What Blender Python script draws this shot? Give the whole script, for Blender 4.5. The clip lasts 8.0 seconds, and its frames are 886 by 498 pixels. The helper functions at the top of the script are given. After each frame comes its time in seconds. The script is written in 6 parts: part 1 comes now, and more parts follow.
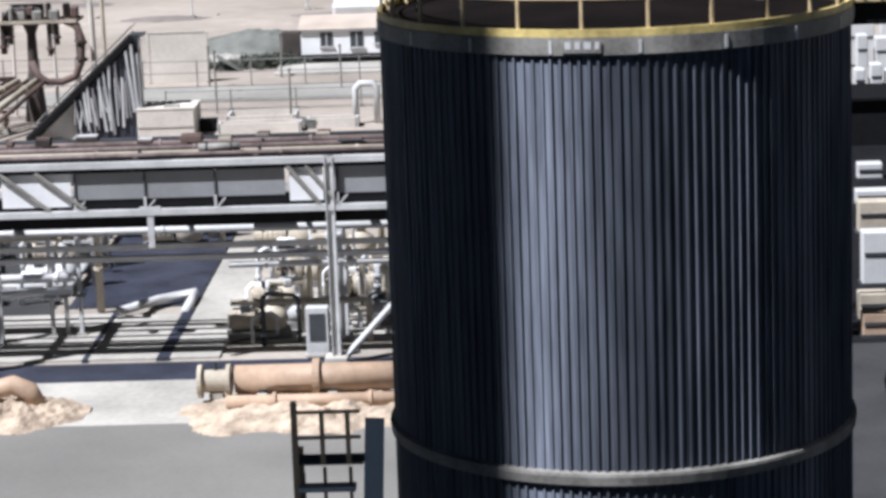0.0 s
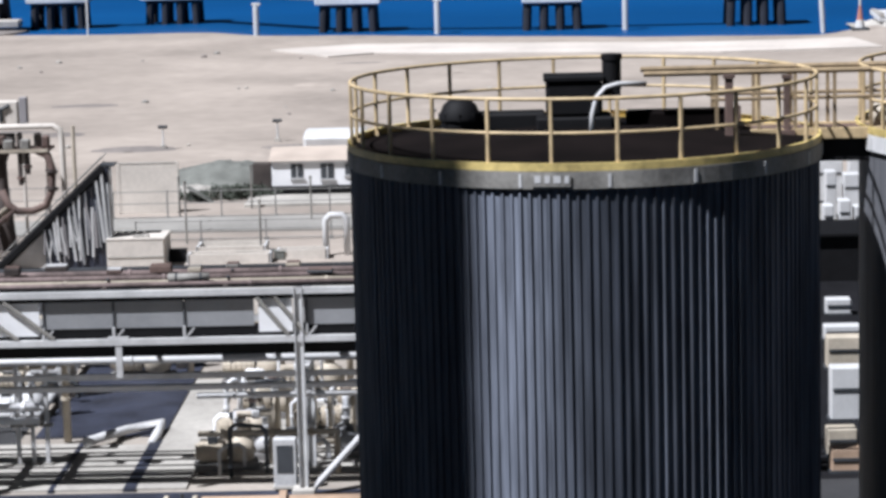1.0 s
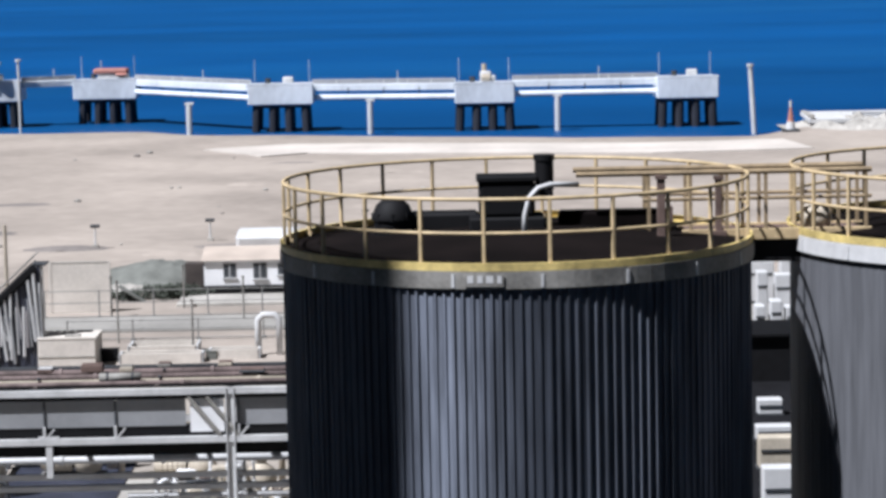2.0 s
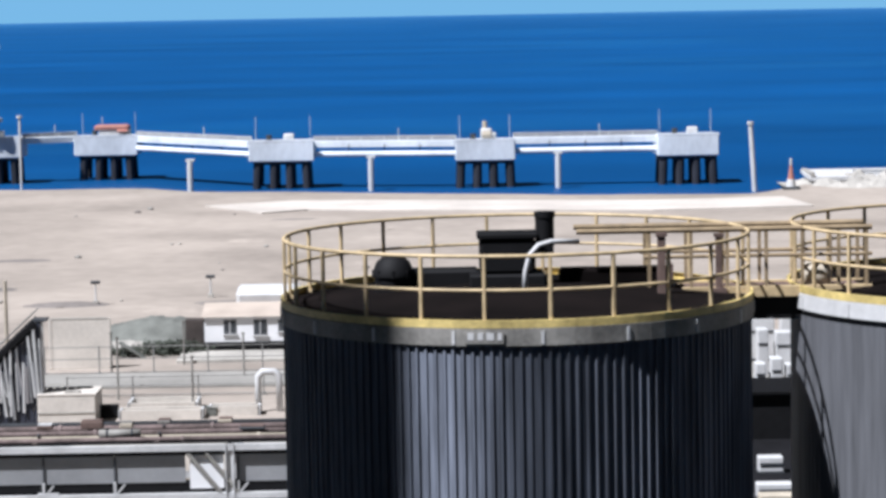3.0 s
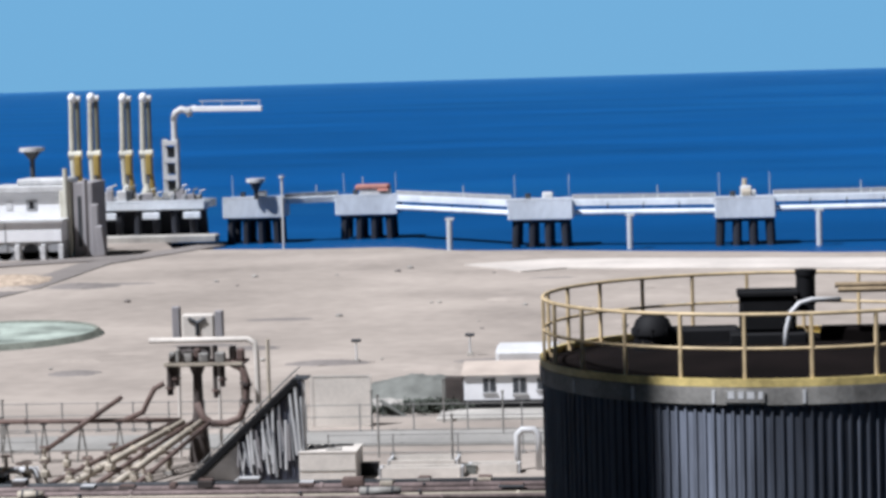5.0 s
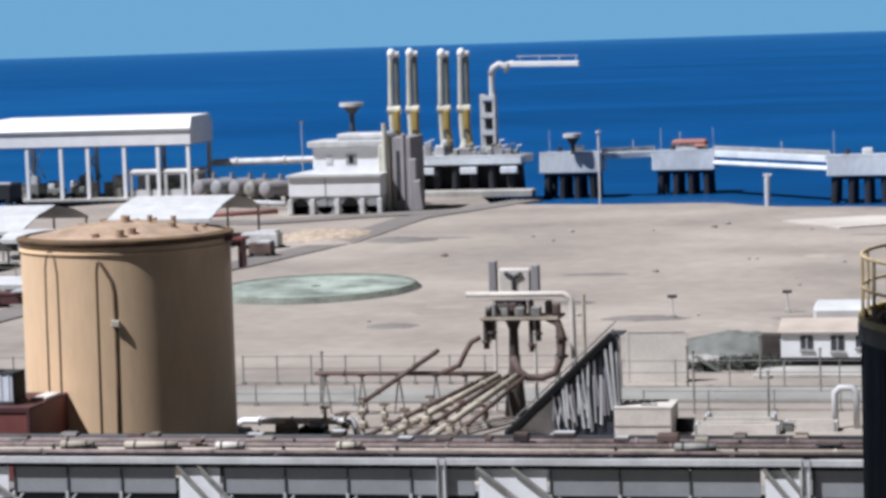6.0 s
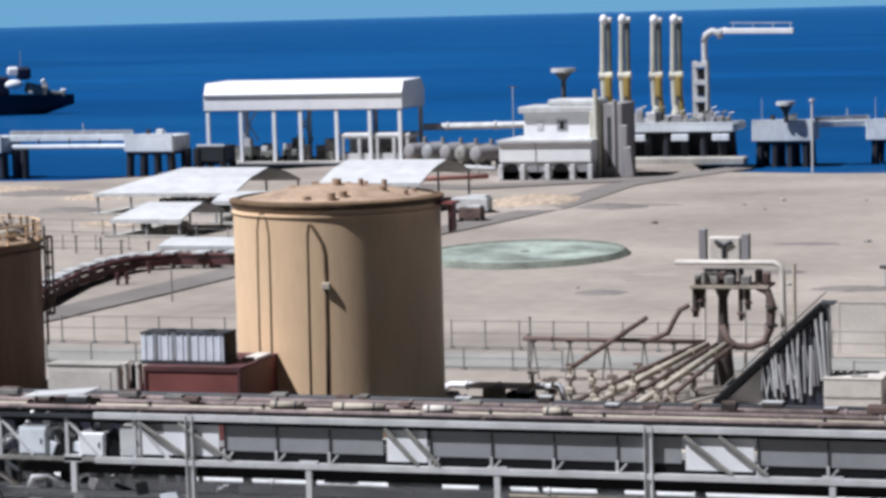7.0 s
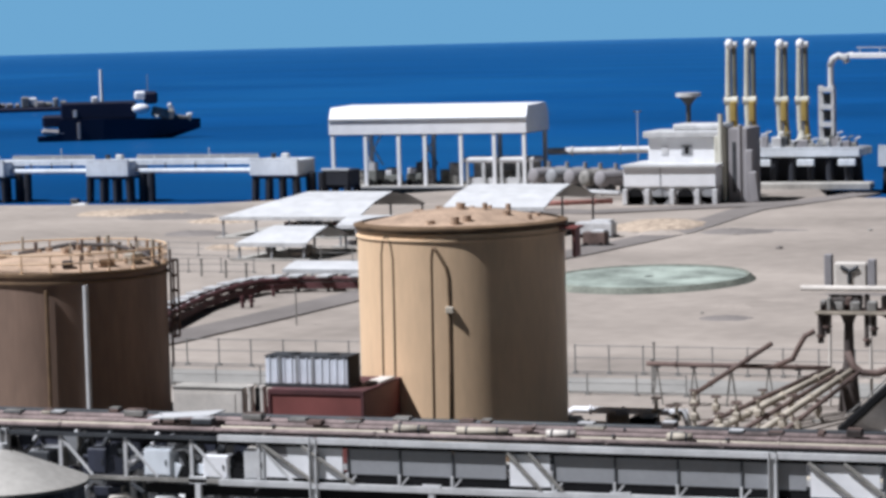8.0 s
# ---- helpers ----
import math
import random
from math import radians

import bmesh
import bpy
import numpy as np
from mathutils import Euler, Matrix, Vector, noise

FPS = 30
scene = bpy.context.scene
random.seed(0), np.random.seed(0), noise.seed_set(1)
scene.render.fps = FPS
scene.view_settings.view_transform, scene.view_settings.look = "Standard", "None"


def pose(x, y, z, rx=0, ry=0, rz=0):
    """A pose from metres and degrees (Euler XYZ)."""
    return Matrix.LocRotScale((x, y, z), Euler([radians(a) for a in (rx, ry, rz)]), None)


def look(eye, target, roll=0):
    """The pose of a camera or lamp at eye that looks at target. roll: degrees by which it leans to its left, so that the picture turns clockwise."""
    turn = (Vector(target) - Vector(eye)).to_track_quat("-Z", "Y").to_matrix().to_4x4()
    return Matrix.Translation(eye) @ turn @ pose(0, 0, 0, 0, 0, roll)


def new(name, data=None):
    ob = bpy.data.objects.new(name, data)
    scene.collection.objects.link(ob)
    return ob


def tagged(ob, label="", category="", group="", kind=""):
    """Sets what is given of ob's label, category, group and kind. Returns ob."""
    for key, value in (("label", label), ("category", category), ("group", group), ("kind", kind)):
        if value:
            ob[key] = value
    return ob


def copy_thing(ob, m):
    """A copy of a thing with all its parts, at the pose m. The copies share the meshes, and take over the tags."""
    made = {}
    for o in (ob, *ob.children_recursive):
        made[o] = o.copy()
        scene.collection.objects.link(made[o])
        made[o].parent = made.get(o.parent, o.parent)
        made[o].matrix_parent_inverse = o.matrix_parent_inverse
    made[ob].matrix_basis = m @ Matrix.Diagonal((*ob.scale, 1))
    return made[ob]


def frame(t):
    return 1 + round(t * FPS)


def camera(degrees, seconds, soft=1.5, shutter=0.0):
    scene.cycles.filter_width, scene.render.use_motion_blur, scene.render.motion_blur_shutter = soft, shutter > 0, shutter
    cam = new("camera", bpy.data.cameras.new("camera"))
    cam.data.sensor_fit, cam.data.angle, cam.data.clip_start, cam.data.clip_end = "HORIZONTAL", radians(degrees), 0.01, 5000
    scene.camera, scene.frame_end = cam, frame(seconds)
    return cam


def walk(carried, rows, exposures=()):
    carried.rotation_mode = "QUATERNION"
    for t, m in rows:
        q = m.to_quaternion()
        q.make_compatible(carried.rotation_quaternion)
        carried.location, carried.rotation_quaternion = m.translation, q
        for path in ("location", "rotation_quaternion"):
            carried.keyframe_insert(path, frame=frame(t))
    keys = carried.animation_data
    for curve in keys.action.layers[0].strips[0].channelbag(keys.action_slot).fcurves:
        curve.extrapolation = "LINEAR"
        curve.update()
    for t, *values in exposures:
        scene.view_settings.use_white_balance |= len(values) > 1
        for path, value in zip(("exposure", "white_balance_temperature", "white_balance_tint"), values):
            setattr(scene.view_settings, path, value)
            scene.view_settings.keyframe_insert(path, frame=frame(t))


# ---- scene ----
# the camera stands on one high spot and turns: seconds, yaw, pitch, roll in degrees
EYE = 25.0
cam = camera(19.343, 8.0, soft=3.3)
ROWS = [
    (0.0, 2.213, -11.745, -2.060),
    (0.5, 2.248, -10.467, -2.089),
    (1.0, 1.432, -8.850, -1.474),
    (1.5, -0.208, -7.711, -0.986),
    (1.7, -0.080, -7.215, -1.269),
    (2.8, -0.243, -5.766, -0.762),
    (3.0, -0.128, -5.430, -1.060),
    (3.5, -0.000, -5.074, -0.911),
    (4.0, 0.000, -4.942, -1.096),
    (4.5, 1.229, -4.725, -1.276),
    (5.0, 5.562, -4.012, -1.648),
    (5.2, 7.507, -3.769, -1.617),
    (6.3, 14.117, -5.070, -1.845),
    (6.5, 15.241, -5.002, -1.729),
    (7.0, 17.223, -5.412, -1.457),
    (7.5, 18.062, -5.020, -1.394),
    (8.0, 19.947, -4.806, -1.477),
]
walk(cam, [(t, pose(0, 0, EYE, 90 + pitch, 0, yaw) @ pose(0, 0, 0, 0, 0, roll)) for t, yaw, pitch, roll in ROWS],
     exposures=[(0.0, 0.82, 5800, 12), (1.5, 0.64, 5800, 12), (3.0, 0.76, 5800, 12), (3.5, 0.69, 5800, 12), (4.5, 0.62, 5800, 12), (6.5, 0.43, 5800, 12), (8.0, 0.43, 5800, 12)])

# ---- light ----
SUN_AZ = Vector((-0.819, -0.574, 0)).normalized()
SUN_EL = radians(56)
to_sun = SUN_AZ * math.cos(SUN_EL) + Vector((0, 0, math.sin(SUN_EL)))
sun = new("sun", bpy.data.lights.new("sun", "SUN"))
sun.data.energy, sun.data.angle, sun.data.color = 5.0, radians(0.8), (1.0, 0.965, 0.92)
sun.matrix_world = look(to_sun * 300, (0, 0, 0))

world = bpy.data.worlds.new("sky")
scene.world = world
world.use_nodes = True
wn = world.node_tree.nodes
sky = wn.new("ShaderNodeTexSky")
sky.sky_type, sky.sun_disc = "NISHITA", False
sky.sun_elevation, sky.sun_rotation = SUN_EL, math.atan2(SUN_AZ.x, SUN_AZ.y)
world.node_tree.links.new(sky.outputs[0], wn["Background"].inputs[0])
wn["Background"].inputs[1].default_value = 0.0025


# ---- materials ----
def mat(name, col, rough=0.7, metal=0.0, vary=0.12, scale=2.0, fine=25.0, bump=0.1, spec=0.4, tint=None, streak=0.0, rand=0.0):
    """A worn surface: broad stains and fine grain on one base colour; streak draws it out downwards."""
    m = bpy.data.materials.new(name)
    m.use_nodes = True
    nt = m.node_tree
    n, ln = nt.nodes, nt.links
    b = n["Principled BSDF"]
    b.inputs["Roughness"].default_value, b.inputs["Metallic"].default_value = rough, metal
    b.inputs["Specular IOR Level"].default_value = spec
    tc, mp = n.new("ShaderNodeTexCoord"), n.new("ShaderNodeMapping")
    geo = n.new("ShaderNodeNewGeometry")
    ln.new(geo.outputs["Position"], mp.inputs[0])
    mp.inputs["Scale"].default_value = (1, 1, 1 if not streak else streak)
    big, small = n.new("ShaderNodeTexNoise"), n.new("ShaderNodeTexNoise")
    for tex, s in ((big, scale), (small, fine)):
        ln.new(mp.outputs[0], tex.inputs["Vector"])
        tex.inputs["Scale"].default_value, tex.inputs["Detail"].default_value = s, 5
    add = n.new("ShaderNodeMath")
    add.operation = "MULTIPLY_ADD"
    ln.new(small.outputs[0], add.inputs[0])
    add.inputs[1].default_value = 0.4
    ln.new(big.outputs[0], add.inputs[2])
    ramp = n.new("ShaderNodeValToRGB")
    ln.new(add.outputs[0], ramp.inputs[0])
    dark = tint or tuple(c * (1 - 2.2 * vary) for c in col)
    lite = tuple(min(1, c * (1 + vary)) for c in col)
    ramp.color_ramp.elements[0].position, ramp.color_ramp.elements[0].color = 0.45, (*dark, 1)
    ramp.color_ramp.elements[1].position, ramp.color_ramp.elements[1].color = 0.92, (*lite, 1)
    out = ramp.outputs[0]
    if rand:
        oi, hs, mr = n.new("ShaderNodeObjectInfo"), n.new("ShaderNodeHueSaturation"), n.new("ShaderNodeMapRange")
        ln.new(oi.outputs["Random"], mr.inputs[0])
        mr.inputs[3].default_value, mr.inputs[4].default_value = 1 - rand, 1 + rand
        ln.new(mr.outputs[0], hs.inputs["Value"])
        ln.new(out, hs.inputs["Color"])
        out = hs.outputs[0]
    ln.new(out, b.inputs["Base Color"])
    bp = n.new("ShaderNodeBump")
    bp.inputs["Strength"].default_value, bp.inputs["Distance"].default_value = bump, 0.03
    ln.new(small.outputs[0], bp.inputs["Height"])
    ln.new(bp.outputs[0], b.inputs["Normal"])
    return m


M_SAND = mat("sand", (0.332, 0.290, 0.252), 0.95, vary=0.15, scale=0.045, fine=0.5, bump=0.3, spec=0.1)
M_GRIT = mat("gravel_yard", (0.332, 0.298, 0.260), 0.95, vary=0.16, scale=0.12, fine=2.5, bump=0.3, spec=0.1)
M_CONC = mat("concrete", (0.396, 0.376, 0.343), 0.85, vary=0.15, scale=0.25, fine=4, bump=0.2, spec=0.2)
M_DARKCONC = mat("stained_concrete", (0.198, 0.191, 0.185), 0.85, vary=0.2, scale=0.4, fine=4, spec=0.2)
M_TARMAC = mat("tarmac", (0.182, 0.175, 0.163), 0.9, vary=0.1, scale=0.15, fine=5, bump=0.2, spec=0.2)
M_ASPHALT = mat("asphalt", (0.045, 0.045, 0.047), 0.9, vary=0.15, scale=0.3, fine=5, spec=0.2)
M_TRACK = mat("grey_track", (0.285, 0.275, 0.255), 0.95, vary=0.12, scale=0.15, fine=2.5, spec=0.1)
M_SHELL = mat("shell_sand", (0.52, 0.475, 0.43), 0.95, vary=0.1, scale=0.1, fine=1.0, spec=0.1)
M_OFFWHITE = mat("off_white_render", (0.60, 0.555, 0.50), 0.8, vary=0.1, scale=0.4, fine=4)
M_FRESH = mat("fresh_white", (0.78, 0.78, 0.79), 0.5, vary=0.04, scale=0.5, fine=5)
M_WIRE = mat("fence_grey", (0.22, 0.215, 0.205), 0.7, vary=0.1, scale=1)
M_LOWBOUNCE = mat("low_bounce_black", (0.012, 0.012, 0.014), 0.85, vary=0.25, scale=0.3, fine=5, spec=0.1)
M_ROAD = mat("dusty_road", (0.198, 0.178, 0.165), 0.9, vary=0.12, scale=0.1, fine=3, spec=0.2)
M_GREEN = mat("pale_green_ground", (0.31, 0.35, 0.305), 0.9, vary=0.3, scale=0.2, fine=1.5, spec=0.15)
M_GREENDK = mat("green_bank", (0.17, 0.18, 0.15), 0.95, vary=0.3, scale=0.3, fine=3, spec=0.1)
M_CLAD = mat("black_cladding", (0.136, 0.150, 0.184), 0.62, metal=0.88, vary=0.22, scale=4.5, fine=14, bump=0.02, spec=0.3, streak=0.08)
M_CLADGREY = mat("grey_cladding", (0.116, 0.119, 0.130), 0.55, vary=0.15, scale=4.5, fine=14, bump=0.04, streak=0.08)
M_RIMGREY = mat("grey_rim_metal", (0.25, 0.24, 0.22), 0.6, metal=0.0, vary=0.25, scale=1.2, fine=12)
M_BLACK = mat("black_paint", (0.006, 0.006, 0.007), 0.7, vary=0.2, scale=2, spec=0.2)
M_ROOFDK = mat("dark_tank_roof", (0.006, 0.0042, 0.004), 0.9, vary=0.3, scale=0.8, spec=0.08)
M_YELLOW = mat("yellow_rail_paint", (0.54, 0.415, 0.24), 0.55, vary=0.16, scale=3)
M_RAILDULL = mat("dull_ochre_rail", (0.30, 0.225, 0.135), 0.65, vary=0.2, scale=3)
M_TOE = mat("yellow_toe_plate", (0.66, 0.52, 0.20), 0.5, vary=0.25, scale=1.5, fine=10)
M_BUFF = mat("buff_tank_paint", (0.77, 0.555, 0.350), 0.6, vary=0.08, scale=0.25, fine=3, bump=0.05, streak=0.25)
M_BUFFOLD = mat("old_buff_paint", (0.225, 0.150, 0.110), 0.7, vary=0.14, scale=0.4, fine=3, streak=0.2)
M_BUFFDK = mat("buff_trim", (0.15, 0.095, 0.052), 0.7, vary=0.2, scale=1)
M_BUFFROOF = mat("dusty_buff_roof", (0.40, 0.285, 0.20), 0.8, vary=0.2, scale=0.5, fine=4)
M_WHITE = mat("white_paint", (0.55, 0.55, 0.55), 0.55, vary=0.07, scale=0.6, fine=6)
M_PALE = mat("pale_steel", (0.54, 0.54, 0.54), 0.5, vary=0.12, scale=0.8, fine=6)
M_CREAM = mat("cream_lagging", (0.449, 0.396, 0.317), 0.65, vary=0.14, scale=0.8, fine=6, rand=0.12)
M_GREY = mat("grey_sheet", (0.27, 0.275, 0.285), 0.6, vary=0.08, scale=0.4, fine=5)
M_STEEL = mat("dark_steel", (0.046, 0.050, 0.056), 0.6, vary=0.2, scale=1)
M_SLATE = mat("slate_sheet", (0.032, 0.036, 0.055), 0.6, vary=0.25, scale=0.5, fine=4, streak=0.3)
M_RUST = mat("rusty_pipe", (0.135, 0.092, 0.078), 0.75, vary=0.25, scale=0.8, fine=6)
M_PINK = mat("dusty_pink_pipe", (0.215, 0.165, 0.155), 0.75, vary=0.28, scale=0.9, fine=6)
M_PEACH = mat("peach_lagging", (0.436, 0.310, 0.218), 0.6, vary=0.14, scale=0.7, fine=5)
M_MAROON = mat("maroon_container", (0.205, 0.066, 0.058), 0.6, vary=0.12, scale=0.6)
M_BROWNDK = mat("dark_brown_steel", (0.062, 0.050, 0.045), 0.7, vary=0.25, scale=0.8, fine=6)
M_WINE = mat("dark_wine_red", (0.105, 0.040, 0.042), 0.7, vary=0.25, scale=0.5)
M_RED = mat("faded_red", (0.37, 0.17, 0.14), 0.7, vary=0.15, scale=0.5)
M_TAN = mat("tan_roof", (0.43, 0.365, 0.31), 0.8, vary=0.1, scale=0.4)
M_HULL = mat("navy_hull", (0.006, 0.008, 0.030), 0.5, vary=0.15, scale=0.1)
M_PILE = mat("wet_pile", (0.020, 0.022, 0.030), 0.7, vary=0.2, scale=0.3)
M_PIER = mat("pale_pier_concrete", (0.63, 0.665, 0.70), 0.8, vary=0.14, scale=0.15, fine=1.5, streak=0.5)
M_TARP = mat("grey_green_tarp", (0.15, 0.155, 0.14), 0.85, vary=0.15, scale=0.3, fine=2)
M_ARM = mat("cream_arm_paint", (0.52, 0.505, 0.43), 0.6, vary=0.12, scale=0.2, fine=1.5)
M_OUTER = mat("grey_green_pipe", (0.16, 0.165, 0.14), 0.6, vary=0.15, scale=0.3)
M_OCHRE = mat("ochre_paint", (0.330, 0.238, 0.066), 0.6, vary=0.15, scale=0.3)
# grey with the tone of a shaded wall put into the colour
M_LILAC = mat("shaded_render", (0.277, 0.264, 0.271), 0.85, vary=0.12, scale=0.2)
M_COOLER = mat("pale_blue_cooler", (0.70, 0.73, 0.79), 0.55, vary=0.06, scale=0.8, fine=6)
M_BRUSH = mat("scrub_leaf", (0.070, 0.080, 0.062), 0.9, vary=0.3, scale=2)


def drawn_sheet(m, amount):
    """Rolled sheet: the gloss is drawn out along the upright ribs."""
    nt = m.node_tree
    b, tg = nt.nodes["Principled BSDF"], nt.nodes.new("ShaderNodeTangent")
    tg.direction_type, tg.axis = "RADIAL", "Z"
    nt.links.new(tg.outputs[0], b.inputs["Tangent"])
    b.inputs["Anisotropic"].default_value, b.inputs["Anisotropic Rotation"].default_value = amount, 0.25


drawn_sheet(M_CLAD, 0.75)
for m in (M_BUFF, M_BUFFOLD):
    m.node_tree.nodes["Principled BSDF"].inputs["Diffuse Roughness"].default_value = 0.5


def sea_material():
    """Open water: broad cat's-paws, fine ripple and long pale slicks, darker towards the shore."""
    m = mat("sea_water", (0.0066, 0.070, 0.222), 0.4, vary=0.13, scale=0.011, fine=0.09, bump=0.0, spec=0.06)
    nt = m.node_tree
    n, ln = nt.nodes, nt.links
    mp = [x for x in n if x.type == "MAPPING"][0]
    mp.inputs["Scale"].default_value = (0.35, 1.0, 1.0)
    b = n["Principled BSDF"]
    base = b.inputs["Base Color"].links[0].from_socket
    geo = [x for x in n if x.type == "NEW_GEOMETRY"][0]
    sep, inshore_tone = n.new("ShaderNodeSeparateXYZ"), n.new("ShaderNodeMapRange")
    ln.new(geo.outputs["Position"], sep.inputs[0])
    ln.new(sep.outputs[1], inshore_tone.inputs[0])
    inshore_tone.inputs[1].default_value, inshore_tone.inputs[2].default_value = 355, 760
    inshore_tone.inputs[3].default_value, inshore_tone.inputs[4].default_value = 0.82, 1.0
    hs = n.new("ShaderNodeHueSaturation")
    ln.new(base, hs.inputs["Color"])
    ln.new(inshore_tone.outputs[0], hs.inputs["Value"])
    slick = n.new("ShaderNodeTexNoise")
    far = n.new("ShaderNodeMapping")
    ln.new(geo.outputs["Position"], far.inputs[0])
    far.inputs["Scale"].default_value = (0.0035, 0.0065, 1.0)
    ln.new(far.outputs[0], slick.inputs["Vector"])
    slick.inputs["Scale"].default_value, slick.inputs["Detail"].default_value = 1.0, 7
    band = n.new("ShaderNodeMapRange")
    ln.new(slick.outputs[0], band.inputs[0])
    band.inputs[1].default_value, band.inputs[2].default_value = 0.50, 0.74
    band.inputs[3].default_value, band.inputs[4].default_value = 0.0, 0.45
    mix = n.new("ShaderNodeMixRGB")
    ln.new(band.outputs[0], mix.inputs[0])
    ln.new(hs.outputs[0], mix.inputs[1])
    mix.inputs[2].default_value = (0.016, 0.118, 0.300, 1)
    ln.new(mix.outputs[0], b.inputs["Base Color"])
    return m


def glow_material(name, col, strength):
    m = bpy.data.materials.new(name)
    m.use_nodes = True
    b = m.node_tree.nodes["Principled BSDF"]
    b.inputs["Base Color"].default_value = (0, 0, 0, 1)
    b.inputs["Specular IOR Level"].default_value = 0
    b.inputs["Emission Color"].default_value = (*col, 1)
    b.inputs["Emission Strength"].default_value = strength
    return m


# ---- mesh helpers ----
def link(name, bm, material, parent=None, label="", smooth=False):
    me = bpy.data.meshes.new(name)
    bmesh.ops.recalc_face_normals(bm, faces=bm.faces)
    bm.to_mesh(me)
    bm.free()
    me.materials.append(material)
    if smooth:
        for p in me.polygons:
            p.use_smooth = True
    ob = new(name, me)
    if parent is not None:
        ob.parent = parent
    if label:
        tagged(ob, label)
    return ob


def part(name, bm, material, parent, label="", smooth=False):
    return link(name, bm, material, parent, label, smooth)


def again(ob, parent, x=0, y=0, z=0, rz=0):
    """A repeat of a part on the same mesh, moved within its thing."""
    o = new(ob.name.split(".")[0], ob.data)
    o.parent = parent
    o.matrix_basis = pose(x, y, z, 0, 0, rz)
    return o


def thing(name, at, label, category, group="", kind="", rz=0):
    e = new(name)
    e.matrix_basis = pose(*at, 0, 0, rz)
    return tagged(e, label, category, group, kind)


def box(bm, c, s, rz=0.0, bevel=0.0, rx=0.0, ry=0.0):
    m = pose(*c, rx, ry, rz) @ Matrix.Diagonal((*s, 1))
    r = bmesh.ops.create_cube(bm, size=1, matrix=m)
    if bevel:
        es = list({e for v in r["verts"] for e in v.link_edges})
        bmesh.ops.bevel(bm, geom=es, offset=bevel, segments=1, affect="EDGES")
    return bm


def rod(bm, a, b, r, n=8, r2=None):
    a, b = Vector(a), Vector(b)
    d = b - a
    m = Matrix.Translation((a + b) / 2) @ d.to_track_quat("Z", "Y").to_matrix().to_4x4()
    bmesh.ops.create_cone(bm, cap_ends=True, segments=n, radius1=r, radius2=r if r2 is None else r2, depth=d.length, matrix=m)
    return bm


def run(bm, pts, r, n=8):
    """One tube swept along a line of points, mitred at the bends and closed at its ends."""
    pts = [Vector(p) for p in pts]
    loops, side = [], None
    for i, p in enumerate(pts):
        before = (p - pts[i - 1]).normalized() if i else (pts[1] - p).normalized()
        after = (pts[i + 1] - p).normalized() if i + 1 < len(pts) else before
        d = (before + after).normalized()
        if side is None:
            side = d.cross(Vector((0, 0, 1)) if abs(d.z) < 0.9 else Vector((1, 0, 0))).normalized()
        side = (side - d * side.dot(d)).normalized()
        up = d.cross(side)
        bend = after - before
        k = min(1.6, 1 / max(0.3, before.dot(d)))
        bend = bend.normalized() if bend.length > 1e-5 else None
        loop = []
        for q in range(n):
            o = (side * math.cos(math.tau * q / n) + up * math.sin(math.tau * q / n)) * r
            if bend is not None:
                o += bend * o.dot(bend) * (k - 1)
            loop.append(bm.verts.new(p + o))
        loops.append(loop)
    for a, b in zip(loops, loops[1:]):
        for q in range(n):
            bm.faces.new((a[q], a[(q + 1) % n], b[(q + 1) % n], b[q]))
    bm.faces.new(loops[0])
    bm.faces.new(loops[-1])
    return bm


def lathe(bm, prof, n=64, c=(0, 0), a0=0.0, a1=360.0):
    """Turn a profile of (radius, height) round the upright axis at c."""
    full = abs(a1 - a0) >= 360
    cols = n if full else n + 1
    rings = []
    for r, z in prof:
        rings.append([bm.verts.new((c[0] + r * math.sin(radians(a0 + (a1 - a0) * i / n)), c[1] - r * math.cos(radians(a0 + (a1 - a0) * i / n)), z)) for i in range(cols)])
    for lo, hi in zip(rings, rings[1:]):
        for i in range(n):
            j = (i + 1) % cols
            bm.faces.new((lo[i], lo[j], hi[j], hi[i]))
    return bm


def B():
    return bmesh.new()


def ring(bm, R, z, r, n=72, m=6):
    pts = [[bm.verts.new(((R + r * math.cos(math.tau * k / m)) * math.sin(math.tau * i / n), -(R + r * math.cos(math.tau * k / m)) * math.cos(math.tau * i / n), z + r * math.sin(math.tau * k / m))) for k in range(m)] for i in range(n)]
    for i in range(n):
        for k in range(m):
            bm.faces.new((pts[i][k], pts[(i + 1) % n][k], pts[(i + 1) % n][(k + 1) % m], pts[i][(k + 1) % m]))
    return bm


# ---- sea, sky, ground ----
def strip(name, pts, width, z, material, label, category):
    bm = B()
    vs = []
    for i, p in enumerate(pts):
        p = Vector(p)
        d = (Vector(pts[min(i + 1, len(pts) - 1)]) - Vector(pts[max(i - 1, 0)])).normalized()
        n = Vector((-d.y, d.x)) * width / 2
        vs.append([bm.verts.new((*(p + n), z)), bm.verts.new((*(p - n), z)), bm.verts.new((*(p - n), z - 0.3)), bm.verts.new((*(p + n), z - 0.3))])
    for a, b in zip(vs, vs[1:]):
        for k in range(4):
            bm.faces.new((a[k], a[(k + 1) % 4], b[(k + 1) % 4], b[k]))
    bm.faces.new(vs[0])
    bm.faces.new(vs[-1])
    return tagged(link(name, bm, material), label, category, kind="structure")


bm = B()
lathe(bm, [(0.1, -1.0), (300, -1.0), (1200, -1.0), (4950, -1.0)], 96)
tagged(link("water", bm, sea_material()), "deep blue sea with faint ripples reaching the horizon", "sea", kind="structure")

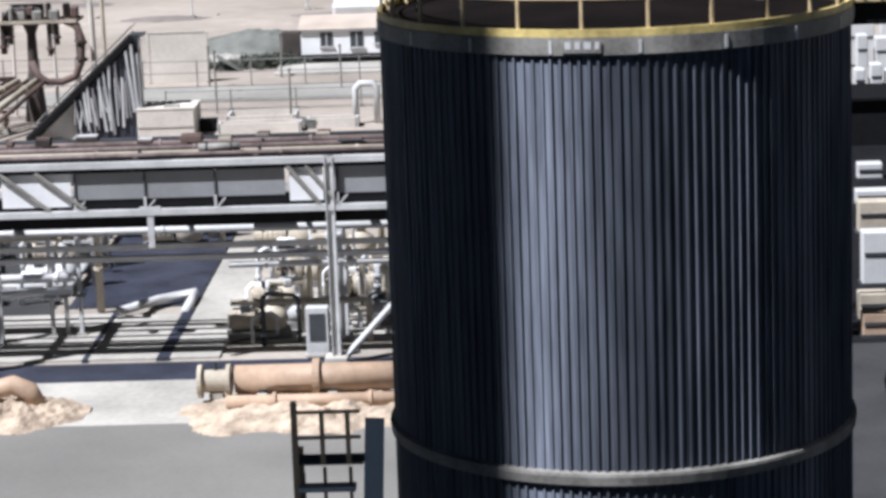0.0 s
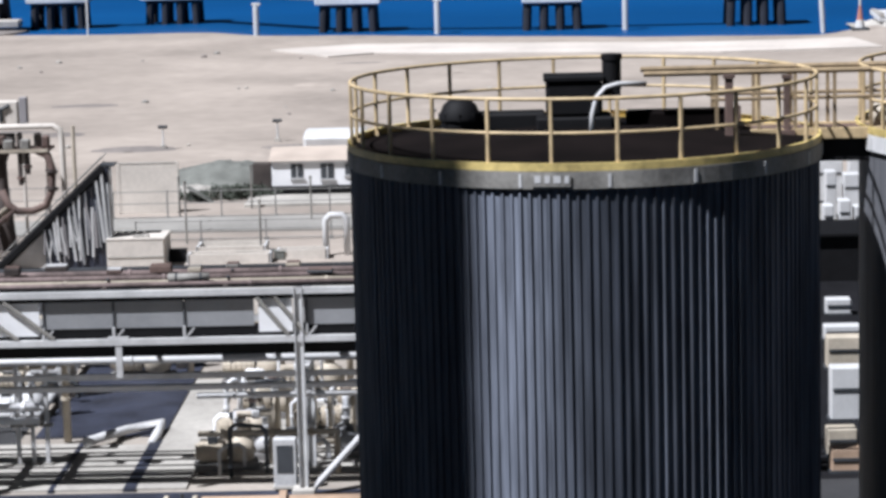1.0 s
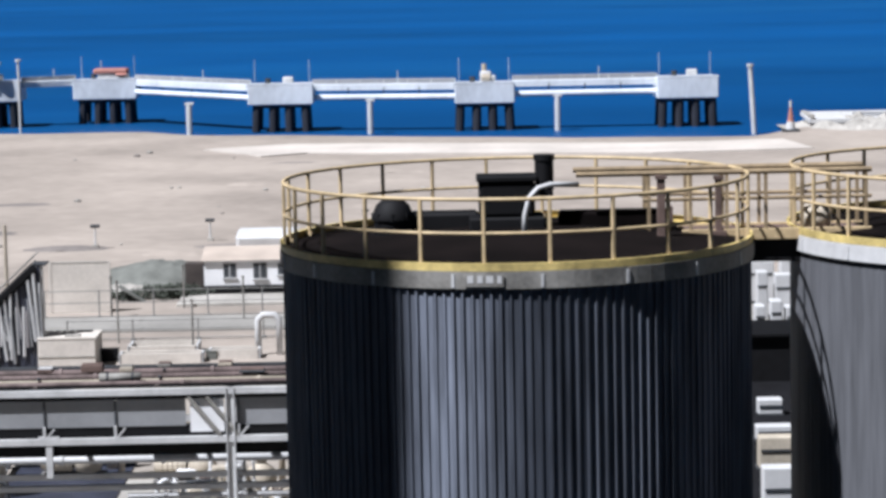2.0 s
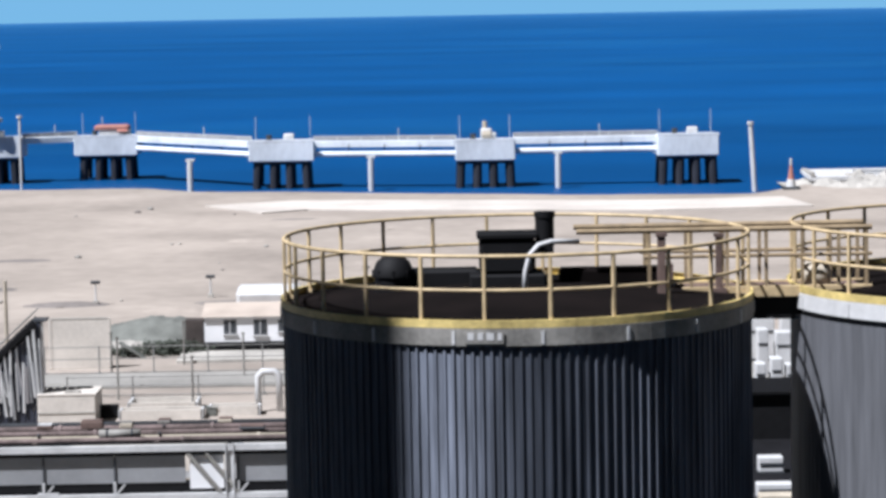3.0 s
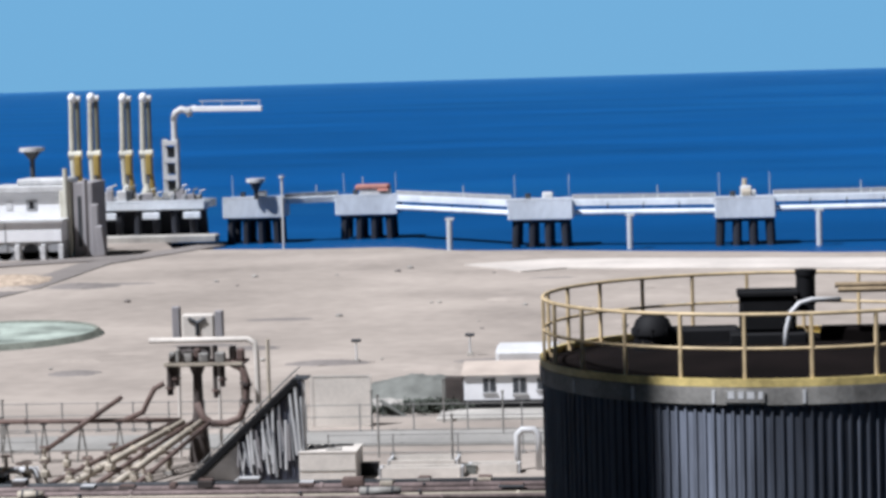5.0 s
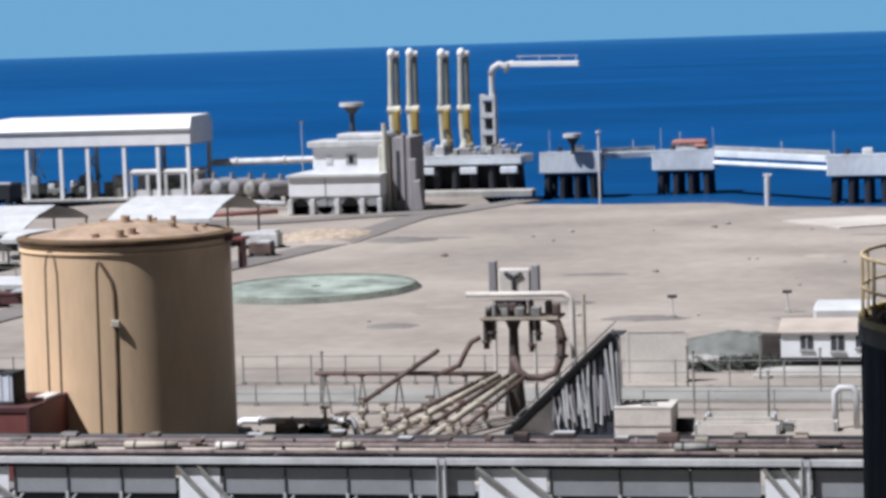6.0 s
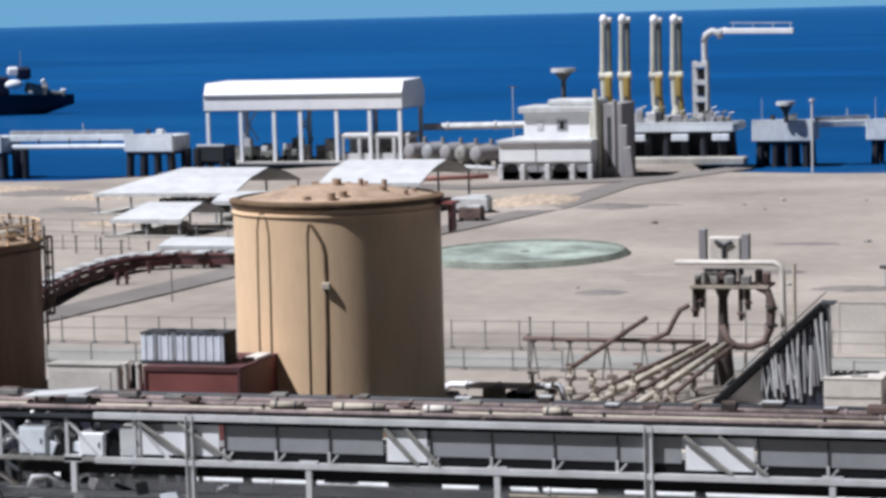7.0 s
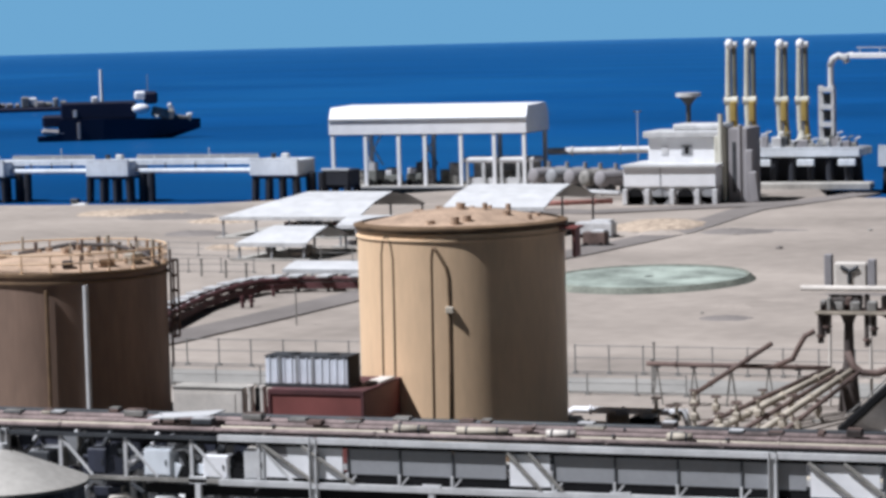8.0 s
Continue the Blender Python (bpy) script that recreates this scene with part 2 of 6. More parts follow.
bm = B()
lathe(bm, [(4970, -60), (4970, 260)], 96)
tagged(link("backdrop", bm, glow_material("low_sky", (0.130, 0.288, 0.420), 1.0)), "clear pale blue sky low over the sea", "sky", kind="structure")


def shore(x):
    k = [(-900, 330), (-260, 352), (-167, 354), (-120, 400), (-110, 402), (-84, 402), (-74, 366), (-40, 361), (-33, 354), (16, 336), (41, 331), (52, 352), (90, 356), (900, 330)]
    for (a, p), (b, q) in zip(k, k[1:]):
        if a <= x <= b:
            return p + (q - p) * (x - a) / (b - a)
    return 330


def ground_sheet():
    bm = B()
    xs = [-900, -600, -400, -300] + [-260 + 2.5 * i for i in range(151)] + [150, 220, 400, 900]
    steps = [-600, -300, -100, 0, 40, 80, 110, 140] + [150 + 4 * i for i in range(48)]
    rows = []
    for x in xs:
        e = shore(x) + 1.6 * noise.noise((x * 0.08, 3.1, 0))
        col = []
        for y in steps:
            yy = min(y, e - 4 + (y - 338) * 0.01)
            h = 0.0
            if 165 < yy < e - 6:
                h = 0.07 * noise.noise((x * 0.035, yy * 0.05, 0.5)) + 0.03 * noise.noise((x * 0.2, yy * 0.25, 4.0))
                h *= min(1, (yy - 165) / 15, (e - 6 - yy) / 6)
            col.append((x, yy, h))
        col += [(x, e - 2, 0.02), (x, e, -0.35), (x, e + 4, -1.4), (x, e + 40, -4)]
        rows.append([bm.verts.new(p) for p in col])
    for a, b in zip(rows, rows[1:]):
        for i in range(len(a) - 1):
            bm.faces.new((a[i], b[i], b[i + 1], a[i + 1]))
    bmesh.ops.remove_doubles(bm, verts=bm.verts, dist=0.001)
    return link("ground", bm, M_SAND, smooth=True)


tagged(ground_sheet(), "pale beige sand with low swells down to the shore", "ground", kind="structure")
# ---- paved yards and roads ----
def slab(name, x0, x1, y0, y1, z, material, label, category="paving"):
    bm = box(B(), ((x0 + x1) / 2, (y0 + y1) / 2, z - 0.3), (x1 - x0, y1 - y0, 0.6))
    return tagged(link(name, bm, material), label, category, kind="structure")


slab("pavement_yard", -110, 60, 99.6, 152, 0.02, M_GRIT, "light gravel yard under the pipe rack")
slab("pavement_east", 40, 300, 77, 200, 0.05, M_ASPHALT, "dark asphalt yard east of the tanks", "asphalt")
# unseen black ground, added to keep bounced light off the tanks
slab("pavement_bounce_cut", -300, 300, -300, 77, 0.03, M_LOWBOUNCE, "unseen black ground added round the tanks to cut bounced light", "bitumen")
slab("pavement_apron", -60, 7, 77, 90.3, 0.03, M_TARMAC, "smooth grey tarmac apron", "tarmac")
slab("pavement_walk", -60, 7, 90.3, 96.6, 0.05, M_CONC, "pale concrete strip beside the tarmac")
# the drain's width and dark colour also take in shade below the rack
slab("pavement_drain", -60, 7, 96.6, 99.6, 0.01, M_SLATE, "drain channel below the pipe rack, darkened with the rack's shade", "drain")
for i, (x0, x1, y0, y1) in enumerate(((-14.9, -12.9, 99.9, 121), (-27, -18.4, 99.9, 108.0), (-18.15, -15.4, 99.9, 107.6), (-12.4, -5, 102.2, 116))):
    slab(f"pavement_pad_{i + 1}", x0, x1, y0, y1, 0.12, M_CONC, "pale concrete equipment pad")
slab("pavement_slate", -20.6, -15.0, 109.4, 131, 0.10, M_SLATE, "dark slate-coloured slab beside the pumps", "sump")
# dark ground added here so that the gaps of the rack look shaded
slab("pavement_gap_dark", -78, -21.2, 105, 149, 0.05, M_ASPHALT, "dark ground added behind the rack to darken its gaps", "asphalt")
strip("road_west", [(-98, 168), (-94.8, 193), (-93.2, 210), (-91.6, 231), (-84, 275), (-80, 303), (-80, 340), (-70, 372)], 4.6, 0.13, M_ROAD, "dusty grey service road over the sand", "road")
strip("road_bund", [(-110, 172.5), (-60, 172.5), (-20, 173), (30, 172)], 6.5, 0.14, M_TRACK, "grey gravel track behind the fence", "track")
strip("road_spur", [(-112, 338), (-100, 336), (-88, 345), (-76, 352)], 7, 0.15, M_ROAD, "grey forecourt before the white building", "road")


# ---- big tanks ----
def ribbed_shell(R, z0, z1, ribs, depth=0.016):
    """Upright ribbed sheet: flat pans between low ribs, each pressed a little unevenly."""
    bm = B()
    rnd = random.Random(ribs)
    prof = ((0.0, 0), (0.34, 0), (0.46, 1), (0.68, 1), (0.80, 0))
    press = [rnd.uniform(0.70, 1.25) for _ in range(ribs)]
    lean = [rnd.uniform(-0.05, 0.05) for _ in range(ribs)]
    loops = []
    for z in (z0, z0 + (z1 - z0) * 0.5, z1):
        loop = []
        for i in range(ribs):
            for f, k in prof:
                a, r = math.tau * (i + f + (lean[i] if f else 0)) / ribs, R + depth * k * press[i]
                loop.append(bm.verts.new((r * math.sin(a), -r * math.cos(a), z)))
        loops.append(loop)
    n = len(loops[0])
    for lo, hi in zip(loops, loops[1:]):
        for i in range(n):
            bm.faces.new((lo[i], lo[(i + 1) % n], hi[(i + 1) % n], hi[i]))
    return bm


def guard_rail(parent, R, z, posts, phase, material, h=1.16, thick=0.06, gap=None):
    """Posts, knee rail and top rail round a tank roof."""
    first = None
    for i in range(posts):
        a = phase + 360 * i / posts
        if gap and gap[0] < (a + 180) % 360 - 180 < gap[1]:
            continue
        p = Vector((R * math.sin(radians(a)), -R * math.cos(radians(a)), z))
        if first is None:
            bm = B()
            box(bm, (0, 0, h / 2), (thick, thick, h), bevel=0.01)
            box(bm, (0, 0, 0.03), (thick * 2.3, thick * 2.3, 0.06))
            first = part("rail_post", bm, material, parent)
            first.matrix_basis = pose(*p, 0, 0, a)
        else:
            again(first, parent, *p, a)
    part("top_rail", ring(B(), R, z + h, thick * 0.58), material, parent, smooth=True)
    part("knee_rail", ring(B(), R, z + h * 0.52, thick * 0.5), material, parent, smooth=True)


def black_tank(at, R, top, phase, label, depth, cladding, rim, clad_label, rim_label):
    t = thing("storage_tank", at, label, "tank", "black lagged tanks")
    zb = top - 7.38
    part("shell", ribbed_shell(R - 0.03, zb, top - 0.32, 164, depth), cladding, t, clad_label)
    part("lower_shell", ribbed_shell(R - 0.03, 0.0, zb - 0.2, 164, depth), cladding, t, clad_label)
    part("rim_band", lathe(B(), [(R - 0.06, top - 0.42), (R - 0.06, top - 0.32), (R + 0.05, top - 0.30), (R + 0.05, top - 0.02), (R - 0.05, top)], 96), rim, t, rim_label)
    part("toe_plate", lathe(B(), [(R - 0.02, top - 0.01), (R + 0.04, top - 0.01), (R + 0.04, top + 0.12), (R - 0.02, top + 0.12)], 96), M_TOE, t, "yellow toe plate")
    part("roof", lathe(B(), [(0.05, top + 0.30), (R * 0.5, top + 0.16), (R - 0.02, top - 0.02)], 96), M_ROOFDK, t, "dark dished roof", smooth=True)
    guard_rail(t, R - 0.04, top, 24, phase, M_YELLOW)
    part("ring_beam", lathe(B(), [(R - 0.02, zb - 0.24), (R + 0.07, zb - 0.2), (R + 0.09, zb - 0.05), (R + 0.08, zb), (R - 0.02, zb + 0.03)], 96), M_RIMGREY, t, "grey ring beam round the shell")
    first = None
    for i in range(18):
        a = 20 * i + 4
        p = ((R + 0.05) * math.sin(radians(a)), -(R + 0.05) * math.cos(radians(a)), top - 0.17)
        if first is None:
            first = part("clip", box(B(), (0, 0, 0), (0.05, 0.03, 0.22)), M_PALE, t)
            first.matrix_basis = pose(*p, 0, 0, a)
        else:
            again(first, t, *p, a)
    return t


TX, TY, TR, TOP = 1.40, 46.2, 4.17, 19.70
tank_a = black_tank((TX, TY, 0), TR, TOP, -9.0, "tall black ribbed storage tank with a yellow guard rail", 0.036, M_CLAD, M_RIMGREY, "black ribbed metal cladding", "scuffed grey metal rim band")
tank_b = black_tank((10.62, 47.2, 0), TR, TOP, 3, "dark grey ribbed storage tank joined to its neighbour by a walkway", 0.005, M_CLADGREY, M_PALE, "weathered grey ribbed cladding", "pale metal rim band")

# a name plate with worn marks on the rim
bm = box(B(), (0, 0, 0), (0.66, 0.012, 0.20), bevel=0.004)
plate = part("name_plate", bm, M_RIMGREY, tank_a, "grey plate with worn white marks")
plate.matrix_basis = pose((TR + 0.065) * math.sin(radians(-9)), -(TR + 0.065) * math.cos(radians(-9)), TOP - 0.16, 0, 0, -9)
for dx, w in ((-0.22, 0.10), (-0.06, 0.09), (0.10, 0.12), (0.26, 0.07)):
    part("mark", box(B(), (dx, -0.010, 0.02), (w, 0.008, 0.12)), M_WHITE, plate)


# ---- on the tank roof ----
def mixer():
    t = thing("tank_mixer", (1.25, 46.4, TOP + 0.15), "black mixer drive with a square motor on the tank roof", "machine")
    bm = box(B(), (0, 0, 0.15), (1.35, 1.0, 0.3), bevel=0.03)
    part("base_plate", bm, M_BLACK, t)
    bm = box(B(), (0, 0, 0.62), (1.0, 0.7, 0.64), bevel=0.06)
    box(bm, (0, 0, 0.98), (1.08, 0.78, 0.1), bevel=0.02)
    part("gearbox", bm, M_BLACK, t)
    bm = rod(B(), (0.68, 0, 0.75), (0.68, 0, 1.28), 0.17, 20)
    rod(bm, (0.68, 0, 1.28), (0.68, 0, 1.38), 0.19, 20)
    part("motor", bm, M_BLACK, t)
    part("bracket", box(B(), (0.58, 0, 0.70), (0.5, 0.4, 0.10)), M_BLACK, t)


mixer()

t = thing("manway", (-0.80, 46.6, TOP + 0.10), "black domed manway cover on the tank roof", "hatch")
part("neck", rod(B(), (0, 0, 0), (0, 0, 0.3), 0.34, 24), M_BLACK, t)
bm = lathe(B(), [(0.38, 0.3), (0.38, 0.36), (0.30, 0.56), (0.16, 0.68), (0.02, 0.70)], 24)
part("cover", bm, M_BLACK, t, smooth=True)
for k in range(8):
    a = math.tau * k / 8
    part("bolt", rod(B(), (0.36 * math.cos(a), 0.36 * math.sin(a), 0.28), (0.36 * math.cos(a), 0.36 * math.sin(a), 0.42), 0.03, 6), M_BLACK, t)

t = thing("roof_duct", (0.1, 46.9, TOP + 0.12), "low dark duct lying across the tank roof", "duct")
part("body", box(B(), (0, 0, 0.2), (1.3, 0.6, 0.34), bevel=0.05), M_BLACK, t)
part("flange", box(B(), (-0.68, 0, 0.2), (0.06, 0.7, 0.44)), M_BLACK, t)
t = thing("roof_duct", (3.2, 46.9, TOP + 0.08), "rust-brown duct on the tank roof by the walkway", "duct")
part("body", box(B(), (0, 0, 0.2), (2.0, 0.5, 0.36), bevel=0.05), M_ROOFDK, t)
part("flange", box(B(), (1.02, 0, 0.2), (0.06, 0.6, 0.46)), M_RUST, t)

pts = [(1.52, 45.4, TOP + 0.16), (1.54, 45.4, TOP + 0.55), (1.62, 45.4, TOP + 0.85), (1.78, 45.4, TOP + 1.02), (2.0, 45.5, TOP + 1.07), (2.5, 45.7, TOP + 1.05)]
tagged(link("hose", run(B(), pts, 0.045, 10), M_WHITE, smooth=True), "white flexible hose arching over the tank roof", "hose")


def roof_post(x, y, h, w):
    t = thing("roof_post", (x, y, TOP), "rust-brown steel post on the tank roof", "post", "roof posts")
    part("shaft", box(B(), (0, 0, h / 2), (w, w, h), bevel=0.01), M_RUST, t)
    part("foot", box(B(), (0, 0, 0.05), (w * 2.2, w * 2.2, 0.1)), M_RUST, t)
    part("cap", box(B(), (0, 0, h), (w * 1.4, w * 1.4, 0.06)), M_RUST, t)


roof_post(3.95, 45.6, 1.15, 0.14)
roof_post(5.05, 46.4, 1.05, 0.12)


def walkway():
    t = thing("walkway", (6.1, 46.9, TOP + 0.05), "yellow railed steel walkway linking two black tanks", "walkway")
    part("deck", box(B(), (0, 0, 0), (3.4, 1.0, 0.06)), M_RUST, t, "rust-brown open deck")
    for y in (-0.5, 0.5):
        part("edge_beam", box(B(), (0, y, -0.03), (3.4, 0.07, 0.2), bevel=0.01), M_YELLOW, t)
        part("top_rail", rod(B(), (-3.6, y, 1.10), (1.7, y, 1.10), 0.05), M_RAILDULL, t, "dull ochre rail")
        part("knee_rail", rod(B(), (-2.4, y, 0.62), (1.7, y, 0.62), 0.035), M_RAILDULL, t)
        for x in (-2.3, -1.55, -0.9, -0.2, 0.45, 1.1, 1.6):
            part("rail_post", box(B(), (x, y, 0.55), (0.06, 0.06, 1.1)), M_RAILDULL, t)
    part("underframe", box(B(), (0.1, 0, -0.34), (2.2, 0.8, 0.42), bevel=0.02), M_BLACK, t, "dark steel underframe")
    for x in (-0.9, 0.6):
        part("bracket", box(B(), (x, 0, -0.30), (0.12, 0.9, 0.42)), M_STEEL, t)
    part("deflector", lathe(B(), [(0.02, 0.0), (0.26, 0.05), (0.30, 0.22), (0.22, 0.42), (0.02, 0.46)], 20, (0.75, -0.1)), M_CREAM, t, "cream drum by the rail", smooth=True)


walkway()


def side_platform():
    t = thing("access_platform", (-3.85, 44.0, 12.22), "brown railed landing with pale treads beside the black tank", "platform")
    part("deck", box(B(), (0.05, -0.28, -0.02), (1.2, 0.5, 0.06)), M_STEEL, t)
    part("pole", box(B(), (-0.53, -0.5, -5.5), (0.11, 0.11, 13.2), bevel=0.01), M_BUFF, t, "tall brown corner pole")
    part("pole", box(B(), (-0.53, 0.5, -5.6), (0.09, 0.09, 11.2), bevel=0.01), M_BUFFROOF, t)
    for x in (-0.05, 0.40):
        part("rail_post", box(B(), (x, -0.5, 0.45), (0.08, 0.07, 0.95)), M_BUFF, t)
        part("lower_post", box(B(), (x + 0.02, -0.5, -1.4), (0.06, 0.06, 2.6)), M_BUFFROOF, t)
    for z in (0.44, 0.90):
        part("rail", rod(B(), (-0.53, -0.5, z), (0.62, -0.5, z), 0.035), M_BUFF, t)
    for k in range(4):
        part("tread", box(B(), (0.0, -0.45 + 0.3 * k, -0.48 - 0.45 * k), (1.0, 0.3, 0.09)), M_FRESH, t, "pale tread")
    part("stringer", box(B(), (0.72, -0.25, -2.0), (0.34, 0.08, 5.4), ry=3), M_PIER, t, "blue-grey steel stringer")
    part("stringer", box(B(), (-0.42, -0.4, -3.0), (0.07, 0.06, 5.6)), M_BUFFROOF, t)


side_platform()

# an unseen tower added up-sun of the black tanks to shade the first of them
t = thing("process_tower", (-24.73, 29.94, 0), "unseen tall dark flat-topped tower added to shade the black tank", "tower", rz=35)
part("shell", box(B(), (0, 0, 28.6), (4.0, 7.2, 57.2), bevel=0.05), M_STEEL, t)
for z in (14, 28, 42, 54):
    part("platform", box(B(), (0, 0, z), (4.6, 7.2, 0.2)), M_STEEL, t)
part("foundation", box(B(), (0, 0, 0.3), (5.0, 8.2, 0.6)), M_CONC, t)

# the small cone roof in front of the rack
t = thing("cone_roof_tank", (-33.74, 59.04, 0), "small dark tank with a pale dusty cone roof", "tank")
part("shell", ribbed_shell(2.06, 0, 13.53, 80), M_CLAD, t)
part("roof", lathe(B(), [(2.05, 13.47), (2.18, 13.49), (2.18, 13.59), (0.05, 14.47)], 72), M_CONC, t, "pale dusty sheet cone roof")
part("vent", rod(B(), (0, 0, 14.39), (0, 0, 14.59), 0.12, 16), M_PALE, t)
# ---- buff tanks ----
def ladder(parent, R, a, z0, z1, hoops, material):
    """A caged ladder up the shell at the bearing a."""
    bm = B()
    for x in (-0.24, 0.24):
        box(bm, (x, 0, (z0 + z1) / 2), (0.13, 0.12, z1 - z0))
    k = z0
    while k < z1:
        rod(bm, (-0.24, 0, k), (0.24, 0, k), 0.03, 6)
        k += 0.4
    o = part("ladder", bm, material, parent, "steel ladder")
    o.matrix_basis = pose((R + 0.25) * math.sin(radians(a)), -(R + 0.25) * math.cos(radians(a)), 0, 0, 0, a)
    bm = B()
    for z in hoops:
        pts = [(0.42 * math.cos(math.pi * q / 8), -0.5 * math.sin(math.pi * q / 8), z) for q in range(9)]
        run(bm, pts, 0.07, 5)
    if hoops:
        for q in (1, 3, 4, 5, 7):
            rod(bm, (0.42 * math.cos(math.pi * q / 8), -0.5 * math.sin(math.pi * q / 8), hoops[0]), (0.42 * math.cos(math.pi * q / 8), -0.5 * math.sin(math.pi * q / 8), hoops[-1]), 0.055, 5)
        c = part("cage", bm, material, o, "ladder cage hoops")
    else:
        bm.free()
    return o


def buff_tank(at, R, h, label, paint=None):
    t = thing("storage_tank", at, label, "tank", "buff oil tanks")
    part("shell", lathe(B(), [(R, h * i / 6) for i in range(7)], 128), paint or M_BUFF, t, smooth=True)
    part("rim", lathe(B(), [(R, h - 0.25), (R + 0.14, h - 0.2), (R + 0.14, h), (R - 0.1, h + 0.05)], 96), M_BUFFDK, t, "dark rim angle")
    part("roof", lathe(B(), [(R + 0.1, h), (R * 0.5, h + 0.62), (0.1, h + 0.95)], 72), M_BUFFROOF, t, "dusty low cone roof", smooth=True)
    rnd = random.Random(int(h * 10))
    for k in range(16):
        a, r = rnd.uniform(0, math.tau), rnd.uniform(1.0, R * 0.9)
        zz = h + 0.95 * (1 - r / R)
        bm = rod(B(), (0, 0, -0.1), (0, 0, rnd.uniform(0.2, 0.5)), rnd.uniform(0.12, 0.3), 10)
        bmesh.ops.translate(bm, verts=bm.verts, vec=(r * math.cos(a), r * math.sin(a), zz))
        part("nozzle", bm, M_BUFFROOF, t)
    part("base_ring", lathe(B(), [(R + 0.6, 0), (R + 0.6, 0.35), (R - 0.1, 0.35)], 72), M_CONC, t, "concrete ring footing")
    return t


otank = buff_tank((-51.0, 143.7, 0), 6.09, 13.73, "buff painted steel tank with arched climbing rails")


def arch_ladder(parent, R, path, r, rungs, material):
    """A climbing rail bent up the shell through points of (bearing, height), with rungs between two bearings."""
    def on(a, z, out=0.0):
        return ((R + out) * math.sin(radians(a)), -(R + out) * math.cos(radians(a)), z)
    o = part("ladder", run(B(), [on(a, z) for a, z in path], r, 8), material, parent, "dark climbing rail", smooth=True)
    a0, a1, z0, z1, step = rungs
    bm = B()
    z = z0
    while z < z1:
        rod(bm, on(a0, z), on(a1, z), 0.012, 5)
        z += step
    part("rungs", bm, M_BUFF, o)
    for a, z in path[::3]:
        part("bracket", rod(B(), on(a, z, -0.15), on(a, z, 0.02), 0.05, 6), material, o)


arch_ladder(otank, 6.07, [(-30.3, 5.31), (-30.0, 9.36), (-29.4, 12.3), (-28.3, 12.95), (-26.2, 13.32), (-24.2, 13.32), (-22.0, 12.86), (-20.6, 12.03), (-20.6, 9.36), (-21.0, 5.31)], 0.078, (-30.2, -20.8, 5.5, 11.75, 1.3), M_BUFFDK)
arch_ladder(otank, 6.07, [(2.4, 2.37), (2.7, 7.52), (3.0, 12.12), (3.7, 12.67), (5.0, 12.76)], 0.069, (2.6, 11.8, 2.55, 11.2, 1.3), M_BUFFDK)
arch_ladder(otank, 6.03, [(4.2, 12.81), (6.0, 12.58), (8.6, 12.12), (11.2, 11.61), (12.3, 11.02), (12.6, 9.36), (12.2, 5.68), (11.9, 2.37)], 0.129, (3.6, 9.0, 11.38, 11.84, 0.3), M_BUFFDK)
part("junction_box", box(B(), (6.2 * math.sin(radians(12.7)), -6.2 * math.cos(radians(12.7)), 9.22), (0.5, 0.24, 0.39), bevel=0.05), M_CREAM, otank, "small cream box on the rail")
part("wind_girder", lathe(B(), [(6.09, 13.06), (6.18, 13.09), (6.18, 13.18), (6.09, 13.22)], 96), M_BUFF, otank)
part("roof_edge", lathe(B(), [(5.8, 13.78), (6.31, 13.70), (6.31, 13.83), (5.8, 13.94)], 96), M_BUFFDK, otank, "wide dark roof edge")
bm = box(B(), (6.5, 0.55, 13.41), (1.3, 1.5, 0.13))
box(bm, (6.9, 0.55, 12.58), (0.18, 1.1, 1.66))
part("landing", bm, M_MAROON, otank, "dark red landing at the roof edge")

ltank = buff_tank((-80.9, 150.5, 0), 6.6, 10.4, "older buff steel tank with a white riser pipe", M_BUFFOLD)
guard_rail(ltank, 6.6, 10.4, 22, 4, M_BUFF, h=1.15, thick=0.10)
a = 38.5
part("riser_pipe", run(B(), [(6.85 * math.sin(radians(a)), -6.85 * math.cos(radians(a)), z) for z in (0.2, 5, 9.6)], 0.17, 12), M_WHITE, ltank, "white riser pipe")
part("riser_pipe", run(B(), [(6.85 * math.sin(radians(18)), -6.85 * math.cos(radians(18)), z) for z in (0.2, 5, 9.4)], 0.12, 10), M_BUFFDK, ltank, "brown riser pipe")
ladder(ltank, 6.6, 112, 3.5, 11.2, [5.5, 6.5, 7.5, 8.5, 9.5, 10.5], M_RUST)
rnd = random.Random(33)
for k in range(18):
    a = rnd.uniform(20, 240)
    r, h, w = rnd.uniform(3.6, 6.3), rnd.uniform(0.5, 1.5), rnd.uniform(0.10, 0.28)
    p = (r * math.sin(radians(a)), -r * math.cos(radians(a)), 10.4 + 0.95 * (1 - r / 6.6))
    part("stanchion", rod(B(), (p[0], p[1], p[2] - 0.1), (p[0], p[1], p[2] + h), w * 0.6, 8), rnd.choice((M_BUFFROOF, M_RUST, M_BUFFDK, M_CREAM)), ltank)
for k in range(7):
    a = 30 + 26 * k
    p = (5.4 * math.sin(radians(a)), -5.4 * math.cos(radians(a)), 10.62)
    part("roof_box", box(B(), (p[0], p[1], p[2] + 0.25), (rnd.uniform(0.6, 1.5), 0.7, rnd.uniform(0.4, 0.8)), rz=a, bevel=0.06), rnd.choice((M_RUST, M_BUFFROOF, M_BROWNDK, M_CREAM)), ltank)
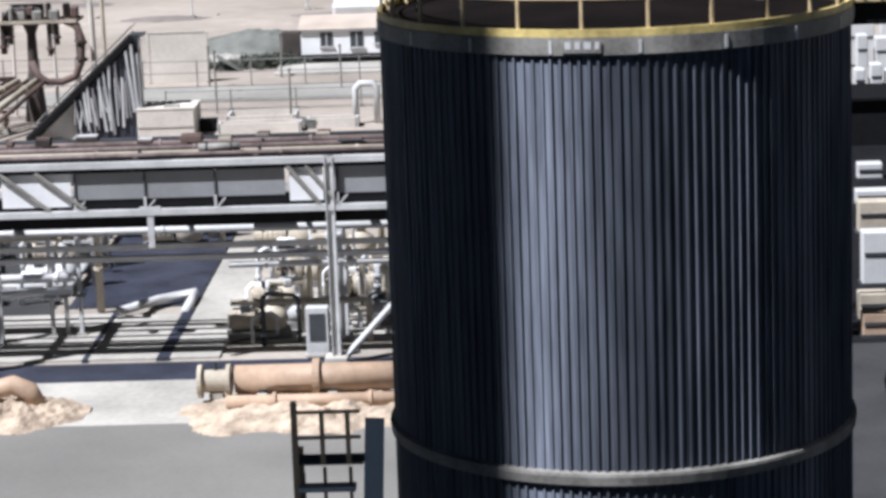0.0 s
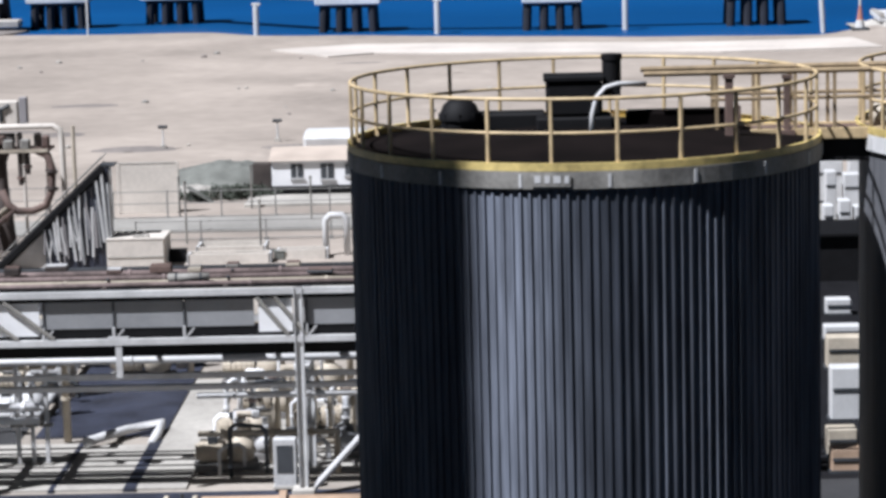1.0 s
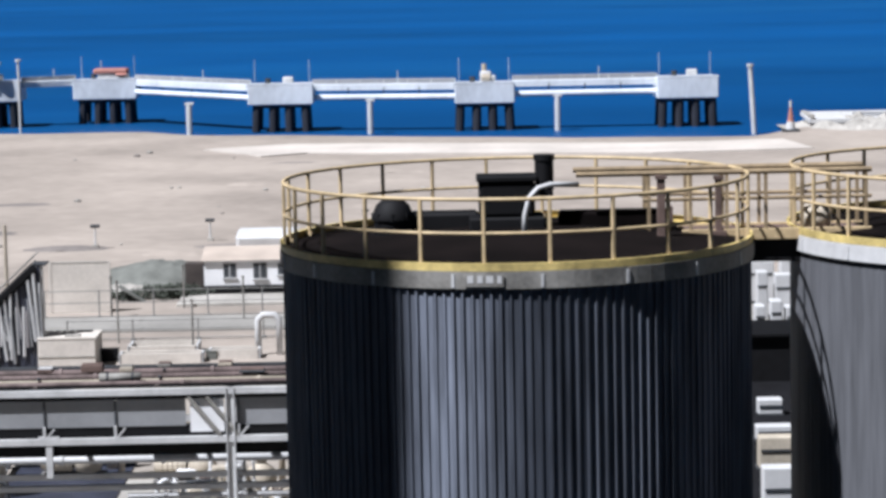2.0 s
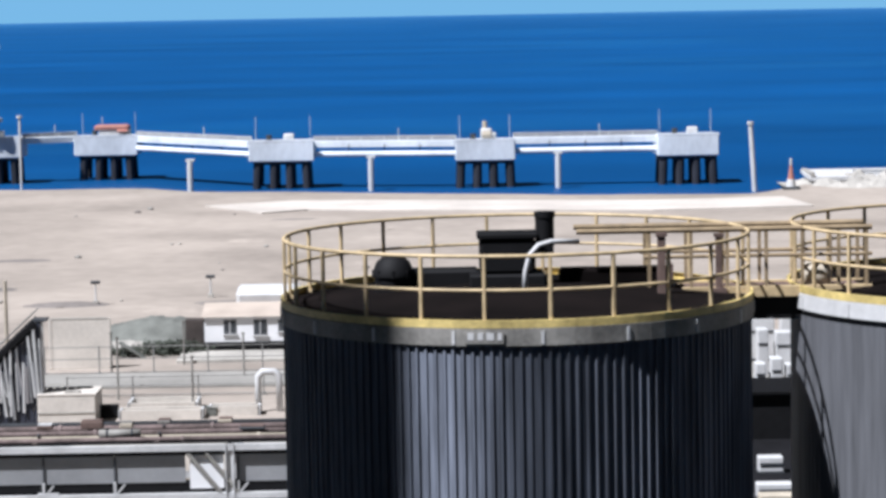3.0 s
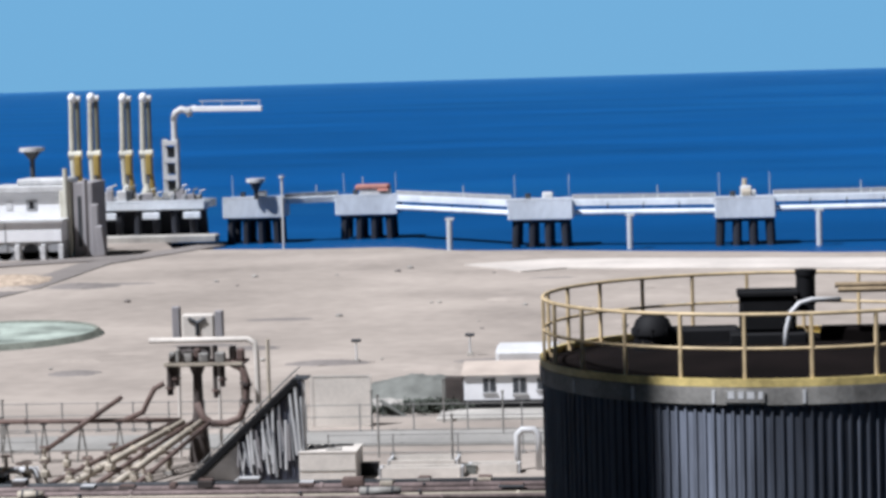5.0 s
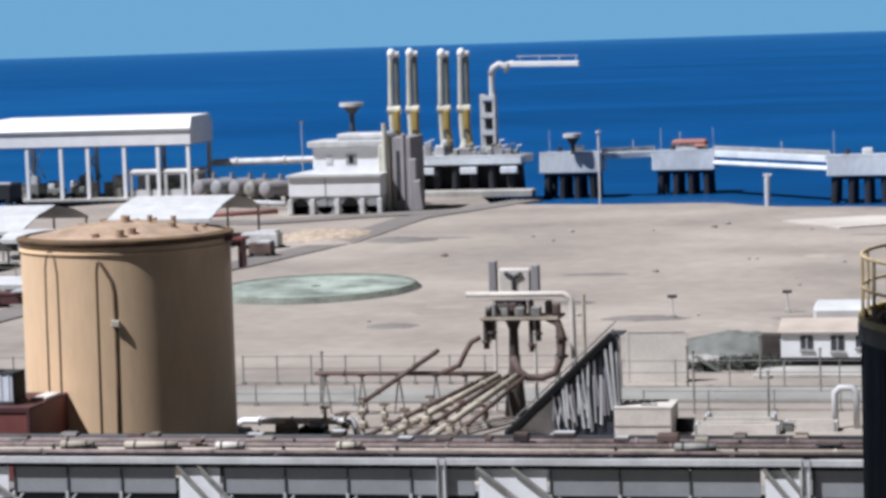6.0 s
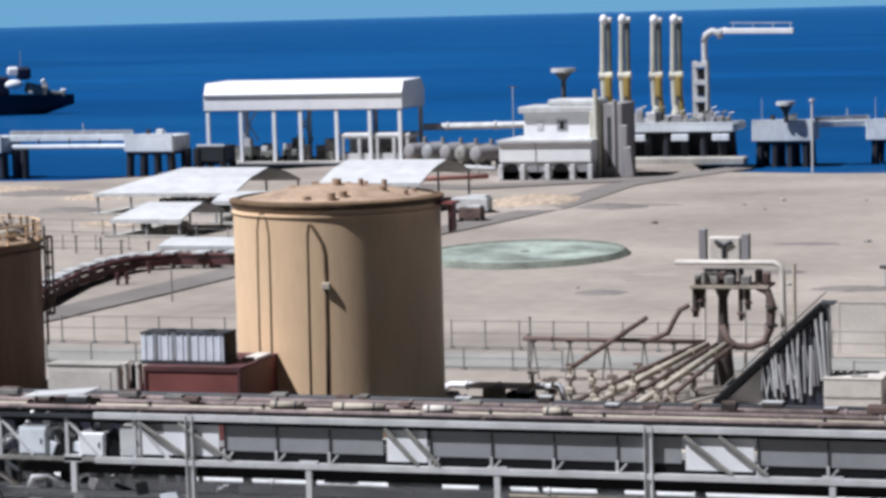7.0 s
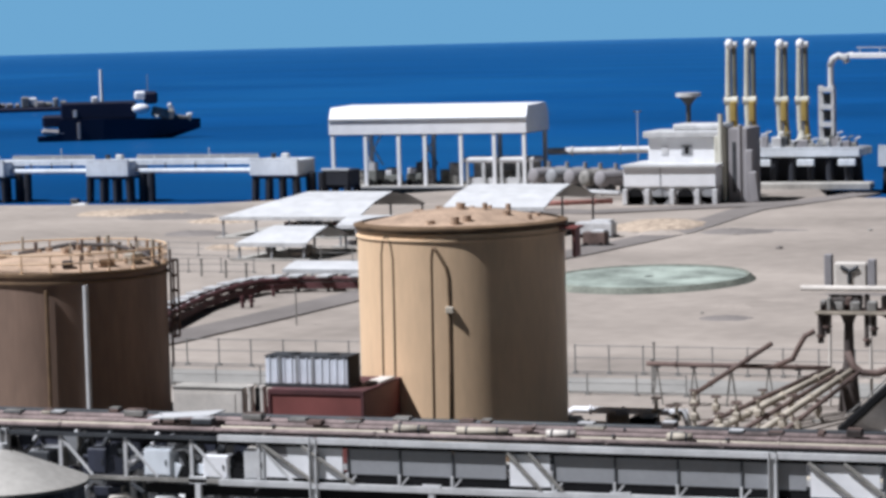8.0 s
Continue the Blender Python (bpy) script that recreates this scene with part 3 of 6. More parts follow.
part("roof_pipe", run(B(), [(-4.5, 2.0, 10.9), (-1.0, 2.6, 11.5), (2.5, 2.2, 11.5), (5.4, 1.0, 11.0), (6.7, 0.2, 10.5)], 0.13, 8), M_BROWNDK, ltank, "dark pipe over the roof", smooth=True)
part("wind_girder", lathe(B(), [(6.6, 9.7), (6.75, 9.74), (6.75, 9.86), (6.6, 9.9)], 72), M_BUFFDK, ltank)

# ---- pipe rack ----
RY = 98.5


def pipe_rack():
    t = thing("pipe_rack", (0, RY, 0), "long pale steel pipe rack with grey sheet panels", "pipe rack")
    for i, x in enumerate((-70.5, -56.2, -41.7, -22.3, -8.1, 6.0)):
        for y in (0, 4.6):
            bm = box(B(), (x, y, 4.15), (0.32, 0.10, 8.3))
            box(bm, (x - 0.15, y, 4.15), (0.04, 0.34, 8.3))
            box(bm, (x + 0.15, y, 4.15), (0.04, 0.34, 8.3))
            part("post", bm, M_PALE, t)
        part("cross_beam", box(B(), (x, 2.3, 8.05), (0.25, 4.5, 0.3)), M_PALE, t)
        part("cross_beam", box(B(), (x, 2.3, 4.5), (0.25, 4.5, 0.3)), M_PALE, t)
        part("footing", box(B(), (x, 0, 0.2), (0.9, 0.9, 0.4), bevel=0.05), M_CONC, t)
    for y in (0.0, 4.6):
        part("top_chord", box(B(), (-17.5, y - 0.02, 8.18), (57, 0.22, 0.24)), M_PALE, t)
        part("top_chord", box(B(), (-58.5, y - 0.02, 8.14), (25, 0.16, 0.16)), M_STEEL, t, "dark weathered top chord")
        part("bottom_chord", box(B(), (-17.5, y - 0.02, 6.30), (57, 0.22, 0.24)), M_PALE, t)
        part("bottom_chord", box(B(), (-58.5, y - 0.02, 6.32), (25, 0.16, 0.16)), M_RIMGREY, t, "grey weathered bottom chord")
    part("lower_beam", box(B(), (-30, 0.6, 4.80), (82, 0.2, 0.22)), M_PALE, t)
    part("lower_tray", box(B(), (-30, 1.3, 4.20), (82, 0.34, 0.20)), M_WHITE, t, "pale cable tray")
    for x0, x1 in ((-40.2, -33.3), (-31.3, -21.0), (-18.0, -9.8), (-7.8, 8.0)):
        n = max(1, round((x1 - x0) / 2.35))
        for k in range(n):
            a, b = x0 + (x1 - x0) * k / n, x0 + (x1 - x0) * (k + 1) / n
            part("panel", box(B(), ((a + b) / 2, 0.16, 7.34), (b - a - 0.05, 0.06, 1.06), bevel=0.01), M_GREY, t)
            bm = box(B(), (a, -0.02, 6.63), (0.10, 0.12, 0.5))
            box(bm, (a + 0.22, -0.02, 6.60), (0.07, 0.08, 0.5), ry=40)
            part("bracket", bm, M_PALE, t)
            part("seam_strip", box(B(), (a, 0.10, 7.34), (0.07, 0.05, 1.0)), M_STEEL, t)
    for x0, x1 in ((-44.0, -40.4), (-33.2, -31.4), (-20.9, -18.1), (-9.7, -8.3), (8.1, 9.4)):
        part("light_panel", box(B(), ((x0 + x1) / 2, 0.10, 7.22), (x1 - x0 - 0.1, 0.05, 1.3)), M_FRESH, t, "white sheet panel behind the braces")
        for k in range(2):
            a = x0 + (x1 - x0) * k / 2
            b = a + (x1 - x0) / 2
            part("brace", rod(B(), (a, -0.05, 7.95), (b + 0.5, -0.05, 6.45), 0.09, 6), M_RIMGREY, t)
    for k in range(9):
        x = -69 + k * 3.1
        part("brace", rod(B(), (x, 0.05, 8.0), (x + 1.5, 0.05, 6.4), 0.08, 6), M_PALE, t)
        part("hanger", box(B(), (x, 0.05, 7.2), (0.14, 0.14, 1.7)), M_PALE, t)
    for x in (-15.1, -28.5, -36.5, -3.5, -47):
        bm = box(B(), (x, 0, 5.55), (0.24, 0.2, 1.3))
        box(bm, (x, 0, 6.35), (0.8, 0.2, 0.3))
        part("hanger", bm, M_PALE, t)
    part("brace", rod(B(), (-7.8, 0.1, 0.25), (-4.4, 0.1, 3.9), 0.13, 8), M_WHITE, t, "white raking brace")
    rnd = random.Random(77)
    for k in range(64):
        x = -69 + 0.42 * k + rnd.uniform(-0.2, 0.2)
        z = rnd.choice((rnd.uniform(4.5, 6.0), rnd.uniform(6.5, 7.9)))
        bm = box(B(), (x, rnd.uniform(0.1, 0.9), z), (rnd.uniform(0.2, 0.9), 0.12, rnd.uniform(0.15, 0.7)), bevel=0.03, ry=rnd.uniform(-35, 35))
        part("sheet_scrap", bm, rnd.choice((M_FRESH, M_SLATE, M_PIER, M_STEEL, M_LILAC, M_OFFWHITE, M_BLACK)), t, "bent lagging sheet")
    # a dark sheet added to darken the gaps of the west bays
    part("dark_backing", box(B(), (-58.5, 4.3, 6.2), (24, 0.06, 3.2)), M_SLATE, t, "dark slate sheet added to darken the gaps of the west bays")
    # black strips stand in for the shade in gaps round panels and pipes
    part("gap_shade", box(B(), (-19.5, 0.30, 6.62), (60, 0.26, 0.48)), M_BLACK, t, "black strip for the shaded gap below the panels")
    part("gap_shade", box(B(), (-19.5, 0.30, 5.90), (60, 0.3, 0.40)), M_BLACK, t, "black strip for the shade under the bottom chord")
    part("pipe_shade", box(B(), (-30, 0.55, 8.34), (82, 0.7, 0.07)), M_BLACK, t, "black strip for the shade line below the pipes")
    part("chord_shade", box(B(), (-19.5, 0.10, 7.96), (60, 0.16, 0.16)), M_BLACK, t, "black strip for the shaded gap over the panels")
    return t


pipe_rack()


def pipeline(name, pts, r, material, label, n=12, flange=0.0):
    t = thing(name, (0, 0, 0), label, "pipe")
    part("pipe", run(B(), pts, r, n), material, t, smooth=True)
    if flange:
        total = 0
        for a, b in zip(pts, pts[1:]):
            a, b = Vector(a), Vector(b)
            L = (b - a).length
            k = flange / 2
            while k < L:
                p = a + (b - a) * k / L
                d = (b - a).normalized() * max(0.06, r * 0.25)
                part("flange", rod(B(), p - d, p + d, r * 1.35, n), material, t)
                k += flange
    return t


pipeline("rack_pipe", [(-72, 99.0, 8.42), (11, 99.0, 8.42)], 0.11, M_PINK, "dusty pink-brown pipe along the rack top", flange=7.3)
pipeline("rack_pipe", [(-72, 99.7, 8.42), (-30, 99.7, 8.42), (11, 99.7, 8.42)], 0.08, M_CREAM, "cream lagged pipe along the rack top", flange=5.1)
pipeline("rack_pipe", [(-72, 100.5, 8.44), (11, 100.5, 8.44)], 0.13, M_PINK, "dusty pink pipe along the rack top", flange=9.0)
pipeline("rack_pipe", [(-72, 101.5, 8.46), (11, 101.5, 8.46)], 0.15, M_PINK, "dull pink-brown pipe along the rack top", flange=6.0)
pipeline("rack_pipe", [(-72, 102.4, 8.48), (11, 102.4, 8.48)], 0.14, M_STEEL, "dark pipe along the rack top")
pipeline("rack_pipe", [(-72, 100.9, 5.1), (-14, 100.9, 5.1), (11, 100.9, 5.1)], 0.16, M_PALE, "pale pipe on the lower rack level", flange=6.0)

# bits that lie on the rack top
rnd = random.Random(5)
for k in range(46):
    x = -70 + k * 1.75 + rnd.uniform(-0.7, 0.7)
    w = rnd.uniform(0.25, 1.0)
    t = thing("junction_box", (x, rnd.choice((99.35, 100.1, 101.0, 101.9)), 8.60), "small weathered junction box on the rack pipes", "box", "rack boxes")
    h = rnd.uniform(0.08, 0.30)
    part("body", box(B(), (0, 0, h / 2), (w, 0.5, h), bevel=0.03), rnd.choice((M_RIMGREY, M_RUST, M_BROWNDK, M_STEEL, M_CREAM, M_RUST)), t)
    part("lid", box(B(), (0, 0, h + 0.02), (w * 0.9, 0.45, 0.04)), rnd.choice((M_RIMGREY, M_PALE, M_RUST)), t)
first = None
for x in (-66.5, -61.0, -57.4, -49.5, -44.0, -38.9, -29.1, -24.4, -15.6, -10.9, -2.0, 4.4):
    if first is None:
        first = thing("pipe_sleeper", (x, 100.7, 8.3), "dark steel sleeper under the rack pipes", "sleeper", "rack sleepers")
        part("beam", box(B(), (0, 0, 0.06), (0.2, 4.1, 0.10), bevel=0.02), M_BROWNDK, first)
        for y in (-1.0, 0.8):
            part("clamp", box(B(), (0, y, 0.26), (0.12, 0.34, 0.08), bevel=0.02), M_STEEL, first)
    else:
        copy_thing(first, pose(x, 100.7, 8.3))
for x, y, w, mm in ((-34.6, 99.5, 2.2, M_CREAM), (-31.2, 99.4, 1.2, M_OFFWHITE), (-37.8, 99.6, 1.4, M_CREAM), (-26.3, 99.5, 1.0, M_CREAM), (-12.4, 99.4, 1.6, M_RIMGREY)):
    t = thing("pipe_cover", (x, y, 8.56), "pale sheet cover bent over a rack pipe", "cover", "pipe covers")
    part("sheet", run(B(), [(-w / 2, 0, 0.06), (w / 2, 0, 0.06)], 0.17, 10), mm, t, smooth=True)
    for q in (-0.3, 0.3):
        part("strap", run(B(), [(q * w - 0.04, 0, 0.06), (q * w + 0.04, 0, 0.06)], 0.19, 10), M_STEEL, t)
# dark lagged boxes and bent sheets behind the braces at the west end
rnd = random.Random(29)
for k in range(26):
    x = -70.5 + k * 1.04 + rnd.uniform(-0.3, 0.3)
    w, h = rnd.uniform(0.5, 1.5), rnd.uniform(0.5, 1.5)
    z = rnd.choice((6.43, 6.43, 4.93))
    t = thing("duct_section", (x, 99.9 + rnd.uniform(0, 1.2), z), "dark lagged duct section set in the rack", "duct", "rack ducts")
    part("casing", box(B(), (0, 0, h / 2), (w, 0.7, h), bevel=0.06), rnd.choice((M_SLATE, M_STEEL, M_BLACK, M_SLATE, M_GREY)), t)
    part("flange", box(B(), (w / 2, 0, h / 2), (0.06, 0.8, h * 1.06)), M_RIMGREY, t)
for k in range(22):
    x = -69 + k * 1.15 + rnd.uniform(-0.5, 0.5)
    z = rnd.uniform(4.9, 5.7) if k % 2 else rnd.uniform(6.4, 7.2)
    d = rnd.uniform(-0.5, 0.9)
    pipeline("loop_pipe", [(x, 98.8, z), (x + 0.25, 98.75, z + 0.5), (x + 0.6 + d * 0.4, 98.8, z + 0.62), (x + 0.8 + d, 98.9, z + 0.15)], rnd.uniform(0.07, 0.15), rnd.choice((M_FRESH, M_PALE, M_LILAC, M_STEEL, M_OFFWHITE)), "short bent pipe hung in the rack", 8)
for x, w, h, mm in ((-48.9, 1.3, 1.2, M_PIER), (-51.8, 0.9, 1.1, M_SLATE), (-46.2, 1.2, 1.0, M_FRESH), (-54.6, 1.0, 0.9, M_STEEL), (-58.6, 1.5, 1.0, M_WHITE), (-44.4, 1.0, 1.3, M_PALE)):
    t = thing("control_cabinet", (x, 98.95, 6.43), "pale control cabinet standing on the rack", "cabinet", "rack cabinets")
    part("body", box(B(), (0, 0, h / 2), (w, 0.8, h), bevel=0.04), mm, t)
    part("door", box(B(), (0, -0.42, h / 2), (w * 0.86, 0.03, h * 0.84)), mm, t)
    part("handle", box(B(), (w * 0.3, -0.45, h / 2), (0.05, 0.04, 0.22)), M_STEEL, t)
rnd = random.Random(17)
for k in range(9):
    x = -58 + k * 1.75 + rnd.uniform(-0.4, 0.4)
    w, z0 = rnd.uniform(0.5, 1.1), rnd.uniform(4.5, 5.2)
    y = 98.9 + rnd.uniform(0, 1.2)
    pipeline("loop_pipe", [(x, y, z0), (x, y, z0 + 1.0), (x + w * 0.4, y, z0 + 1.35), (x + w, y, z0 + 1.2), (x + w, y, z0 + 0.1)], 0.14, rnd.choice((M_FRESH, M_PALE, M_GREY)), "pale looping pipe hung in the rack", 8)
    pipeline("loop_pipe", [(x - 0.5, y + 0.6, 6.5), (x + 0.6, y + 0.6, 7.3), (x + 1.0, y + 0.6, 8.0)], 0.11, rnd.choice((M_STEEL, M_PALE, M_FRESH)), "slanting pipe hung in the rack", 8)
t = thing("sheet_cover", (-48.3, 100.2, 8.75), "white sheet cover over the rack pipes", "cover")
part("sheet", box(B(), (0, 0, 0.1), (3.0, 1.6, 0.05), ry=-4), M_WHITE, t)
for x in (-1.2, 1.2):
    part("leg", box(B(), (x, 0, 0.0), (0.08, 0.08, 0.3)), M_PALE, t)


# ---- pump yard behind and below the rack ----
def pump_set(at, rz, s, body):
    t = thing("pump_set", at, "cream pump and motor with flanged pipes on a concrete pad", "pump", "yard pumps", rz=rz)
    part("base_plate", box(B(), (0, 0, 0.15), (2.6 * s, 1.0 * s, 0.3), bevel=0.03), M_DARKCONC, t)
    bm = rod(B(), (-1.1 * s, 0, 0.75 * s), (0.0, 0, 0.75 * s), 0.42 * s, 16)
    rod(bm, (-1.25 * s, 0, 0.75 * s), (-1.1 * s, 0, 0.75 * s), 0.34 * s, 16)
    part("motor", bm, body, t)
    for x in (-0.95, -0.75, -0.55, -0.35, -0.15):
        part("fin", rod(B(), (x * s, 0, 0.75 * s), (x * s + 0.03, 0, 0.75 * s), 0.46 * s, 16), body, t)
    part("terminal_box", box(B(), (-0.55 * s, -0.1 * s, 1.25 * s), (0.4 * s, 0.35 * s, 0.3 * s), bevel=0.02), M_STEEL, t)
    bm = lathe(B(), [(0.05, 0.2 * s), (0.5 * s, 0.35 * s), (0.62 * s, 0.75 * s), (0.5 * s, 1.1 * s), (0.2 * s, 1.3 * s)], 20, (0.6 * s, 0))
    part("casing", bm, body, t, smooth=True)
    part("coupling_guard", box(B(), (0.08 * s, 0, 0.75 * s), (0.3 * s, 0.5 * s, 0.5 * s), bevel=0.08), M_STEEL, t)
    pts = [(0.6 * s, 0, 1.2 * s), (0.6 * s, 0, 2.2 * s), (1.9 * s, 0, 2.2 * s), (1.9 * s, 0.2, 0.1)]
    part("delivery_pipe", run(B(), pts, 0.14 * s, 10), body, t, smooth=True)
    for z in (1.45, 1.95):
        part("flange", rod(B(), (0.6 * s, 0, z * s), (0.6 * s, 0, z * s + 0.09), 0.24 * s, 12), M_PALE, t)
    v = part("valve", box(B(), (1.25 * s, 0, 2.2 * s), (0.4 * s, 0.36 * s, 0.4 * s), bevel=0.08), M_PALE, t)
    part("hand_wheel", ring(B(), 0.25 * s, 0, 0.035, 16, 5), M_RUST, v).matrix_basis = pose(1.25 * s, 0, 2.75 * s)
    part("stem", rod(B(), (1.25 * s, 0, 2.3 * s), (1.25 * s, 0, 2.75 * s), 0.04, 6), M_STEEL, v)
    return t


for x, y, rz, s, body in ((-11.6, 103.0, 10, 1.0, M_CREAM), (-9.6, 104.6, 180, 0.9, M_PALE), (-11.2, 107.5, 20, 1.0, M_CREAM), (-8.2, 109.0, 200, 1.0, M_CREAM),
                          (-10.6, 112.5, 0, 1.0, M_CREAM), (-6.8, 105.5, 95, 0.9, M_GREY), (-6.3, 113.0, 0, 1.1, M_CREAM), (-22.0, 113.5, 0, 1.0, M_PALE),
                          (-25.2, 110.5, 180, 1.0, M_CREAM), (-9.0, 117.0, 15, 1.2, M_CREAM), (-12.0, 120.0, 0, 1.2, M_CREAM),
                          (-22.5, 117.5, 0, 1.2, M_CREAM), (-26.5, 119.5, 0, 1.2, M_PALE), (-5.2, 119.5, 180, 1.2, M_CREAM), (-17.6, 122, 0, 1.2, M_CREAM)):
    pump_set((x, y, 0.12 if y < 116 and x > -12.4 else 0.02), rz, s, body)

pipeline("yard_pipe", [(-30, 104.2, 2.55), (-19.4, 104.2, 2.55)], 0.20, M_FRESH, "white lagged pipe bending down to the pad", flange=4)
pipeline("yard_pipe", [(-30, 104.2, 1.95), (-19.4, 104.2, 1.95)], 0.20, M_FRESH, "white lagged pipe at knee height of the rack", flange=5)
pipeline("yard_pipe", [(-30, 105.6, 4.0), (-19, 105.6, 4.0), (-19, 108.5, 4.0), (-19, 108.5, 0.1)], 0.17, M_CREAM, "cream pipe turning into the yard", flange=4)
pipeline("yard_pipe", [(-12.6, 102.0, 1.8), (-9.0, 102.0, 1.8), (-7.0, 102.0, 1.8), (-7.0, 102.0, 0.1)], 0.13, M_CREAM, "cream pump header pipe", flange=2)
pipeline("yard_pipe", [(-12.5, 101.4, 3.5), (-5.0, 101.4, 3.5), (-5.0, 101.4, 0.1)], 0.13, M_WHITE, "white header pipe under the rack", flange=3)
pipeline("yard_pipe", [(-13.0, 106, 0.5), (-5, 106, 0.5)], 0.18, M_CREAM, "cream suction pipe close to the ground", flange=2)
pipeline("yard_pipe", [(-30, 112, 0.5), (-21, 112, 0.5), (-21, 126, 0.5)], 0.2, M_PALE, "pale pipe near the dark slab", flange=4)
pipeline("yard_pipe", [(-14.8, 125, 2.2), (-2, 125, 2.2)], 0.25, M_CREAM, "cream pipe across the yard", flange=3)
pipeline("yard_pipe", [(-32, 124, 2.6), (-16, 124, 2.6), (-16, 124, 0.1)], 0.25, M_CREAM, "cream pipe across the yard", flange=3)
pipeline("yard_pipe", [(-18.0, 107.0, 0.4), (-16.6, 109.2, 0.4), (-15.2, 110.4, 0.4), (-15.2, 109.0, 0.3), (-15.3, 107.9, 0.1)], 0.2, M_PALE, "pale pipe along the edge of the dark slab")
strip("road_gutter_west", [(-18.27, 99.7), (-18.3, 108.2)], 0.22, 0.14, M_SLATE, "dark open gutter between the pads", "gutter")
# this dark strip paints a shadow line across the pads
strip("road_shadow_line", [(-15.15, 99.7), (-15.15, 108.4)], 0.5, 0.14, M_SLATE, "dark strip painted as a shadow line beside the path", "gutter")
for x, h in ((-20.3, 4.6), (-19.7, 3.4), (-19.1, 4.6)):
    t = thing("pipe_stanchion", (x, 104.3, 0.12), "pale steel stanchion carrying the white pipes", "stanchion", "pipe stanchions")
    part("shaft", box(B(), (0, 0, h / 2), (0.17, 0.17, h), bevel=0.02), M_PALE, t)
    part("foot", box(B(), (0, 0, 0.04), (0.4, 0.4, 0.08)), M_RIMGREY, t)
    part("bracket", box(B(), (0, -0.1, 1.7), (0.5, 0.4, 0.1)), M_RIMGREY, t)
for x, y, w, h, mm in ((-8.9, 99.6, 0.9, 2.0, M_PALE),):
    t = thing("control_cabinet", (x, y, 0.12), "pale steel control cabinet on the pad", "cabinet", "yard cabinets")
    part("body", box(B(), (0, 0, h / 2), (w, 0.5, h), bevel=0.03), mm, t)
    part("door", box(B(), (0, -0.26, h * 0.6), (w * 0.7, 0.03, h * 0.55)), M_STEEL, t, "dark inset door")
    part("plinth", box(B(), (0, 0, 0.05), (w * 1.1, 0.6, 0.1)), M_CONC, t)


# ---- the peach pipe and its rubble ----
def rubble(name, c, sx, sy, sz, material, label, seed, category="rubble", rough=1.0):
    bm = B()
    n, m = 44, 26
    grid = []
    for i in range(n + 1):
        r = []
        for j in range(m + 1):
            u, v = 2 * i / n - 1, 2 * j / m - 1
            d = math.sqrt(u * u + v * v)
            ed = 1 + 0.25 * noise.noise((u * 2.2 + seed, v * 2.2, 0))
            h = max(0, 1 - (d / ed) ** 2) ** 0.7
            h *= 0.75 + 0.5 * rough * noise.noise((u * 5 + seed, v * 4, 1)) + 0.3 * rough * noise.noise((u * 13, v * 11 + seed, 2))
            r.append(bm.verts.new((c[0] + u * sx, c[1] + v * sy, c[2] + h * sz - 0.05)))
        grid.append(r)
    for i in range(n):
        for j in range(m):
            bm.faces.new((grid[i][j], grid[i + 1][j], grid[i + 1][j + 1], grid[i][j + 1]))
    return tagged(link(name, bm, material, smooth=rough < 0.5), label, category)


M_RUBBLE = mat("sandy_rubble", (0.46, 0.37, 0.285), 0.95, vary=0.25, scale=1.2, fine=7, bump=0.6, spec=0.1)
rubble("rubble_mound", (-8.6, 91.6, 0.05), 4.8, 3.2, 0.75, M_RUBBLE, "low heap of sandy rubble round the peach pipe", 1.0)
rubble("rubble_mound", (-20.0, 92.0, 0.05), 3.2, 2.6, 0.7, M_RUBBLE, "low heap of sandy rubble beside the walk", 5.0)
pipeline("peach_pipe", [(-11.4, 92.6, 1.05), (-4.0, 92.6, 1.05)], 0.52, M_PEACH, "thick peach lagged pipe lying on supports", n=24, flange=6.0)
pipeline("peach_pipe", [(-11.6, 91.2, 0.55), (-4.0, 91.2, 0.55)], 0.25, M_PEACH, "thin peach pipe below the thick one", n=16, flange=3.5)
t = thing("pipe_elbow", (-19.6, 92.2, 0), "rusty peach pipe elbow in the rubble", "pipe")
part("bend", run(B(), [(-1.2, 0, 0.5), (-0.6, 0, 1.0), (0, 0, 1.15), (0.6, 0, 0.9), (0.9, 0, 0.3)], 0.36, 16), M_PEACH, t, smooth=True)
part("flange", rod(B(), (-1.3, 0, 0.42), (-1.15, 0, 0.54), 0.5, 16), M_RUST, t)
for x in (-10.4, -7.8, -5.2):
    t = thing("pipe_support", (x, 92.2, 0.05), "concrete sleeper under the peach pipes", "support", "pipe supports")
    part("block", box(B(), (0, 0, 0.28), (0.4, 2.2, 0.56), bevel=0.04), M_CONC, t)
    part("saddle", box(B(), (0, 0.4, 0.58), (0.3, 0.9, 0.06)), M_STEEL, t)
t = thing("end_valve", (-12.2, 92.4, 0.05), "cream end valve with a round flange on the peach pipe", "valve")
part("body", rod(B(), (-0.5, 0, 1.0), (0.7, 0, 1.0), 0.42, 20), M_CREAM, t)
part("flange", rod(B(), (-0.55, 0, 1.0), (-0.4, 0, 1.0), 0.62, 20), M_CREAM, t)
part("flange", rod(B(), (0.5, 0, 1.0), (0.65, 0, 1.0), 0.62, 20), M_CREAM, t)
part("stem", rod(B(), (0.1, 0, 1.3), (0.1, 0, 1.7), 0.07, 8), M_STEEL, t)
part("foot", box(B(), (0.1, 0, 0.3), (0.5, 0.6, 0.6)), M_CONC, t)

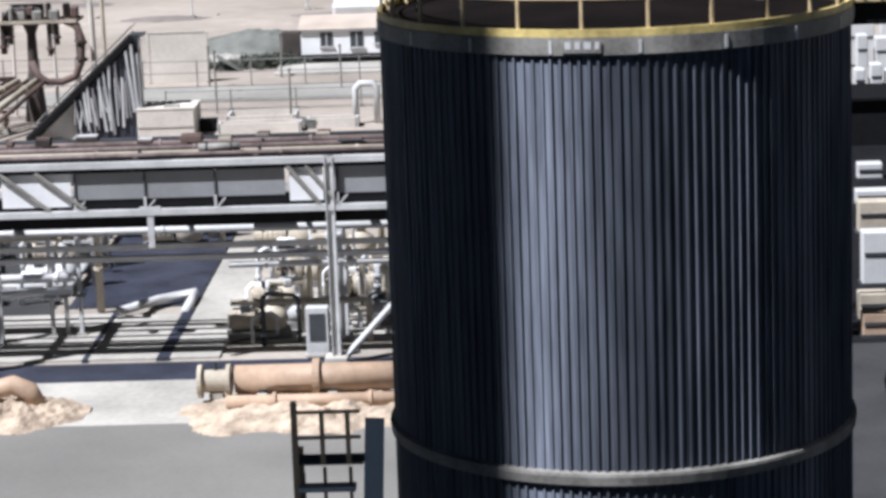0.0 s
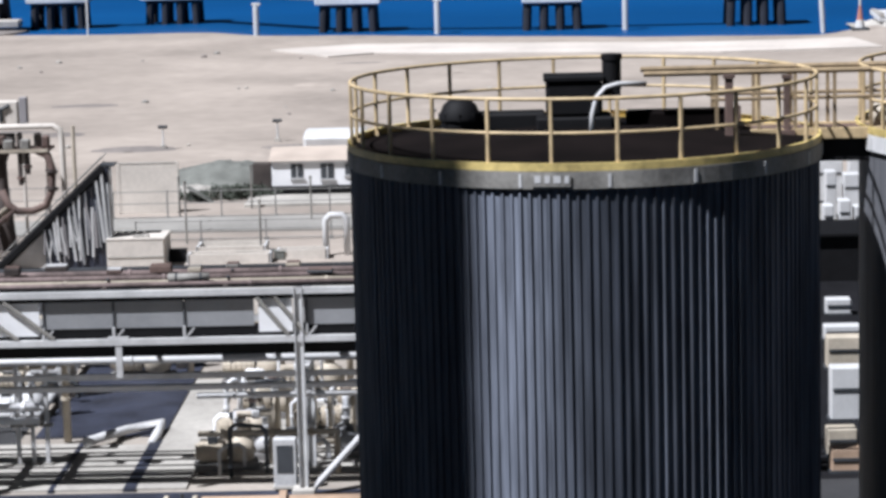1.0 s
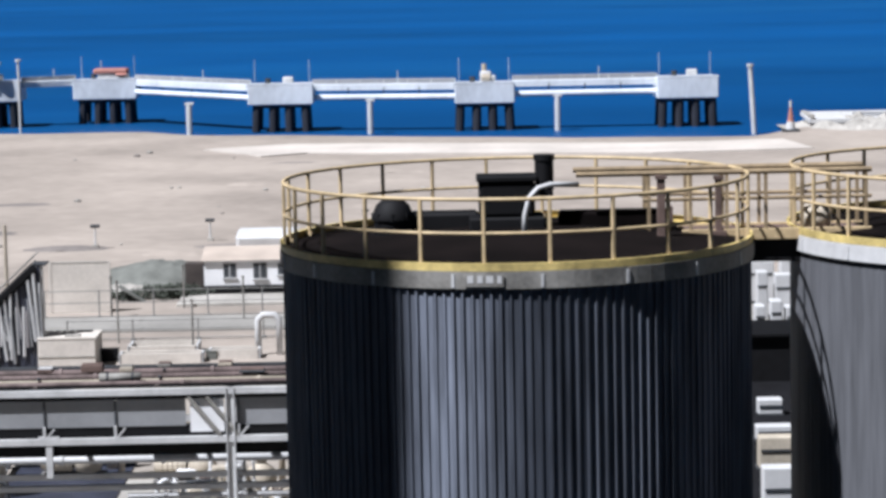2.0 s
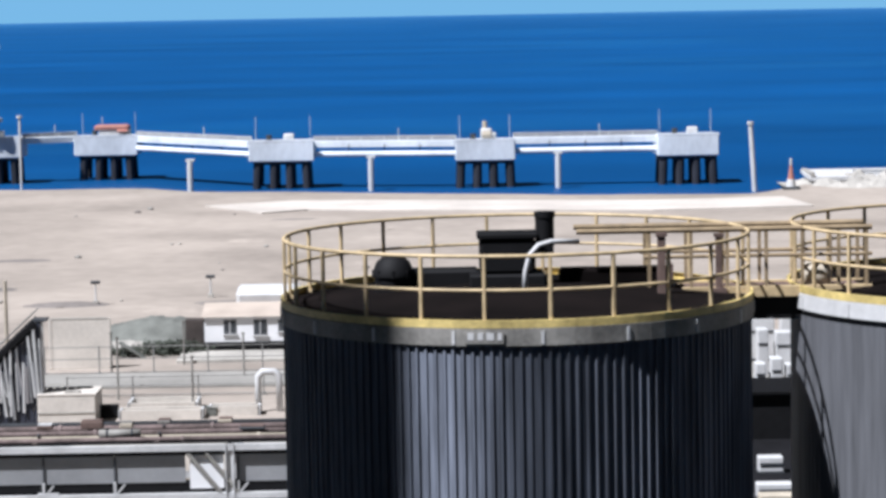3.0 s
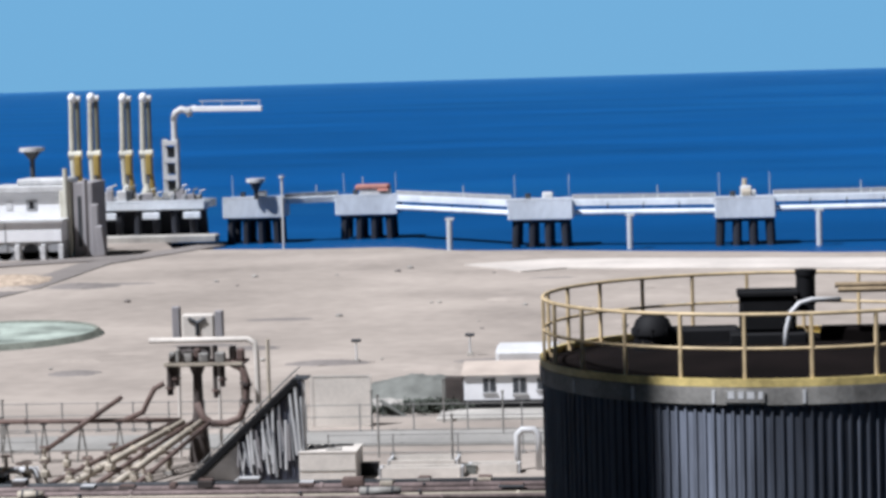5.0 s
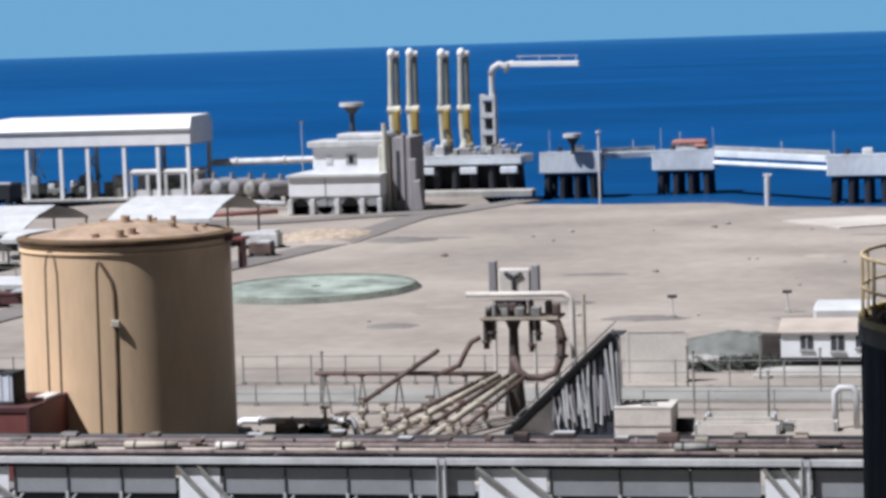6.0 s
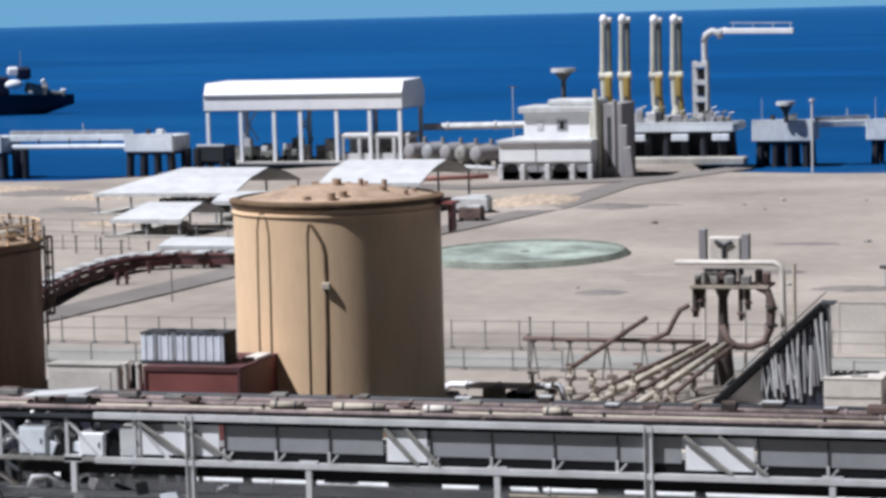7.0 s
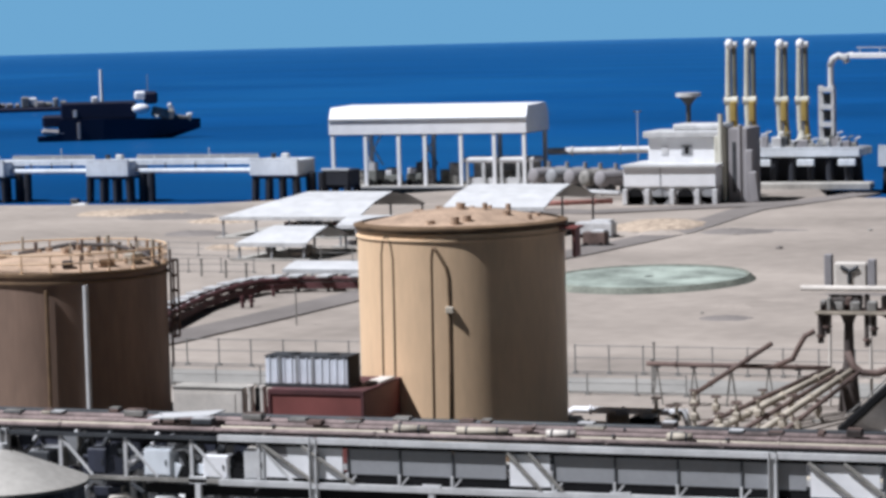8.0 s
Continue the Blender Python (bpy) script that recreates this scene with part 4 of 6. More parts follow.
# branch pipes crowding the pump yard
rnd = random.Random(23)
for k in range(34):
    left = k % 3 == 0
    x, y = (rnd.uniform(-27.5, -21), rnd.uniform(109, 117)) if left else (rnd.uniform(-12.6, -4.6), rnd.uniform(101.5, 119))
    w, h, r = rnd.uniform(0.5, 1.8), rnd.uniform(0.9, 2.9), rnd.uniform(0.06, 0.13)
    dy = rnd.uniform(-0.6, 0.6)
    pipeline("branch_pipe", [(x, y, 0.05), (x, y, h - 0.2), (x + 0.2, y, h), (x + w - 0.2, y + dy, h), (x + w, y + dy, h - 0.2), (x + w, y + dy, 0.3)], r, rnd.choice((M_FRESH, M_CREAM, M_PALE, M_WHITE, M_STEEL)), "branch pipe looping between the pumps", 8, flange=0.9)
# ---- behind the rack: containers, fences, huts ----
def fence(x0, x1, y, h, step, label, ya=None):
    t = thing("fence", (0, 0, 0), label, "fence", "yard fences")
    n = max(2, round((x1 - x0) / step))
    yb = y if ya is None else ya
    first = None
    for i in range(n + 1):
        x = x0 + (x1 - x0) * i / n
        yy = y + (yb - y) * i / n
        if first is None:
            bm = box(B(), (0, 0, h / 2), (0.09, 0.09, h))
            box(bm, (0, 0, 0.08), (0.3, 0.3, 0.2))
            first = part("post", bm, M_WIRE, t)
            first.matrix_basis = pose(x, yy, 0)
        else:
            again(first, t, x, yy, 0)
    for z in (0.15, h * 0.55, h - 0.08):
        part("rail", rod(B(), (x0, y, z), (x1, yb, z), 0.032, 6), M_WIRE, t)
    return t


fence(-110, -62, 179, 2.1, 2.6, "grey post and wire fence on the sand")
fence(-55, -29.5, 179, 2.1, 2.6, "grey post and wire fence on the sand")
fence(-27.0, 14, 176.5, 2.0, 3.6, "grey post and rail fence beside the track")
fence(-110, -44, 168.5, 1.5, 3.4, "low grey fence along the gravel track")
fence(-24, 14, 166.0, 1.4, 4.2, "low grey fence along the gravel track")

t = thing("site_store", (-55.66, 134.96, 0), "maroon steel site store beside the buff tank", "container")
part("body", box(B(), (0, 0, 2.61), (5.6, 5.9, 5.22), bevel=0.06), M_MAROON, t)
part("roof", box(B(), (0, 0, 5.26), (5.75, 6.0, 0.08)), M_WINE, t, "dark red flat roof")
part("top_frame", box(B(), (0, -2.96, 5.13), (5.7, 0.10, 0.18)), M_WINE, t)
part("roof_cover", box(B(), (2.3, 1.1, 5.37), (0.9, 2.4, 0.13), bevel=0.03), M_OFFWHITE, t, "pale cover on the roof")
for x in (-2.8, 2.8):
    part("corner_post", box(B(), (x, -2.95, 2.6), (0.17, 0.15, 5.2)), M_WINE, t)

t = thing("cooler_unit", (-56.53, 133.77, 5.27), "pale blue-grey cooler unit on the maroon store", "cooler")
part("body", box(B(), (0, 0, 0.97), (5.0, 1.75, 1.54), bevel=0.05), M_COOLER, t)
part("skid", box(B(), (0, 0, 0.12), (5.15, 1.84, 0.20)), M_STEEL, t)
for k in range(11):
    part("slat", box(B(), (-2.25 + k * 0.45, -0.89, 1.03), (0.06, 0.05, 1.4)), M_COOLER, t)
for x in (-1.6, -0.57, 0.37):
    part("rib", box(B(), (x, -0.90, 1.03), (0.15, 0.06, 1.5)), M_GREY, t)
part("top_frame", box(B(), (0, 0, 1.77), (5.06, 1.84, 0.07)), M_STEEL, t)
for x in (-1.1, 1.3):
    part("fan_cowl", rod(B(), (x, 0, 1.79), (x, 0, 1.90), 0.37, 16), M_STEEL, t)
part("end_panel", box(B(), (2.52, 0, 1.03), (0.06, 1.66, 1.56)), M_BLACK, t, "black end panel")

t = thing("white_store", (-62.47, 133.3, 0), "weathered off-white box store on a dark stand", "store")
part("body", box(B(), (0, 0, 4.3), (4.37, 1.66, 1.8), bevel=0.07), M_OFFWHITE, t)
part("roof", box(B(), (0, 0, 5.23), (4.46, 1.75, 0.07)), M_CONC, t)
part("stand", box(B(), (0, 0, 1.7), (6.07, 1.4, 3.4)), M_BLACK, t)
part("panel", box(B(), (-0.1, -0.85, 4.35), (3.6, 0.03, 1.1)), M_OFFWHITE, t)
for x in (-59.94, -59.16):
    t = thing("vent_pipe", (x, 132.75, 0), "white upright vent pipe beside the maroon store", "pipe", "vent pipes")
    part("pipe", rod(B(), (0, 0, 0), (0, 0, 5.3), 0.16, 12), M_OFFWHITE, t)
    part("collar", rod(B(), (0, 0, 5.2), (0, 0, 5.37), 0.2, 12), M_OFFWHITE, t)
t = thing("dark_locker", (-59.54, 133.3, 0), "black narrow locker between the vent pipes", "locker")
part("body", box(B(), (0, 0, 2.6), (0.5, 0.55, 5.2), bevel=0.03), M_BLACK, t)
part("door", box(B(), (0, -0.28, 2.6), (0.41, 0.03, 4.8)), M_STEEL, t)

# yard clutter between the buff tank and the stair
def small_unit(at, w, d, h, mm, label, rz=0):
    t = thing("yard_unit", at, label, "machine", "yard units", rz=rz)
    part("frame", box(B(), (0, 0, 0.15), (w, d, 0.2)), M_STEEL, t)
    part("body", box(B(), (0, 0, 0.25 + h / 2), (w * 0.9, d * 0.9, h), bevel=0.08), mm, t)
    part("hood", box(B(), (w * 0.15, 0, 0.3 + h), (w * 0.5, d * 0.8, h * 0.25), bevel=0.05), M_PALE, t)
    for x in (-0.3, 0.3):
        part("wheel", rod(B(), (x * w, -d * 0.5, 0.25), (x * w, -d * 0.42, 0.25), 0.25, 12), M_BLACK, t)
    return t


t = thing("screen_wall", (-25.0, 179.8, 0), "tall off-white screen wall beside the stair", "wall")
part("panel", box(B(), (0, 0, 1.75), (4.0, 0.2, 3.5)), M_OFFWHITE, t)
part("coping", box(B(), (0, 0, 3.53), (4.1, 0.25, 0.08)), M_CONC, t)
for x in (-2.05, 2.05):
    part("pier", box(B(), (x, 0, 1.8), (0.2, 0.26, 3.5)), M_OFFWHITE, t)

pipeline("yard_pipe", [(-48.4, 152.2, 0.55), (-41.0, 152.2, 0.55), (-40.7, 152.2, 0.1)], 0.26, M_OFFWHITE, "pale lagged pipe low over the yard", flange=1.6)
pipeline("yard_pipe", [(-48.0, 154.6, 0.1), (-48.0, 154.6, 0.9), (-47.6, 154.6, 1.1), (-40.5, 154.6, 1.1), (-40.2, 154.6, 0.1)], 0.22, M_FRESH, "white lagged pipe low over the yard", flange=2.1)
small_unit((-46.6, 149.5, 0.02), 2.2, 1.6, 1.0, M_WHITE, "small white pump trailer in the yard")
small_unit((-44.2, 152.5, 0), 1.6, 1.3, 1.0, M_CREAM, "small cream compressor in the yard", 15)
small_unit((-42.2, 151.5, 0.02), 1.8, 1.4, 1.0, M_BLACK, "black enclosed generator in the yard")
small_unit((-40.6, 148.8, 0.02), 1.2, 1.2, 0.9, M_WHITE, "small white unit in the yard", 30)
for x, y, w, h, mm in ((-20.4, 157.9, 1.3, 0.7, M_BLACK), (-14.0, 158.0, 0.7, 0.5, M_TARP)):
    t = thing("storage_box", (x, y, 0), "low dark storage box lying on the gravel", "box", "yard boxes")
    part("body", box(B(), (0, 0, h / 2), (w, 0.9, h), bevel=0.05), mm, t)
    part("lid", box(B(), (0, 0, h + 0.03), (w * 1.04, 0.95, 0.06)), mm, t)

t = thing("concrete_tank", (-22.55, 157.0, 0), "low off-white concrete water tank by the stair", "tank")
part("wall", box(B(), (0, 0, 0.89), (3.5, 3.2, 1.77), bevel=0.05), M_OFFWHITE, t)
part("lid", box(B(), (0, 0, 1.81), (3.56, 3.26, 0.08)), M_OFFWHITE, t)
part("hatch", box(B(), (0.3, -0.9, 1.90), (0.9, 0.6, 0.10)), M_CONC, t)
part("band", box(B(), (0, -1.62, 0.71), (3.5, 0.05, 0.08)), M_CONC, t)
for x, y, w, d in ((-17.2, 160.8, 4.2, 2.4), (-17.0, 157.2, 5.0, 1.2), (-12.6, 158.2, 3.0, 1.0), (-30.5, 150.5, 9, 1.4)):
    t = thing("trough", (x, y, 0), "long pale concrete trough on the gravel", "trough", "troughs")
    for yy in (-d / 2, d / 2):
        part("side", box(B(), (0, yy, 0.3), (w, 0.15, 0.6)), M_OFFWHITE, t)
    for xx in (-w / 2, w / 2):
        part("end", box(B(), (xx, 0, 0.3), (0.15, d + 0.15, 0.6)), M_PALE, t)
    part("floor_slab", box(B(), (0, 0, 0.1), (w, d, 0.1)), M_CONC, t)
pipeline("goal_pipe", [(-11.2, 159, 0), (-11.2, 159, 2.2), (-10.9, 159, 2.5), (-10.2, 159, 2.5), (-9.9, 159, 2.2), (-9.9, 159, 0)], 0.2, M_WHITE, "white pipe loop rising over the yard")


def lamp_mast(at, h, label, arm=0.6):
    t = thing("light_mast", at, label, "mast", "light masts")
    part("mast", rod(B(), (0, 0, 0), (0, 0, h), 0.09, 8, 0.06), M_PALE, t)
    part("arm", rod(B(), (-arm, 0, h - 0.1), (arm, 0, h - 0.1), 0.05, 6), M_PALE, t)
    for x in (-arm, arm):
        part("lamp_head", box(B(), (x, 0, h), (0.4, 0.3, 0.2), bevel=0.03, rx=25), M_STEEL, t)
    part("base", box(B(), (0, 0, 0.15), (0.5, 0.5, 0.3)), M_CONC, t)
    return t


def thin_post(at, h, mm, label, r=0.07):
    t = thing("marker_post", at, label, "post", "marker posts")
    part("shaft", rod(B(), (0, 0, 0), (0, 0, h), r, 8), mm, t)
    part("cap", rod(B(), (0, 0, h - 0.05), (0, 0, h + 0.08), r * 1.6, 8), mm, t)


for x, y, h in ((-15.4, 160.5, 3.3), (-20.6, 165.0, 4.0), (-17.9, 181, 3.0), (-22.5, 177, 2.8), (-13.2, 174, 3.0), (-48, 175, 2.8), (-46.5, 169, 2.4), (-88, 205, 3.2), (-99, 190, 3.0)):
    thin_post((x, y, 0), h, M_RIMGREY, "thin grey marker post on the gravel")

# sheeted heap and scrub beside the cabin
rubble("tarpaulin_mound", (-21.0, 195.5, 0), 5.2, 6.0, 2.2, M_TARP, "grey-green sheeted heap beside the cabin", 9.0, "heap", 0.25)
rubble("sand_bank", (-23.0, 189.5, 0), 2.4, 1.6, 0.9, M_CONC, "small pale spoil heap", 3.0, "heap", 0.4)


def scrub(name, c, sx, sy, h, count, seed):
    rnd = random.Random(seed)
    bm = B()
    for k in range(count):
        x, y = c[0] + rnd.gauss(0, sx), c[1] + rnd.gauss(0, sy)
        z = rnd.uniform(0.05, h)
        for q in range(3):
            s = rnd.uniform(0.06, 0.2)
            d = Vector((rnd.uniform(-1, 1), rnd.uniform(-1, 1), rnd.uniform(-0.3, 1))).normalized()
            e = Vector((rnd.uniform(-1, 1), rnd.uniform(-1, 1), 0.2)).normalized()
            p = Vector((x, y, z + c[2])) + Vector((rnd.uniform(-.2, .2), rnd.uniform(-.2, .2), rnd.uniform(-.1, .15)))
            vs = [bm.verts.new(p + d * s), bm.verts.new(p + e * s * 0.5), bm.verts.new(p - d * s), bm.verts.new(p - e * s * 0.5)]
            bm.faces.new(vs)
    return tagged(link(name, bm, M_BRUSH), "dark green-grey desert scrub at the foot of the heap", "bushes", kind="stuff")


scrub("scrub", (-19.3, 186.6, 0), 1.1, 0.6, 0.8, 900, 3)
scrub("scrub", (-22.4, 186.0, 0), 0.8, 0.5, 0.6, 300, 4)
t = thing("sloped_ramp", (-22.0, 185.0, 0), "dark sloping sheet leaning by the spoil heap", "sheet")
part("sheet", box(B(), (0, 0, 0.55), (2.2, 1.0, 0.08), ry=32), M_TARP, t)
part("prop", box(B(), (-0.7, 0, 0.5), (0.1, 0.1, 1.0)), M_STEEL, t)


def cabin():
    t = thing("site_cabin", (-13.6, 189.6, 0), "white site cabin with a tan roof on the sand", "cabin")
    part("plinth", box(B(), (0, 0, 0.45), (6.9, 4.6, 0.52)), M_BLACK, t, "dark underside")
    part("wall", box(B(), (0, 0, 1.60), (6.8, 4.5, 1.9), bevel=0.04), M_FRESH, t)
    bm = B()
    vs = [bm.verts.new(p) for p in ((-3.6, -2.5, 2.55), (3.6, -2.5, 2.55), (3.6, 0.8, 3.25), (-3.6, 0.8, 3.25), (-3.6, 2.6, 2.55), (3.6, 2.6, 2.55))]
    bm.faces.new((vs[0], vs[1], vs[2], vs[3]))
    bm.faces.new((vs[3], vs[2], vs[5], vs[4]))
    bm.faces.new((vs[0], vs[3], vs[4]))
    bm.faces.new((vs[1], vs[5], vs[2]))
    bm.faces.new((vs[0], vs[4], vs[5], vs[1]))
    part("roof", bm, M_TAN, t, "tan sheet roof")
    part("upper_roof", box(B(), (1.1, 2.2, 3.62), (4.8, 2.6, 1.1), bevel=0.25, rx=8), M_WHITE, t, "white upper roof behind")
    for x, w, h, z in ((-1.55, 0.9, 1.0, 1.80), (0.65, 0.95, 1.1, 1.75), (2.4, 0.9, 0.8, 1.85)):
        wdw = part("window", box(B(), (x, -2.27, z), (w, 0.06, h)), M_STEEL, t)
        part("frame", box(B(), (x, -2.31, z), (0.07, 0.03, h)), M_WHITE, wdw)
        part("sill", box(B(), (x, -2.33, z - h / 2 - 0.05), (w + 0.2, 0.14, 0.07)), M_PALE, wdw)
    t = thing("dark_locker", (-17.75, 188.2, 0), "dark brown-black locker beside the cabin", "locker")
    part("body", box(B(), (0, 0, 1.35), (1.35, 1.2, 2.0), bevel=0.04), M_BROWNDK, t)
    part("legs", box(B(), (0, 0, 0.2), (1.2, 1.0, 0.4)), M_STEEL, t)


cabin()
slab("pavement_cabin", -18.5, -6, 181.5, 186.5, 0.2, M_CONC, "pale concrete apron before the cabin")

# flood lamps out on the sand
for x, y, h in ((-29.0, 219, 1.9), (-19.6, 223, 1.8)):
    lamp_mast((x, y, 0), h, "low flood lamp standing on the sand", 0.2)
rubble("sand_ridge", (-31.5, 219, 0), 3.6, 1.6, 0.4, M_ROAD, "low dark-edged sand ridge by the flood lamp", 12.0, "ridge", 0.4)
rubble("sand_ridge", (-21.5, 214, 0), 3.0, 1.4, 0.4, M_SAND, "low sand ridge on the beach", 14.0, "ridge", 0.4)
rubble("sand_ridge", (-81, 300, 0), 3.2, 2.5, 0.7, M_SAND, "low sand ridge by the road", 16.0, "ridge", 0.4)


rnd = random.Random(41)
for k in range(22):
    x, y = rnd.uniform(-72, 12), rnd.uniform(205, 322)
    if x > -84 + (y - 270) * 0.02 and not (-80 < x < -56 and 230 < y < 264):
        rubble("sand_ridge", (x, y, -0.02), rnd.uniform(2.0, 5.5), rnd.uniform(0.8, 2.2), rnd.uniform(0.15, 0.4), rnd.choice((M_SAND, M_SAND, M_ROAD)), "low wind-blown sand ridge on the beach", 50.0 + k, "ridge", 0.4)
for k in range(26):
    x, y = rnd.uniform(-70, 14), rnd.uniform(198, 325)
    s = rnd.uniform(0.12, 0.38)
    bm = B()
    bmesh.ops.create_icosphere(bm, subdivisions=1, radius=s, matrix=Matrix.Translation((x, y, s * 0.3)) @ Matrix.Diagonal((1.3, 1.0, 0.7, 1)))
    tagged(link("stone", bm, rnd.choice((M_TRACK, M_ROAD, M_CONC))), "loose dark stone lying on the sand", "stone", "beach stones")

# ---- the steel stair and its manifold ----
def stair_tower():
    t = thing("stair_ramp", (-31.1, 156.0, 0), "steep steel stair clad with streaked slate sheets", "stair")
    L, H = 6.7, 6.25
    for y in (0, 1.6):
        part("stringer", rod(B(), (0, y, 0.0), (L, y, H - 0.1), 0.30, 6), M_BLACK, t, "dark stringer")
        part("handrail", rod(B(), (0.3, y, 0.9), (L, y, H + 0.6), 0.035, 6), M_WIRE, t)
    for k in range(24):
        f = (k + 0.5) / 24
        part("tread", box(B(), (L * f, 0.8, H * f), (0.34, 1.5, 0.06)), M_PALE, t)
    bm = B()
    vs = [bm.verts.new(p) for p in ((0.3, 0.3, 0), (3.4, 0.3, 0), (5.4, 0.3, 4.7), (1.0, 0.3, 0.65))]
    bm.faces.new(vs)
    r = bmesh.ops.extrude_face_region(bm, geom=bm.faces[:])
    bmesh.ops.translate(bm, verts=[v for v in r["geom"] if isinstance(v, bmesh.types.BMVert)], vec=(0, 0.2, 0))
    part("side_wall", bm, M_PALE, t, "pale side wall under the stair")
    rnd = random.Random(8)
    n = 15
    for k in range(n):
        x = 3.0 + (7.0 - 3.0) * (k + 0.5) / n
        top = min(H * x / L, H) - 0.15
        part("cladding_sheet", box(B(), (x, 0.02 + 0.05 * (k % 2), top / 2), (4.0 / n * 0.97, 0.08, top)), M_SLATE, t)
        for _ in range(2):
            a = rnd.uniform(0.05, 0.4) * top
            b = rnd.uniform(0.6, 1.0) * top
            part("strut", rod(B(), (x + rnd.uniform(-0.25, 0.1), -0.14, b), (x + rnd.uniform(-0.2, 0.3), -0.14, a), rnd.uniform(0.04, 0.10), 6), rnd.choice((M_WHITE, M_PALE, M_GREY, M_LILAC)), t)
    part("end_post", box(B(), (7.05, 0.3, 3.0), (0.16, 0.5, 6.2)), M_PALE, t)
    part("landing", box(B(), (6.9, 0.8, H), (0.9, 1.7, 0.1)), M_STEEL, t)


stair_tower()


def manifold():
    t = thing("pipe_manifold", (-31.6, 165.0, 0), "pale and rust pipe manifold on a brown column", "manifold")
    part("column", lathe(B(), [(0.75, 0), (0.55, 2.2), (0.36, 3.2), (0.30, 5.6), (0.55, 6.25)], 16, (-0.55, -0.6)), M_BROWNDK, t, "dark brown column", smooth=True)
    for x, y in ((-2.2, 1.2), (2.1, 1.2), (1.0, -1.2)):
        part("leg", rod(B(), (x, y, 0), (x * 0.95, y, 6.3), 0.10, 8), M_OFFWHITE, t)
    for x, z in ((-2.25, 4.4), (-1.85, 5.0), (0.75, 4.2), (1.15, 4.9)):
        part("drop_stub", rod(B(), (x, -1.1, z), (x, -1.1, 6.3), 0.20, 10), M_BROWNDK, t)
        part("flange", rod(B(), (x, -1.1, z + 0.4), (x, -1.1, z + 0.55), 0.30, 10), M_RUST, t)
    part("deck", box(B(), (0, 0, 6.35), (5.0, 3.0, 0.18)), M_RUST, t, "rusty deck")
    part("edge_beam", box(B(), (0, -1.52, 6.42), (5.1, 0.10, 0.20)), M_CREAM, t)
    rnd = random.Random(3)
    for k in range(9):
        x = -2.2 + 0.55 * k
        h = rnd.uniform(0.5, 1.2)
        part("valve_body", box(B(), (x, rnd.uniform(-1.2, 0.4), 6.45 + h / 2), (rnd.uniform(0.3, 0.7), 0.5, h), bevel=0.1), rnd.choice((M_BROWNDK, M_RUST, M_BUFFDK, M_RIMGREY)), t)
    part("vessel", rod(B(), (-1.9, 0, 7.0), (0.2, 0, 7.0), 0.42, 20), M_BROWNDK, t)
    part("header", run(B(), [(-3.5, -1.2, 7.95), (2.9, -1.2, 7.95), (3.35, -1.2, 7.7), (3.45, -1.2, 7.0), (3.5, -1.2, 2.6), (3.5, -1.2, 0)], 0.18, 10), M_OFFWHITE, t, "off-white header pipe", smooth=True)
    part("riser", rod(B(), (4.15, -1.0, 0), (4.15, -1.0, 7.9), 0.12, 8), M_CREAM, t)
    part("chute", box(B(), (-1.85, -0.3, 9.0), (0.5, 0.6, 2.1), bevel=0.05), M_LILAC, t)
    part("chute", box(B(), (0.95, -0.3, 8.9), (0.5, 0.6, 1.7), bevel=0.05), M_LILAC, t)
    part("hood", box(B(), (-0.4, -0.3, 8.75), (2.1, 0.7, 1.6), bevel=0.1), M_OFFWHITE, t, "off-white hood")
    part("yoke", run(B(), [(-1.0, -0.7, 9.3), (-0.45, -0.7, 9.0), (0.1, -0.7, 9.3)], 0.13, 6), M_STEEL, t)
    part("yoke", rod(B(), (-0.45, -0.7, 8.2), (-0.45, -0.7, 9.0), 0.13, 6), M_STEEL, t)
    part("ring_pipe", run(B(), [(-0.5, -1.4, 3.9), (-0.1, -1.6, 3.0), (0.5, -1.7, 2.6), (1.5, -1.7, 2.6), (2.3, -1.6, 2.9), (2.7, -1.5, 3.8), (2.8, -1.4, 5.2), (2.5, -1.3, 6.1), (1.8, -1.2, 6.4)], 0.24, 8), M_RUST, t, "rusty ring pipe", smooth=True)
    for z in (3.9, 5.0):
        part("flange", rod(B(), (2.72, -1.46, z), (2.76, -1.44, z + 0.2), 0.40, 12), M_BROWNDK, t)
    part("drop_pipe", run(B(), [(-2.6, -1.4, 5.2), (-3.2, -1.5, 4.9), (-3.6, -1.6, 4.2), (-4.0, -1.6, 3.4), (-5.2, -1.6, 2.9)], 0.17, 8), M_RUST, t, smooth=True)


manifold()
rnd = random.Random(11)
for k, (x0, x1, mm) in enumerate(((-33.6, -39.6, M_RUST), (-33.0, -38.2, M_CREAM), (-32.4, -36.6, M_RUST), (-31.8, -35.4, M_CREAM), (-31.2, -34.0, M_RUST))):
    pipeline("slope_pipe", [(x0, 163.4, 2.7), (x1, 152.8, 0.3)], 0.15 if mm is M_RUST else 0.22, mm, "sloping pipe from the manifold to the yard", flange=3.5)
pipeline("cross_pipe", [(-45.7, 164.8, 2.72), (-33.4, 164.8, 2.66)], 0.16, M_RUST, "straight rusty pipe on trestles", flange=4)
pipeline("cross_pipe", [(-42.6, 164.5, 0.7), (-37.2, 164.5, 4.25)], 0.16, M_RUST, "raking rusty pipe by the manifold", flange=3)
